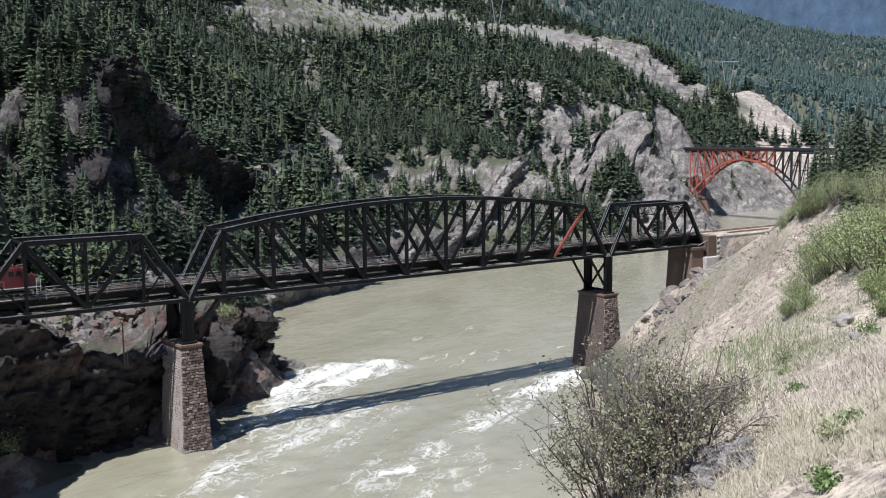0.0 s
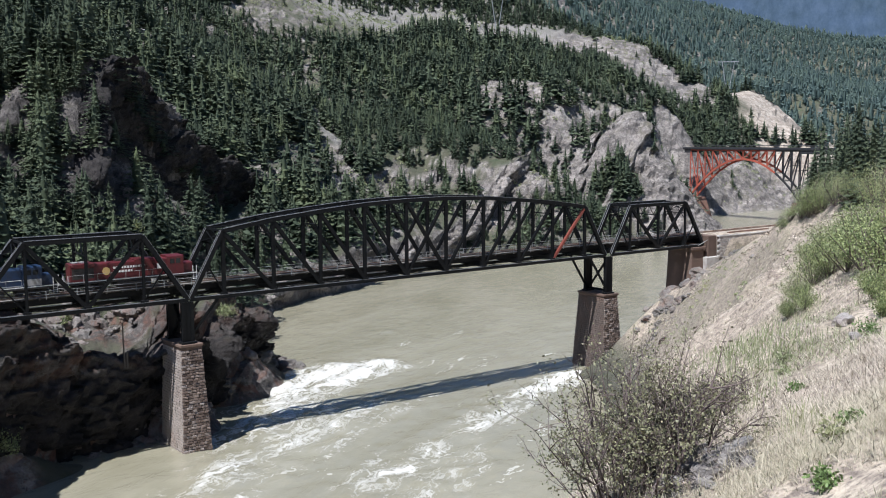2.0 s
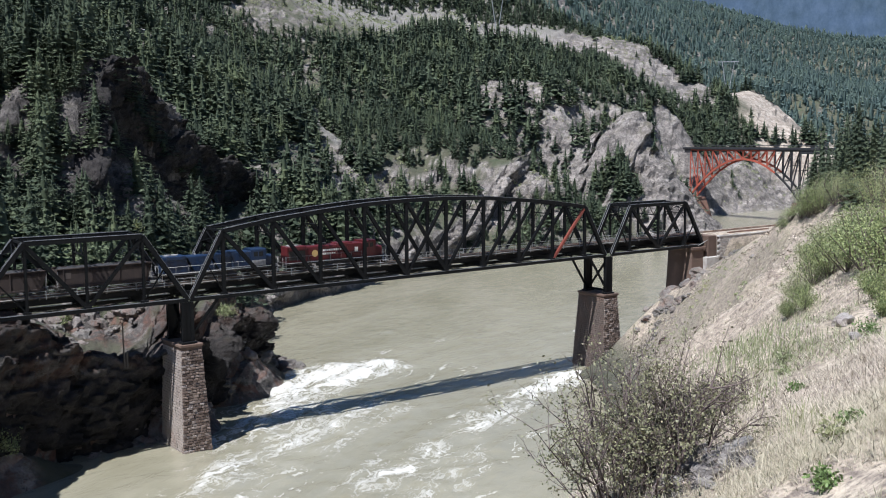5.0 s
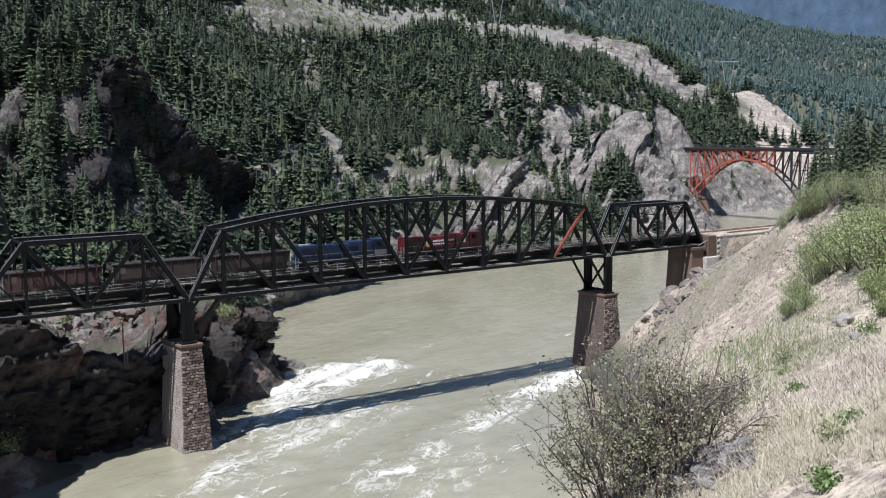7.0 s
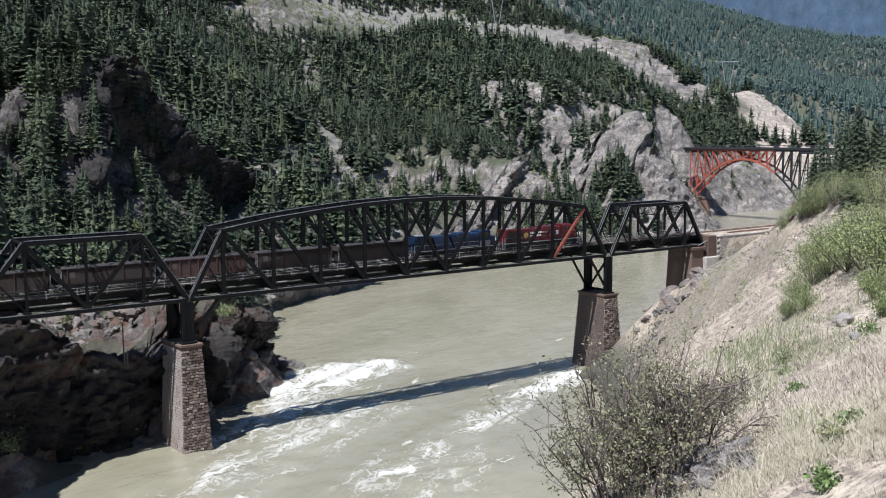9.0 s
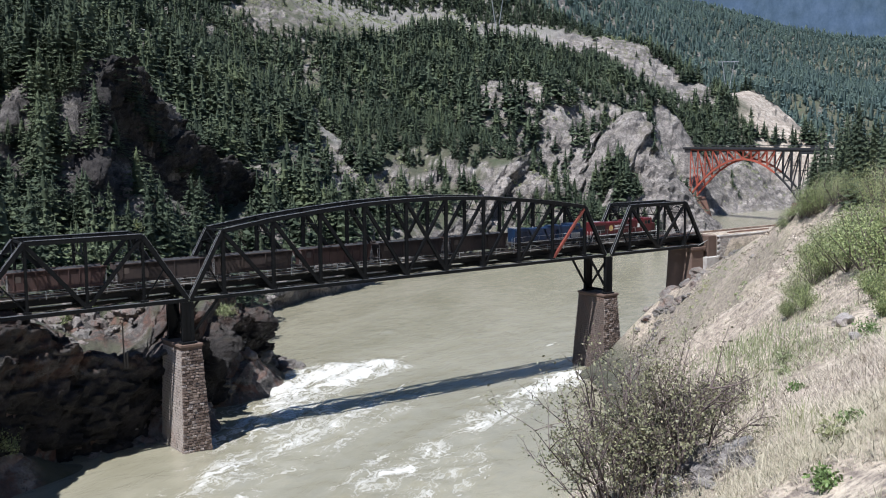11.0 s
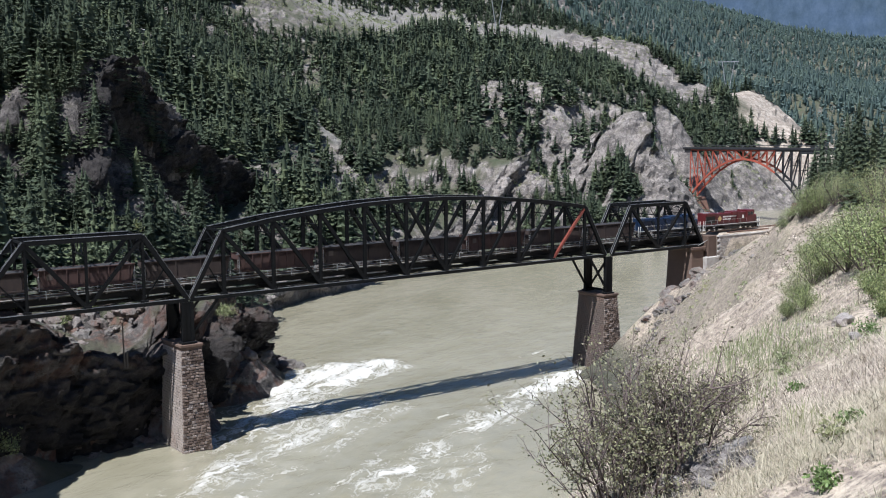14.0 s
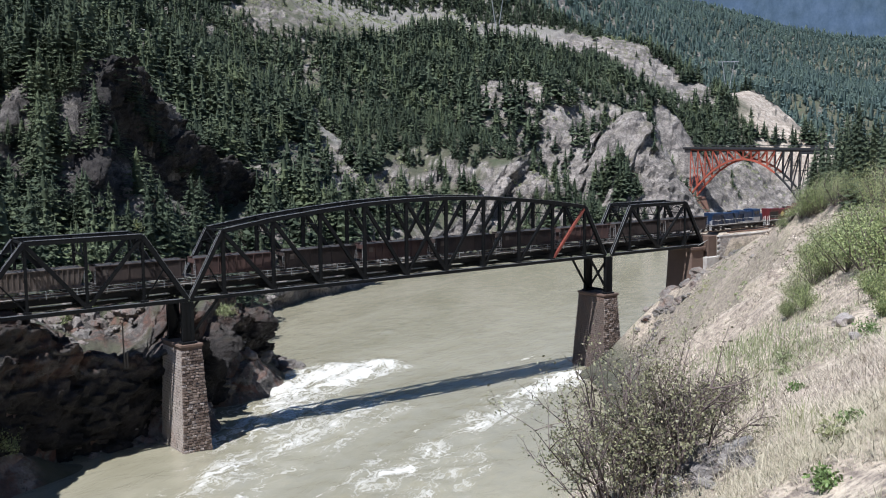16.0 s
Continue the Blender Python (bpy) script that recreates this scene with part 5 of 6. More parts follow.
def gondola(label, body, ribs, heap, seed):
    """Coal gondola; local x forward from its tail coupler face, z 0 at the rail."""
    c = thing("gondola_car", label, "freight car", (0, TRACK_Y, TIE_TOP + 0.185), "coal cars of the train")
    L, z0, z1, half = 16.3, 0.95, 3.75, 1.5
    shell = fresh()
    slab(shell, (1.5, -half), (L - 1.5, half), (0.75, -half), (L - 0.75, half), z0, z1)
    top = max(shell.faces, key=lambda f: f.calc_center_median().z)
    bmesh.ops.inset_region(shell, faces=[top], thickness=0.12)
    inner = max(shell.faces, key=lambda f: f.calc_center_median().z - 0.001 * len(f.edges) + (0.01 if f is top else 0))
    for v in top.verts:
        v.co.z -= 0.8
    part("body", shell, body, c)
    for s in (-1, 1):
        part("top_rail", box(fresh(), (0.7, s * half - 0.08, z1 - 0.04), (L - 0.7, s * half + 0.1, z1 + 0.12), 0.02), body, c)
        part("side_sill", box(fresh(), (1.2, s * half - 0.1, z0 - 0.1), (L - 1.2, s * half + 0.06, z0 + 0.18), 0.02), body, c)
        for i in range(ribs):
            x = 1.7 + (L - 3.4) * i / (ribs - 1)
            part("rib", box(fresh(), (x - 0.06, min(s * half, s * (half + 0.1)), z0 + 0.1), (x + 0.06, max(s * half, s * (half + 0.1)), z1 - 0.05)), body, c)
    for x in (0.8, L - 0.8):
        bm = fresh()
        for k in range(6):
            box(bm, (x - 0.03, -1.5, 1.1 + 0.42 * k), (x + 0.03, -0.95, 1.15 + 0.42 * k))
        box(bm, (x - 0.03, -1.53, 0.7), (x + 0.03, -1.47, 3.5))
        box(bm, (x - 0.03, -0.98, 0.7), (x + 0.03, -0.92, 3.5))
        part("ladder", bm, LOCO_GREY, c, "pale end ladder")
        part("end_platform", box(fresh(), (min(x, x + (0.6 if x > 5 else -0.6)), -1.4, 0.9), (max(x, x + (0.6 if x > 5 else -0.6)), 1.4, 1.05)), UNDER_BLACK, c)
    part("centre_sill", box(fresh(), (0.2, -0.3, 0.75), (L - 0.2, 0.3, 1.0)), UNDER_BLACK, c)
    if heap:
        rng = np.random.RandomState(seed)
        nx, ny = 40, 9
        X, Y = np.meshgrid(np.linspace(0.95, L - 0.95, nx), np.linspace(-1.36, 1.36, ny), indexing="ij")
        Z = z1 - 0.35 + 0.55 * (1 - (Y / 1.4) ** 2) + 0.1 * rng.randn(nx, ny)
        Z[0], Z[-1] = z1 - 0.5, z1 - 0.5
        g = np.arange(nx * ny).reshape(nx, ny)
        fs = np.stack([g[:-1, :-1], g[1:, :-1], g[1:, 1:], g[:-1, 1:]], -1).reshape(-1, 4)
        ob = new("coal_load", raw_mesh("coal_load", np.stack([X, Y, Z], -1).reshape(-1, 3), fs, COAL, True))
        ob.parent = c
    part("panel", box(fresh(), (1.9, -half - 0.02, 2.3), (2.8, -half - 0.003, 3.2)), CAR_PALE, c)
    for x in (2.4, L - 2.4):
        bogie(c, x, 2, 0.46)
    return c


TRAIN = []
offset = 22.3
TRAIN.append((locomotive("red diesel locomotive with pale lettering leading the train", LOCO_RED, LOCO_GREY, False), offset))
offset += 22.35
TRAIN.append((locomotive("blue diesel locomotive with white diagonal stripes", LOCO_BLUE, LOCO_GREY, True), offset))
kinds = [gondola("dark brown smooth-sided coal gondola with a heaped load", CAR_BROWN, 4, True, 1),
         gondola("faded ribbed steel coal gondola with a heaped load", CAR_PALE, 17, True, 2),
         gondola("rusty reddish-brown coal gondola with a heaped load", CAR_RUST, 9, True, 3)]
ORDER = [0, 0, 2, 0, 0, 2, 0, 2, 0, 1, 0, 1, 2, 0]
first = set()
for k in ORDER:
    offset += 16.35
    car = kinds[k]
    if k in first:
        car = copy_thing(kinds[k], pose(0, TRACK_Y, TIE_TOP + 0.185))
    first.add(k)
    TRAIN.append((car, offset))


# ---------------------------------------------------------------- plants
def fir_arrays(seed, tiers, sprays, thin=1.0, low=0.08, size=0.07, sides=7, rings=5):
    """A fir one metre tall: a dark inner cone and sprays of needles, clustered on drooping boughs, in ragged tiers."""
    rng = np.random.RandomState(seed)
    lop = rng.uniform(0.72, 1.25, 9)
    belly = rng.uniform(0.5, 0.78)
    reach = lambda f: 0.225 * thin * np.clip(1 - f, 0, 1) ** belly + 0.006
    # inner cone
    fs = np.array([low * 0.6, low + 0.12, 0.5, 0.78, 0.99] if rings == 5 else [low * 0.6, low + 0.14, 0.99])
    ang = np.arange(sides) * 2 * np.pi / sides
    rad = np.stack([reach(f) * (0.15 if k == 0 else 0.36 if rings == 5 else 0.55) * rng.uniform(0.7, 1.1, sides) for k, f in enumerate(fs)])
    core = np.stack([rad * np.cos(ang), rad * np.sin(ang), fs[:, None] + rng.uniform(-0.03, 0.03, rad.shape)], -1).reshape(-1, 3)
    g = np.arange(len(fs) * sides).reshape(len(fs), sides)
    h = np.roll(g, -1, axis=1)
    quads = np.stack([g[:-1], h[:-1], h[1:], g[1:]], -1).reshape(-1, 4)
    tris = np.concatenate([quads[:, [0, 1, 2]], quads[:, [0, 2, 3]]])
    # boughs, then the sprays on them
    f0 = 1 - rng.rand(sprays) ** 0.6
    tier = np.clip((np.round(f0 * tiers) + rng.uniform(-0.22, 0.22, sprays)) / tiers, 0, 1)
    f = low + (0.985 - low) * tier
    spokes = np.maximum(4, np.round(7 * (1 - tier)))
    a = (np.round(rng.rand(sprays) * spokes) / spokes + rng.uniform(-0.05, 0.05, sprays)) * 2 * np.pi + np.round(f0 * tiers) * 2.4
    r = reach(f) * lop[np.floor(a * 1.43).astype(int) % 9] * (0.8 + 0.35 * np.sin(np.round(f0 * tiers) * 3.1 + seed))
    u = rng.uniform(0.45, 1.08, sprays)
    d = np.stack([np.cos(a), np.sin(a), 0 * a], -1)
    t = np.stack([-np.sin(a), np.cos(a), 0 * a], -1)
    up = np.array([0, 0, 1.0])
    p = d * (r * u)[:, None] + up * (f - 0.35 * r * u + 0.10 * r)[:, None]
    pitch = rng.uniform(-0.75, 0.1, sprays)
    out = d * np.cos(pitch)[:, None] + up * np.sin(pitch)[:, None] + t * rng.uniform(-0.5, 0.5, sprays)[:, None]
    L = (size * rng.uniform(0.55, 1.25, sprays) * (0.45 + 0.75 * (1 - f)))[:, None]
    W = L * rng.uniform(0.35, 0.7, sprays)[:, None]
    sag = up * L * rng.uniform(0.1, 0.35, sprays)[:, None]
    side = t + up * rng.uniform(-0.3, 0.3, sprays)[:, None]
    V = np.stack([p - out * L * 0.55, p + side * W - sag, p + out * L * 0.7, p - side * W - sag], 1).reshape(-1, 3)
    k = np.arange(sprays)[:, None] * 4 + len(core)
    T = np.concatenate([k + np.array([[0, 1, 2]]), k + np.array([[0, 2, 3]])], 0)
    n = len(core) + len(V)
    tip = np.array([(0, 0, 1.04), (0.011, 0, 0.9), (-0.007, 0.011, 0.9), (-0.007, -0.011, 0.9)])
    T2 = np.array([(n, n + 1, n + 2), (n, n + 2, n + 3), (n, n + 3, n + 1)])
    return np.concatenate([core, V, tip]).astype(np.float32), np.concatenate([tris, T, T2]).astype(np.int32)


def trunk_arrays(r=0.016, top=0.9, n=6):
    a = np.arange(n) * 2 * np.pi / n
    V = np.concatenate([np.stack([np.cos(a) * r, np.sin(a) * r, a * 0 - 0.06], -1), np.stack([np.cos(a) * r * 0.15, np.sin(a) * r * 0.15, a * 0 + top], -1)])
    T = [(i, (i + 1) % n, n + i) for i in range(n)] + [((i + 1) % n, n + (i + 1) % n, n + i) for i in range(n)]
    return V, np.array(T, np.int32)


def scatter(templates, x, y, z, h, wide, seed):
    """All copies of the templates joined: vertices and triangles."""
    rng = np.random.RandomState(seed)
    pick = rng.randint(0, len(templates), len(x))
    V, T, n = [], [], 0
    for k, (tv, tt) in enumerate(templates):
        m = np.where(pick == k)[0]
        if not len(m):
            continue
        a = rng.rand(len(m)) * 6.283
        ca, sa = np.cos(a)[:, None], np.sin(a)[:, None]
        hh, ww = h[m][:, None], (h[m] * wide[m])[:, None]
        vx = (tv[None, :, 0] * ca - tv[None, :, 1] * sa) * ww + x[m][:, None]
        vy = (tv[None, :, 0] * sa + tv[None, :, 1] * ca) * ww + y[m][:, None]
        vz = tv[None, :, 2] * hh + z[m][:, None]
        V.append(np.stack([vx, vy, vz], -1).reshape(-1, 3))
        T.append((tt[None] + (n + np.arange(len(m)) * len(tv))[:, None, None]).reshape(-1, 3))
        n += len(m) * len(tv)
    return np.concatenate(V), np.concatenate(T)


# open ground where few trees grow: centre, then the half axes across and along the slope
SCREE_OPEN = [(240, 437, 33, 17, 9, 17), (280, 450, 62, 33, 20, 36), (320, 450, 60, 22, 24, 38), (397, 485, 29, -3, 20, 28), (430, 457, 31, 5, 21, 26), (467, 448, 32, -3, 26, 30)]
RIDGE_OPEN = [(489, 433, 27, -3, 26, 28), (528, 417, 12, -5, 34, 34), (515, 386, 19, -2, 29, 28), (517, 362, 26, 1, 25, 23), (549, 360, 28, 2, 11, 9)]
GULLY_OPEN = [(211, 335, 6, 0, 12, 21), (173, 260, 7, 6, 11, 20), (156, 219, 7, 3, 9, 16), (147, 195, 8, 5, 8, 14), (189, 324, 14, 15, 5, 9), (172, 316, 11, 12, 5, 11)]
OUTCROP_OPEN = [(313, 290, 7, -12, 9, 11), (297, 288, 2, -7, 7, 9), (308, 265, 5, -4, 4, 5), (316, 246, 13, 3, 8, 8), (306, 246, 4, -2, 4, 5)]
SHORE_OPEN = [(164, 198, 18, 9, 4, 6), (188, 217, 4, 0, 6, 9), (193, 208, 8, 0, 3, 5), (228, 197, 12, -2, 4, 5), (240, 189, 9, -5, 4, 5)]
DOME_OPEN = [(312, 199, 10, -7, 17, 17), (327, 201, 14, 9, 19, 17), (382, 233, 35, 19, 47, 42), (312, 177, 24, 14, 5, 4)]
SAND_OPEN = [(490, 268, 60, 24, 8, 18), (655, 355, 75, 29, 31, 22), (756, 392, 28, 14, 19, 13), (601, 342, 29, 9, 15, 12)]
CLIFF_OPEN = [(22, 103, 11, 13, 3, 7), (40, 124, 11, 15, 5, 13), (61, 142, 15, 13, 4, 5), (79, 154, 9, 3, 2, 3), (6, 89, 5, 2, 3, 4), (-4, 86, 4, 1, 4, 6)]
OPEN = SCREE_OPEN + RIDGE_OPEN + GULLY_OPEN + OUTCROP_OPEN + SHORE_OPEN + DOME_OPEN + SAND_OPEN + CLIFF_OPEN


def openness(x, y, spread=1.0):
    """1 inside the open patches, 0 in the closed forest."""
    best = np.full(np.shape(x), 9.0)
    for cx, cy, ax, ay, bx, by in OPEN:
        det = ax * by - ay * bx
        if abs(det) < 8:
            det = 8.0 if det >= 0 else -8.0
        p, q = ((x - cx) * by - (y - cy) * bx) / det, (ax * (y - cy) - ay * (x - cx)) / det
        best = np.minimum(best, np.hypot(p, q))
    return 1 - ease(0.8, 1.1, best / spread + 0.22 * fbm(x / 14, y / 14, 2, 81))


def forest_spots(step, lo, hi, a0, a1, seed):
    """Places for trees, one in each cell of a shaken grid, in a ring sector round the view point; with them how open the ground is."""
    rng = np.random.RandomState(seed)
    X, Y = np.meshgrid(np.arange(EYE[0], EYE[0] + hi, step), np.arange(EYE[1], EYE[1] + hi, step))
    x, y = (X + rng.uniform(-0.55, 0.55, X.shape) * step).ravel(), (Y + rng.uniform(-0.55, 0.55, X.shape) * step).ravel()
    far, az = np.hypot(x - EYE[0], y - EYE[1]), np.degrees(np.arctan2(x - EYE[0], y - EYE[1]))
    m = (far > lo) & (far < hi) & (az > a0) & (az < a1)
    x, y = x[m], y[m]
    z = ground_height(x, y)
    s = np.hypot(ground_height(x + 2, y) - z, ground_height(x, y + 2) - z) / 2
    bare = openness(x, y)
    chance = (1 - 0.95 * bare) * (1 - 0.85 * ease(1.5, 2.4, s)) * (0.75 + 0.25 * ease(-0.6, -0.2, fbm(x / 45, y / 45, 3, 85)))
    keep = (z > 4) & (rng.rand(len(x)) < chance) & (near_side(x, y) < 0.2) & ((np.abs(y - TRACK_Y) > 13) | (x > 60))
    keep &= ~((np.abs(x - 431) < 26) & (y > 120) & (y < 285))
    keep &= (np.hypot((x - 340) / 40, (y - 172) / 16) > 1) & (np.hypot((x - 432) / 42, (y - 250) / 34) > 1) & (np.hypot((x - 616) / 36, (y - 376) / 32) > 1)
    return x[keep], y[keep], z[keep]


def tree_heights(x, y, rng):
    """Tall in the closed forest, low beside and just below the open patches."""
    fringe = np.maximum(openness(x, y, 1.25), 0.8 * openness(x + 8, y + 11))
    return (8.5 + 9.5 * rng.rand(len(x)) ** 1.2) * (0.85 + 0.3 * fbm(x / 70, y / 70, 2, 91)) * (1 - 0.5 * fringe)


FIRS_NEAR = [fir_arrays(300 + k, 17 + k % 3, 1000, 0.9 + 0.14 * (k % 4), 0.03 + 0.05 * (k % 2), 0.046) for k in range(8)]
FIRS = [fir_arrays(100 + k, 14 + k % 3, 200, 0.95 + 0.14 * (k % 4), 0.04 + 0.05 * (k % 2), 0.085) for k in range(10)]
FIRS_MID = [fir_arrays(150 + k, 10, 80, 1.0 + 0.16 * (k % 3), 0.05, 0.135, 6) for k in range(8)]
FIRS_FAR = [fir_arrays(200 + k, 6, 9, 1.25, 0.05, 0.22, 4, 3) for k in range(6)]
FIRS_RIDGE = [fir_arrays(340 + k, 30, 3600, 0.8 + 0.2 * (k % 3), 0.04, 0.034) for k in range(4)]
HILL_TREES = forest_spots(5.6, 200, 900, 10.5, 53, 5)


def forests():
    x, y, z = HILL_TREES
    rng = np.random.RandomState(6)
    h = tree_heights(x, y, rng)
    # a dark clump before the grey dome, and a stand below the sandy bank
    cx, cy = np.append(rng.uniform(293, 305, 26), rng.uniform(560, 606, 30)), np.append(rng.uniform(181, 206, 26), rng.uniform(-7, 7, 30))
    cy[26:] += 306 - (cx[26:] - 572) * 0.75
    x, y, z = np.append(x, cx), np.append(y, cy), np.append(z, ground_height(cx, cy))
    h = np.append(h, np.append(rng.uniform(9, 17, 26), rng.uniform(9, 15, 30)))
    wide = rng.uniform(1.0, 1.6, len(x))
    far = np.hypot(x - EYE[0], y - EYE[1])
    first = (x < 150) & (y < 215)
    V, T = [], []
    n = 0
    for firs, m, seed in ((FIRS, (far < 520) & ~first, 7), (FIRS_MID, far >= 520, 17)):
        v, t = scatter(firs, x[m], y[m], z[m] - 0.4, h[m], wide[m], seed)
        V.append(v)
        T.append(t + n)
        n += len(v)
    tagged(new("hillside_forest", raw_mesh("hillside_forest", np.concatenate(V), np.concatenate(T), CONIFER)), "dense dark green firs covering the steep hillside", "forest", kind="stuff")
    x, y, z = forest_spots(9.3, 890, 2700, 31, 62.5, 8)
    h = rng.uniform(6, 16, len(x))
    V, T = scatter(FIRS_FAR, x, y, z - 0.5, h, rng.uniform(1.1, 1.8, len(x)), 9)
    tagged(new("distant_forest", raw_mesh("distant_forest", V, T, CONIFER_HAZED)), "conifer forest on the distant hills, tinted blue-green for haze", "forest", kind="stuff")
    # low scrub in the open ground and between the trees
    m = np.random.RandomState(15)
    x, y = m.uniform(-40, 560, 26000), m.uniform(60, 520, 26000)
    z = ground_height(x, y)
    keep = (z > 4) & (near_side(x, y) < 0.2) & (m.rand(len(x)) < 0.10 + 0.45 * openness(x, y)) & (fbm(x / 25, y / 25, 3, 83) > -0.2) & ((np.abs(y - TRACK_Y) > 13) | (x > 60)) & (np.hypot((x - 332) / 48, (y - 170) / 22) > 1)
    x, y, z = x[keep], y[keep], z[keep]
    # larger shrubs on the scree
    sx, sy = m.uniform(230, 480, 900), m.uniform(425, 520, 900)
    on = openness(sx, sy) * (fbm(sx / 20, sy / 20, 3, 84) > -0.05) > m.rand(900) * 0.9
    x, y, z = np.append(x, sx[on]), np.append(y, sy[on]), np.append(z, ground_height(sx[on], sy[on]))
    puffs = [leaf_cloud(400 + k, 26, 0.5, 0.24) for k in range(4)]
    V, T = scatter(puffs, x, y, z, np.where(np.arange(len(x)) < len(x) - on.sum(), rng.uniform(0.8, 2.8, len(x)), rng.uniform(1.5, 4.2, len(x))), rng.uniform(0.9, 1.6, len(x)), 16)
    tagged(new("hillside_scrub", raw_mesh("hillside_scrub", V, T, BUSH_LEAF)), "low green scrub among the rocks of the hillside", "scrub", kind="stuff")


def leaf_cloud(seed, n, r, size):
    """Leaves on and in an uneven dome one metre tall."""
    rng = np.random.RandomState(seed)
    d = rng.randn(n, 3)
    d[:, 2] = np.abs(d[:, 2])
    d /= np.linalg.norm(d, axis=1)[:, None]
    lump = 0.75 + 0.35 * np.sin(d[:, 0] * 5 + seed) * np.cos(d[:, 1] * 4 + 2 * seed)
    p = d * (lump * rng.uniform(0.55, 1.0, n) ** 0.5)[:, None] * np.array([r, r, 0.95])
    p[:, 2] += 0.02
    return leaves_at(p, size, rng)


def leaves_at(p, size, rng):
    n = len(p)
    u = rng.randn(n, 3)
    u /= np.linalg.norm(u, axis=1)[:, None]
    v = np.cross(u, rng.randn(n, 3))
    v /= np.linalg.norm(v, axis=1)[:, None]
    s = (size * rng.uniform(0.6, 1.3, n))[:, None]
    V = np.stack([p - u * s * 0.5, p + v * s * 0.28, p + u * s * 0.5, p - v * s * 0.28], 1).reshape(-1, 3)
    k = np.arange(n)[:, None] * 4
    T = np.concatenate([k + np.array([[0, 1, 2]]), k + np.array([[0, 2, 3]])], 1).reshape(-1, 3)
    return V.astype(np.float32), T.astype(np.int32)


# firs rooted in the clefts of the dark cliff: x, y, z, height
FACE_FIRS = [(13.5, 81.0, 39.0, 12.0), (14.5, 82.5, 49.0, 10.5), (12.0, 80.0, 33.0, 12.0), (15.5, 84.0, 56.0, 9.0), (3.3, 85.7, 51.5, 8.8), (5.3, 82.8, 48.7, 9.4), (6.5, 85.4, 53.6, 7.6), (7.0, 90.9, 59.5, 10.2), (0.6, 82.3, 44.2, 9.9), (1.7, 84.9, 48.5, 8.3), (9.1, 92.1, 62.6, 8.6), (8.4, 81.7, 48.2, 8.6), (3.7, 88.7, 55.6, 6.3), (12.9, 89.1, 63.1, 8.4), (4.6, 90.3, 61.2, 8.0), (10.9, 90.9, 62.8, 9.0), (7.2, 87.8, 56.7, 7.1), (5.7, 89.4, 56.7, 8.0), (-3.5, 85.6, 50.3, 5.9), (-5.6, 85.5, 51.4, 5.8), (3.1, 83.4, 48.4, 8.5)]
CREST_FIRS = [(15, 92, 65, 12), (20, 95.5, 66.5, 13), (24.5, 97.5, 65, 14), (28.5, 102, 61, 13), (32, 106.5, 58, 13), (36, 111, 54.5, 12), (41, 117, 50, 12), (46, 122, 46, 11), (10, 90.5, 62, 9), (53, 128, 42, 11), (60, 134, 39, 11), (67, 141, 37, 11)]
FOOT_FIRS = [(-4.7, 72.5, 30.5, 7.8), (6.2, 71.0, 32.4, 7.4), (11.2, 76.7, 29.3, 6.2), (-1.1, 76.5, 35.4, 7.8), (7.5, 72.6, 35.1, 8.8), (-0.2, 73.6, 32.0, 8.5), (4.9, 73.5, 34.3, 5.8), (12.4, 81.4, 34.8, 8.6), (9.5, 76.1, 38.5, 6.6), (4.0, 70.3, 30.7, 8.8), (2.6, 73.2, 32.1, 7.1), (-4.8, 75.4, 32.7, 6.5), (-8.5, 73.6, 31.8, 8.1), (12.9, 75.5, 29.0, 10.5), (-0.4, 79.5, 39.5, 9.7), (-2.5, 73.2, 31.2, 7.7), (5.1, 68.8, 30.0, 7.0)]


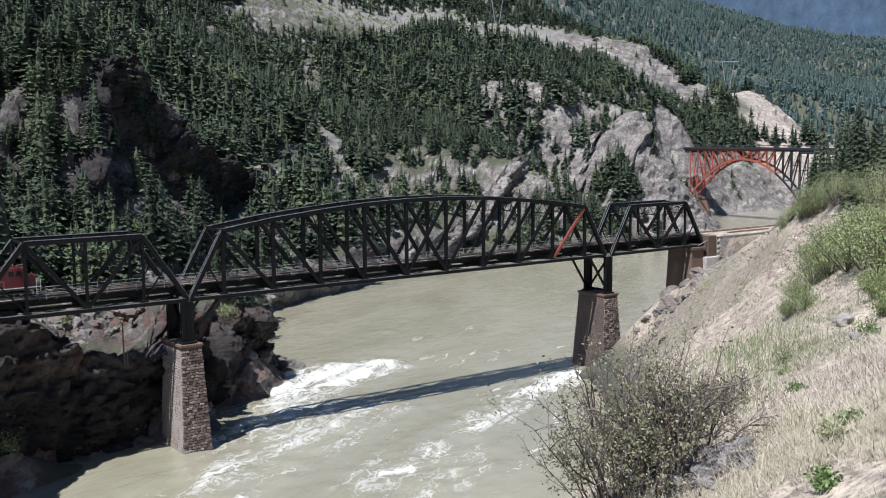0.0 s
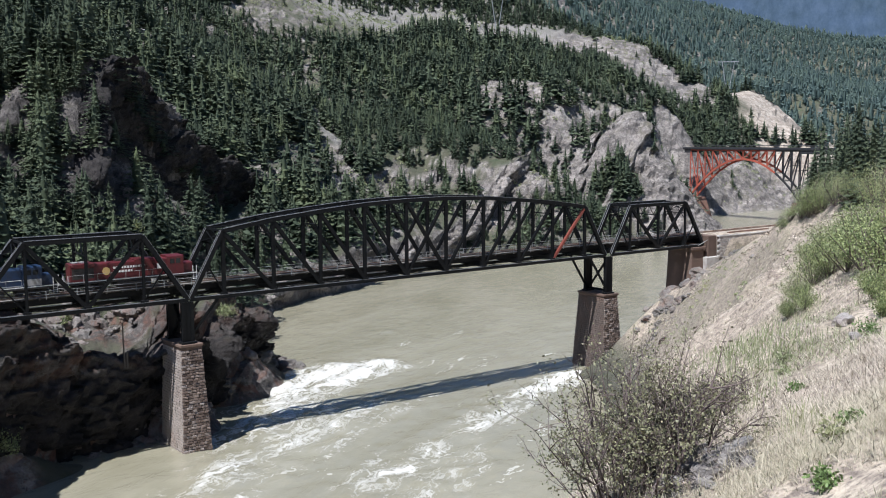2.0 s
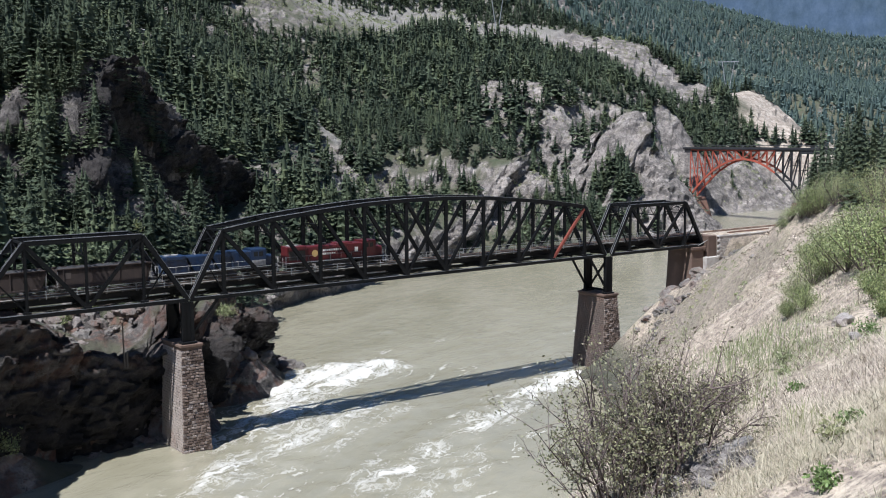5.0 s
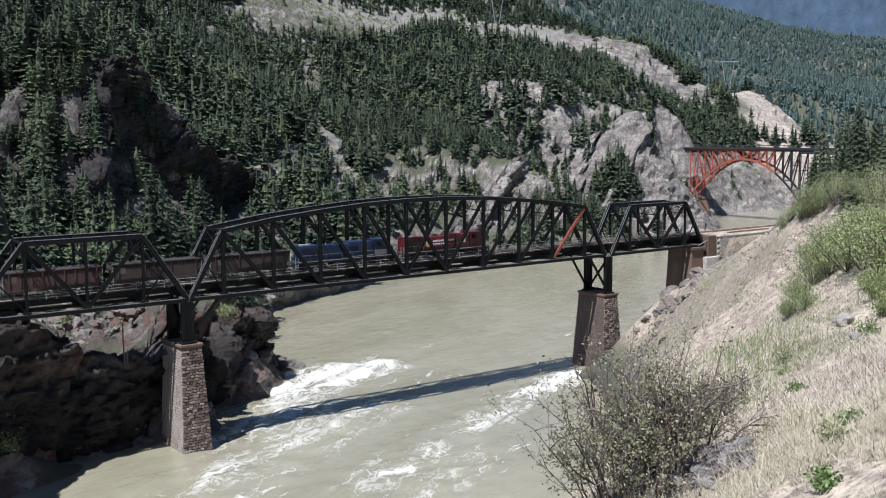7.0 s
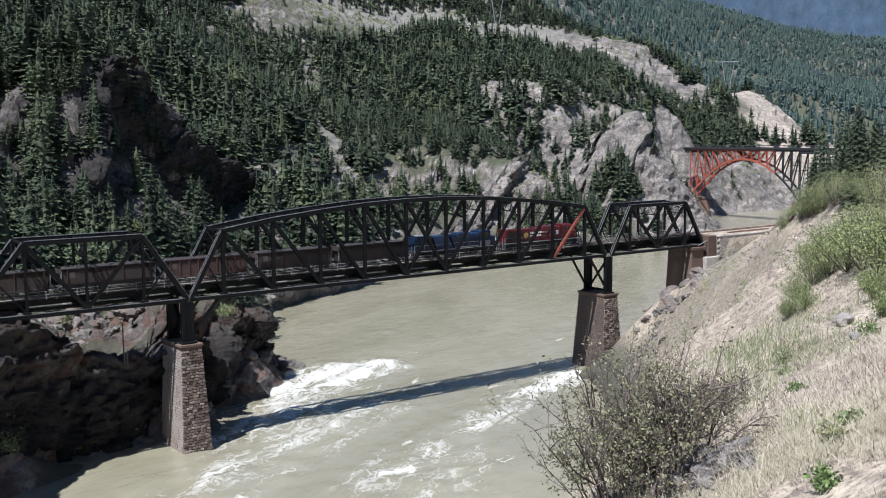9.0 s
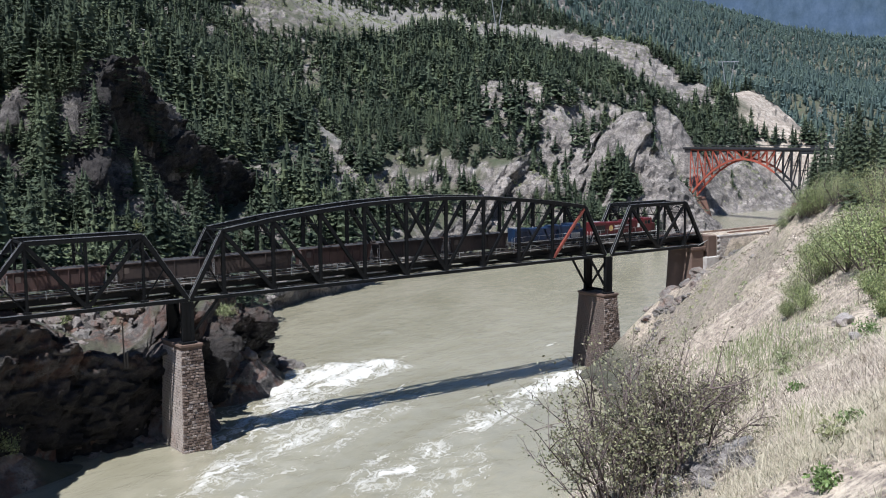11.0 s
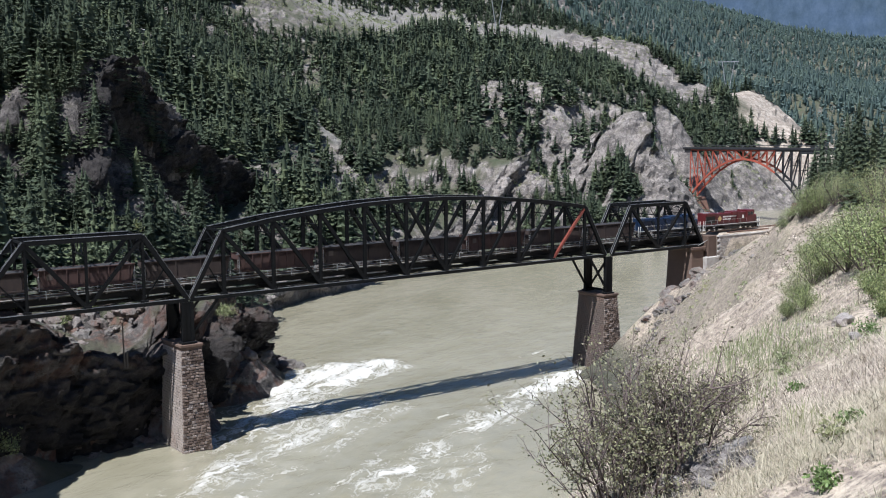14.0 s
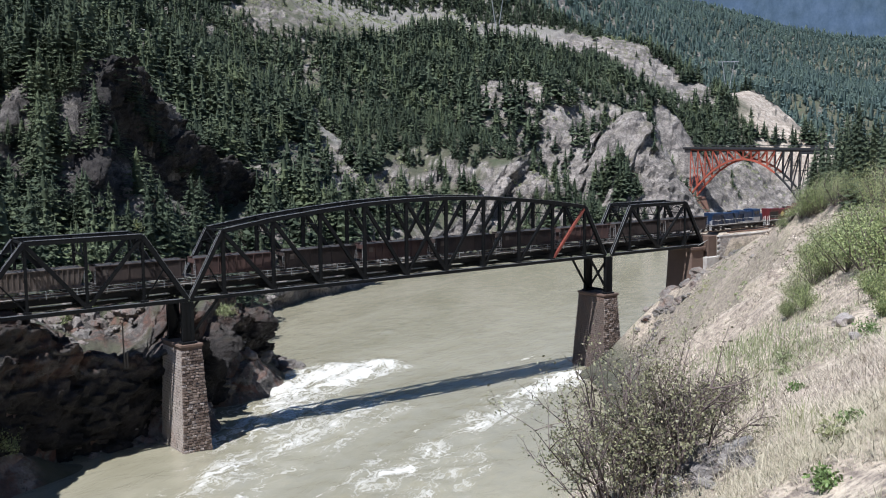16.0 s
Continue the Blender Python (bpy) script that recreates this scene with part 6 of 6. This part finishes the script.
def single_firs():
    """Firs that can be told apart: on the cliffs behind the bridge and on the near ridge."""
    crowns = [raw_mesh("crown", v, t, CONIFER) for v, t in FIRS_NEAR]
    ridge_crowns = [raw_mesh("crown", v, t, CONIFER) for v, t in FIRS_RIDGE]
    tv, tt = trunk_arrays()
    trunk = raw_mesh("trunk", tv, tt, BARK)
    rng = random.Random(21)
    spots = []
    x, y, z = HILL_TREES
    h = tree_heights(x, y, np.random.RandomState(6))
    spots = [(a, b, c, e) for a, b, c, e in zip(x.tolist(), y.tolist(), z.tolist(), (h * 1.12).tolist()) if a < 150 and b < 215 and not (a > 5 and 60 + a < b < 74 + 0.97 * a) and not (a > 8 and b < 68)]
    spots += FACE_FIRS + FOOT_FIRS + CREST_FIRS
    # a row along the crest of the dark cliff
    for (ax, ay), (bx, by) in zip(WALLS[1][0][:-1], WALLS[1][0][1:]):
        for _ in range(11):
            f, o = rng.random(), rng.uniform(3, 15)
            a, b = ax + (bx - ax) * f - 0.72 * o, ay + (by - ay) * f + 0.69 * o
            spots.append((a, b, float(ground_height(np.array([a]), np.array([b]))[0]), rng.uniform(10, 16)))
    for a, b, h in ((9, 71, 19), (15, 76, 12), (30, 82, 17), (33, 84, 13), (-4, 78, 10), (26, 86, 12), (1, 80, 9)):
        spots.append((a, b, float(ground_height(np.array([float(a)]), np.array([float(b)]))[0]), h))
    for a, b, h in ((139.3, -23.8, 17.9), (135.8, -27.6, 20.5), (128.2, -34.3, 17.0), (141.6, -27.4, 21.0), (134.2, -34.3, 18.5), (141.8, -31.4, 20.2), (131.7, -39.8, 17.9), (138.6, -37.8, 19.4), (129.2, -45.4, 19.1), (147.2, -17.7, 16.4)):
        spots.append((a, b, float(ground_height(np.array([a]), np.array([b]))[0]), max(h * 0.86, 8.0)))
    for a, b, h in ((73, -77.4, 17), (76, -73, 21), (82, -73.5, 17), (84, -66.5, 19), (88, -74, 19), (79, -80, 16), (153, -23, 29), (116, -43, 17), (96, -66, 16), (92, -80, 20), (136, -37, 20), (142, -40, 17), (150, -36, 21), (131, -44, 13), (158, -30, 18), (164, -38, 22), (215, 24, 22), (205, 14, 13), (226, 20, 15), (190, 2, 12), (180, -8, 15), (172, -16, 16), (240, 30, 16)):
        spots.append((a, b, float(ground_height(np.array([float(a)]), np.array([float(b)]))[0]), h * 0.72))
    spots.sort(key=lambda s: math.hypot(s[0] - EYE[0], s[1] - EYE[1]))
    back = np.array(spots[285:])
    V, T = scatter(FIRS, back[:, 0], back[:, 1], back[:, 2] - 0.3, back[:, 3], np.random.RandomState(22).uniform(1.0, 1.6, len(back)), 23)
    tagged(new("cliff_forest", raw_mesh("cliff_forest", V, T, CONIFER)), "dark green firs above the rocky cliff", "forest", kind="stuff")
    for a, b, c, h in spots[:285]:
        on_ridge = 0.62 * a - b > 46
        w = rng.uniform(0.85, 1.25) * (1.0 if on_ridge else 1.25)
        m = Matrix.Translation((a, b, c - 0.3)) @ pose(0, 0, 0, rng.uniform(-2, 2), rng.uniform(-2, 2), rng.uniform(0, 360)) @ Matrix.Diagonal((h * w, h * w, h, 1))
        t = thing("fir_tree", "dark green fir on the near ridge" if on_ridge else "dark green fir on the rocky cliff side", "tree", m, "single firs")
        for name, me in (("trunk", trunk), ("crown", rng.choice(ridge_crowns if on_ridge else crowns))):
            ob = new(name, me)
            ob.parent = t


forests()
single_firs()


def stems_arrays(segments, sides=3):
    """Tapered sticks: segments of (p, q, r0, r1)."""
    P = np.array([s[0] for s in segments]); Q = np.array([s[1] for s in segments])
    r0 = np.array([s[2] for s in segments])[:, None]; r1 = np.array([s[3] for s in segments])[:, None]
    d = Q - P
    d /= np.linalg.norm(d, axis=1)[:, None] + 1e-9
    u = np.cross(d, np.array([0.31, 0.52, 0.2]))
    u /= np.linalg.norm(u, axis=1)[:, None] + 1e-9
    v = np.cross(d, u)
    V = []
    for base, r in ((P, r0), (Q, r1)):
        for k in range(sides):
            a = 2 * math.pi * k / sides
            V.append(base + r * (math.cos(a) * u + math.sin(a) * v))
    V = np.stack(V, 1).reshape(-1, 3)
    n = len(segments)
    k = np.arange(n)[:, None] * 2 * sides
    T = []
    for i in range(sides):
        j = (i + 1) % sides
        T += [[i, j, sides + i], [j, sides + j, sides + i]]
    T = (k[:, None] + np.array(T)[None]).reshape(-1, 3)
    return V.astype(np.float32), T.astype(np.int32)


def shrub_arrays(seed, h, r, stems, twigs, leaves, leaf, lean=(0, 0)):
    """A many-stemmed shrub: arching stems, side twigs, small leaves along them."""
    rng = np.random.RandomState(seed)
    seg, tips = [], []

    def shoot(p, d, length, rad, depth):
        n = 5 if depth == 0 else 3
        for i in range(n):
            step = length / n
            q = p + d * step
            seg.append((p, q, rad * (1 - i / n * 0.7), rad * (1 - (i + 1) / n * 0.7)))
            if depth < 2 and i >= 1:
                for _ in range(twigs if depth == 0 else 2):
                    side = d + rng.randn(3) * 0.62
                    side /= np.linalg.norm(side)
                    shoot(q, side, length * rng.uniform(0.28, 0.5), rad * 0.45, depth + 1)
            if depth >= 1:
                tips.append(q)
                tips.append((p + q) / 2)
            p = q
            d = d + rng.randn(3) * 0.13 + np.array([0, 0, 0.03])
            d /= np.linalg.norm(d)

    for _ in range(stems):
        a = rng.rand() * 6.283
        out = rng.uniform(0.05, 1.0) ** 0.7
        base = np.array([np.cos(a) * r * 0.35 * out, np.sin(a) * r * 0.35 * out, -0.05])
        d = np.array([np.cos(a) * out * r / h * 0.9 + lean[0], np.sin(a) * out * r / h * 0.9 + lean[1], 1.0])
        d /= np.linalg.norm(d)
        shoot(base, d, h * rng.uniform(0.6, 1.05), 0.012 + 0.010 * rng.rand(), 0)
    SV, ST = stems_arrays(seg)
    tips = np.array(tips)
    p = tips[rng.randint(0, len(tips), leaves)] + rng.randn(leaves, 3) * 0.035
    LV, LT = leaves_at(p, leaf, rng)
    return (SV, ST), (LV, LT)


def shrub(label, x, y, seed, h, r, stems, twigs, leaves, leaf, lean=(0, 0), leaf_mat=None, name="shrub"):
    z = float(ground_height(np.array([float(x)]), np.array([float(y)]))[0])
    t = thing(name, label, "shrub", (x, y, z - 0.03), "shrubs on the bank")
    (sv, st), (lv, lt) = shrub_arrays(seed, h, r, stems, twigs, leaves, leaf, lean)
    for nm, V, T, mat in (("branchwork", sv, st, TWIG), ("foliage", lv, lt, leaf_mat or SHRUB_LEAF)):
        ob = new(nm, raw_mesh(nm, V, T, mat))
        ob.parent = t


shrub("bare-twigged brown shrub with sparse small leaves", -53.0, -150.2, 1, 1.25, 0.95, 15, 2, 3600, 0.034, (-0.05, 0.03))
shrub("bare-twigged brown shrub with sparse small leaves", -52.6, -150.4, 2, 1.15, 0.8, 12, 2, 3200, 0.034, (0.12, -0.08))
shrub("bare-twigged brown shrub with sparse small leaves", -51.6, -149.9, 3, 0.95, 0.75, 11, 2, 1900, 0.032, (0.2, -0.1))
shrub("thin leafless shoots arching over the edge of the bank", -53.0, -150.0, 13, 1.25, 0.8, 7, 2, 420, 0.034, (-0.2, 0.2))
shrub("low leafy base of a brown shrub", -52.9, -150.3, 11, 0.8, 0.6, 11, 3, 2300, 0.036)
shrub("low leafy base of a brown shrub", -52.4, -150.4, 12, 0.75, 0.6, 9, 3, 2000, 0.036)
shrub("tangle of dead grey twigs on the slope", -46.1, -146.1, 4, 0.5, 1.0, 44, 3, 120, 0.03, (-0.5, 0.3))
shrub("tangle of dead grey twigs on the slope", -47.0, -146.4, 5, 0.55, 1.0, 38, 3, 160, 0.03, (-0.6, 0.4))
shrub("greenish weedy shrub with grey stems", -49.2, -147.6, 6, 0.75, 0.8, 14, 2, 900, 0.04, (-0.1, 0.1))


def bush(label, px, py, seed, h, r, mat, n=2600, leaf=0.16, z=None):
    if z is None:
        z = float(ground_height(np.array([float(px)]), np.array([float(py)]))[0])
    t = thing("bush", label, "bush", (px, py, z - 0.05), "green bushes on the bank")
    rng = np.random.RandomState(seed)
    seg, P = [], []
    for k in range(22):
        a, o = rng.rand() * 6.283, rng.rand() ** 0.6
        top = np.array([np.cos(a) * r * o, np.sin(a) * r * o, h * (1 - 0.45 * o * o) * rng.uniform(0.6, 1.05)])
        root = np.array([top[0] * 0.12, top[1] * 0.12, 0])
        mid = root * 0.4 + top * 0.6 + rng.randn(3) * 0.08 * h
        seg += [(root, mid, 0.012 * h, 0.008 * h), (mid, top, 0.008 * h, 0.003 * h)]
        m = n // 22
        f = rng.uniform(0.35, 1.0, m)[:, None]
        P.append(root * (1 - f) + top * f + rng.randn(m, 3) * np.array([0.15, 0.15, 0.12]) * r)
    P = np.concatenate(P)
    P[:, 2] = np.maximum(P[:, 2], 0.05)
    for nm, (V, T), mt in (("branchwork", stems_arrays(seg), TWIG), ("foliage", leaves_at(P, leaf, rng), mat)):
        ob = new(nm, raw_mesh(nm, V, T, mt))
        ob.parent = t


BUSHES = [(86.5, -54.7, 2.8, 1.7), (85.2, -59.0, 5.9, 3.6), (85.2, -61.4, 6.0, 3.7), (77.3, -68.9, 6.0, 3.7), (75.6, -72.3, 6.4, 4.0), (73.9, -75.5, 6.6, 4.1), (65.5, -82.8, 6.9, 4.3), (86.2, -53.3, 2.6, 1.6), (85.7, -57.2, 3.9, 2.4), (85.3, -60.3, 5.4, 3.3), (-11.3, -123.5, 1.7, 1.0), (-10.1, -123.7, 2.5, 1.6), (-9.8, -124.5, 3.0, 1.9), (-26.3, -135.9, 2.4, 1.5), (-28.1, -137.7, 2.6, 1.6), (-31.4, -140.2, 2.6, 1.6)]
BUSHES += [(10.4, -109.5, 2.1, 1.3), (-40.3, -145.3, 0.8, 0.5), (38.7, -92.2, 3.3, 2.1), (37.4, -95.3, 3.9, 2.4), (11.5, -113.4, 3.3, 2.0), (-7.4, -126.1, 2.7, 1.7), (-3.3, -120.7, 2.3, 1.4), (-7.3, -124.5, 2.4, 1.5), (-26.9, -137.3, 1.7, 1.1), (-28.8, -135.2, 0.9, 0.5), (-29.0, -136.0, 1.1, 0.7), (-42.0, -146.5, 0.5, 0.3)]
for i, (bx, by, bh, br) in enumerate(BUSHES):
    green = i % 3 != 1
    bush("bright green leafy bush on the dry slope" if green else "olive green leafy bush on the dry slope", bx, by, 40 + i, bh, br, BROADLEAF if green else BUSH_LEAF, 4800, 0.036 * max(bh, 1.0) ** 0.8)
bush("dark olive bush before the pale abutment", 137.5, -3.6, 71, 5.6, 2.2, BUSH_LEAF, 2200, 0.22)
for i, (bx, by, bh, br) in enumerate(((-24, 6, 4.0, 3.0), (-26, 0, 3.6, 3.0), (-5, 73, 3.5, 2.6), (3, 75, 3.0, 2.4), (7, 79, 3.4, 2.6), (-9, 70, 3.2, 2.6), (14, 74, 3.0, 2.6), (22, 78, 3.2, 2.6), (-22.5, 5, 4.5, 3), (-20, 8, 3.2, 2.4), (-6, 24, 3, 2.4), (-12, 20, 2.4, 2), (24, 52, 3.5, 3.0), (30, 54, 3.2, 2.8), (34, 57, 3.0, 2.4), (14, 62, 4.5, 3.2), (-2, 64, 4.0, 3.0), (6, 66, 3.6, 3.0), (44, 100, 4.5, 3.6), (56, 112, 4.0, 3.5))):
    bush("olive green bush among the rocks of the shore", bx, by, 80 + i, bh, br, BUSH_LEAF, 1500, 0.42)

for i, (bx, by, bz, bh) in enumerate(((-22.2, 7.6, 18.7, 3.2), (1.3, 71.1, 29.8, 4.6), (-1.9, 74.3, 32.2, 3.4), (27.1, 33.1, 12.5, 3.2), (21.9, 28.2, 16.0, 3.4), (15.5, 75.0, 28.6, 3.6), (32.7, 84.7, 26.7, 3.4), (24, 82, 27.5, 3.0), (40, 92, 24, 3.6), (50, 101, 18, 3.8), (60, 110, 14, 3.6))):
    bush("olive green bush rooted in the rock wall", bx, by, 180 + i, bh, bh * 0.7, BUSH_LEAF, 1300, 0.26, bz)


def grass():
    """Dry straw and green blades over the near slope."""
    rng = np.random.RandomState(33)
    n = 560000
    R = np.exp(rng.uniform(math.log(3.2), math.log(110.0), n))
    A = np.radians(rng.uniform(41, 64, n))
    x, y = EYE[0] + R * np.sin(A), EYE[1] + R * np.cos(A)
    tuft = fbm(x / 1.1, y / 1.1, 3, 95)
    keep = (tuft > -0.25 + 0.7 * rng.rand(n) - 0.2) & (near_side(x, y) > 0.5)
    x, y, R = x[keep], y[keep], R[keep]
    z = ground_height(x, y)
    n = len(x)
    green = fbm(x / 6.0, y / 6.0, 3, 97) + 0.25 * rng.randn(n) > 0.46
    h = rng.uniform(0.02, 0.085, n) * (1 + 1.8 * (rng.rand(n) > 0.95)) * (1 + R / 60)
    w = 0.0016 + 0.00030 * R
    a = rng.rand(n) * 6.283
    lean = rng.uniform(0.3, 2.4, n) * h
    dx, dy = np.cos(a), np.sin(a)
    base = np.stack([x, y, z - 0.02], -1)
    side = np.stack([-dy * w, dx * w, 0 * w], -1)
    tip = base + np.stack([dx * lean, dy * lean, h], -1)
    for name, m, mat, label in (("dry_grass", ~green, DRY_GRASS, "pale dry straw grass on the slope"), ("green_grass", green, GREEN_GRASS, "patches of fresh green grass on the slope")):
        b, s, ti = base[m], side[m], tip[m]
        V = np.stack([b - s, b + s, ti], 1).reshape(-1, 3)
        T = np.arange(len(b) * 3).reshape(-1, 3)
        tagged(new(name, raw_mesh(name, V, T, mat)), label, "grass", kind="stuff")


grass()


def stalks():
    """Tall thin seed stalks standing over the short grass: straw everywhere, fresh green in a few patches."""
    rng = np.random.RandomState(61)
    n = 3000
    R = np.exp(rng.uniform(math.log(6.5), math.log(60.0), n))
    A = np.radians(rng.uniform(43, 63, n))
    x, y = EYE[0] + R * np.sin(A), EYE[1] + R * np.cos(A)
    centres = [(-44.1, -145.3, 0.6, 380), (-42.9, -144.0, 0.6, 260), (-47.3, -147.4, 0.25, 60), (-51.4, -151.1, 0.2, 40), (-30, -135.5, 1.0, 90)]
    gx = np.concatenate([c[0] + rng.randn(c[3]) * c[2] for c in centres])
    gy = np.concatenate([c[1] + rng.randn(c[3]) * c[2] for c in centres])
    keep = (fbm(x / 1.7, y / 1.7, 3, 96) > -0.05) & (near_side(x, y) > 0.5)
    for name, px, py, mat, tall, label in (("dry_stalks", x[keep], y[keep], DRY_GRASS, 0.26, "tall dry seed stalks on the slope"), ("green_stalks", gx, gy, GREEN_GRASS, 0.34, "feathery green stalks in patches on the slope")):
        z = ground_height(px, py)
        far = np.hypot(px - EYE[0], py - EYE[1])
        k = len(px)
        h = tall * rng.uniform(0.45, 1.2, k)
        w = 0.0009 + 0.00014 * far
        a, b = rng.rand(k) * 6.283, rng.uniform(0.0, 0.4, k) * h
        base = np.stack([px, py, z - 0.02], -1)
        mid = base + np.stack([np.cos(a) * b * 0.35, np.sin(a) * b * 0.35, h * 0.62], -1)
        tip = base + np.stack([np.cos(a) * b, np.sin(a) * b, h], -1)
        side = np.stack([0.81 * w, -0.59 * w, 0 * w], -1)
        head = side * 1.9
        V = np.stack([base - side, base + side, mid + side * 0.7, mid - side * 0.7, (mid + tip) / 2 + head, tip, (mid + tip) / 2 - head], 1).reshape(-1, 3)
        o = np.arange(k)[:, None] * 7
        T = np.concatenate([o + np.array([t]) for t in ((0, 1, 2), (0, 2, 3), (3, 2, 4), (3, 4, 6), (6, 4, 5))])
        tagged(new(name, raw_mesh(name, V, T, mat)), label, "grass", kind="stuff")


stalks()


def tufts():
    """Clumps of straw and small herbs farther along the slope."""
    rng = np.random.RandomState(44)
    n = 11000
    R = np.sqrt(rng.uniform(62 ** 2, 250 ** 2, n))
    A = np.radians(rng.uniform(46, 64, n))
    x, y = EYE[0] + R * np.sin(A), EYE[1] + R * np.cos(A)
    z = ground_height(x, y)
    keep = (near_side(x, y) > 0.6) & (z > 6) & (np.abs(y - TRACK_Y) > 7) & (fbm(x / 9, y / 9, 3, 99) > -0.25)
    x, y, z = x[keep], y[keep], z[keep]
    clumps = [leaf_cloud(500 + k, 16, 0.7, 0.34) for k in range(5)]
    green = fbm(x / 16, y / 16, 3, 98) + 0.15 * rng.randn(len(x)) > 0.26
    h = rng.uniform(0.2, 0.75, len(x))
    for name, m, mat, label in (("straw_tufts", ~green, DRY_GRASS, "tufts of dry straw on the bank"), ("herb_tufts", green, GREEN_GRASS, "small green herbs on the bank")):
        V, T = scatter(clumps, x[m], y[m], z[m], h[m], rng.uniform(0.8, 1.6, m.sum()), 45)
        tagged(new(name, raw_mesh(name, V, T, mat)), label, "grass", kind="stuff")


tufts()

for i, (wx, wy, wh) in enumerate(((-53.4, -152.7, 0.34), (-52.2, -152.0, 0.4), (-51.6, -151.8, 0.3), (-44.3, -145.9, 0.55), (-43.2, -146.9, 0.6), (-45.2, -146.6, 0.4), (-47.5, -148.4, 0.3), (-40, -143.6, 0.6), (-38, -142.5, 0.7))):
    bush("small green broad-leaved weed in the dry grass", wx, wy, 140 + i, wh * 0.7, wh * 0.5, WEED if i % 2 == 0 else GREEN_GRASS, 380, 0.045)

# ---------------------------------------------------------------- drifting foam
FOAM = Mat("white_river_foam", 0.75)
FOAM.colour(FOAM.ramp(FOAM.noise(2.5, 4), [(0.3, (0.34, 0.33, 0.27)), (0.7, (0.47, 0.46, 0.41))]))
FOAM = FOAM.mat


def foam_mesh(seed, a, b):
    """A ragged lacy sheet of foam, 2a long and 2b wide."""
    st = 0.18
    U, V = np.meshgrid(np.arange(-a, a, st), np.arange(-b, b, st), indexing="ij")
    edge = np.exp(-(U / (0.6 * a)) ** 2 - (V / (0.55 * b)) ** 2)
    lace = fbm(U / 3.2 + seed * 9, V / 1.0, 4, seed, True)
    on = (edge > 0.2) & (edge * 0.25 + 0.8 * lace > 0.60)
    i, j = np.where(on)
    n = len(i)
    jit = lambda k: 0.12 * value_noise(i * 1.7 + k, j * 1.3 + k, seed)
    corners = [(0, 0), (1, 0), (1, 1), (0, 1)]
    P = np.stack([np.stack([U[i, j] + c * st + 0.07 * np.sin((i + c) * 2.1 + (j + d) * 3.3), V[i, j] + d * st + 0.07 * np.sin((i + c) * 3.7 + (j + d) * 1.9), 0.06 + 0.03 * np.sin((i + c) * 1.1 + (j + d) * 0.7)], -1) for c, d in corners], 1)
    return raw_mesh("foam_patch", P.reshape(-1, 3), np.arange(4 * n).reshape(n, 4), FOAM)


def foam_patches():
    meshes = [foam_mesh(600 + k, 5.0 + 1.2 * (k % 4), 1.3 + 0.5 * (k % 3)) for k in range(8)]
    rng = random.Random(9)
    out = []
    tries = 0
    ca, sa = -0.88, -0.475
    while len(out) < 24 and tries < 4000:
        tries += 1
        x, y, v = rng.uniform(15, 140), rng.uniform(-40, 60), rng.uniform(3.2, 5.0)
        t = np.linspace(0, 16, 20)
        px, py = x + ca * v * t, y + sa * v * t
        if (base_height(px, py) > -2.2).any():
            continue
        if any(((np.abs(px - cx) < 8) & (np.abs(py - 3) < 10)).any() for cx in (3, 99.5)):
            continue
        ob = tagged(new("foam_patch", meshes[len(out) % 8]), "thin lacy white foam drifting on the river", "foam", "drifting foam", "stuff")
        out.append((ob, x, y, v, rng.uniform(-20, 20) + 28, rng.uniform(-25, 25)))
    return out


FOAM_PATCHES = foam_patches()


# ---------------------------------------------------------------- what moves
NOSE_AT_START, SPEED = -19.0, 12.41


def motions():
    for car, back_by in TRAIN:
        rows = []
        for t in (0.0, 4.0, 8.0, 12.0, 16.0):
            rows.append((t, pose(NOSE_AT_START + SPEED * t - back_by, TRACK_Y, TIE_TOP + 0.185)))
        walk(car, rows)
    for ob, x, y, v, turn, spin in FOAM_PATCHES:
        walk(ob, [(t, pose(x - 0.88 * v * t, y - 0.475 * v * t, 0.02, 0, 0, turn + spin * t / 16)) for t in (0.0, 8.0, 16.0)])


motions()
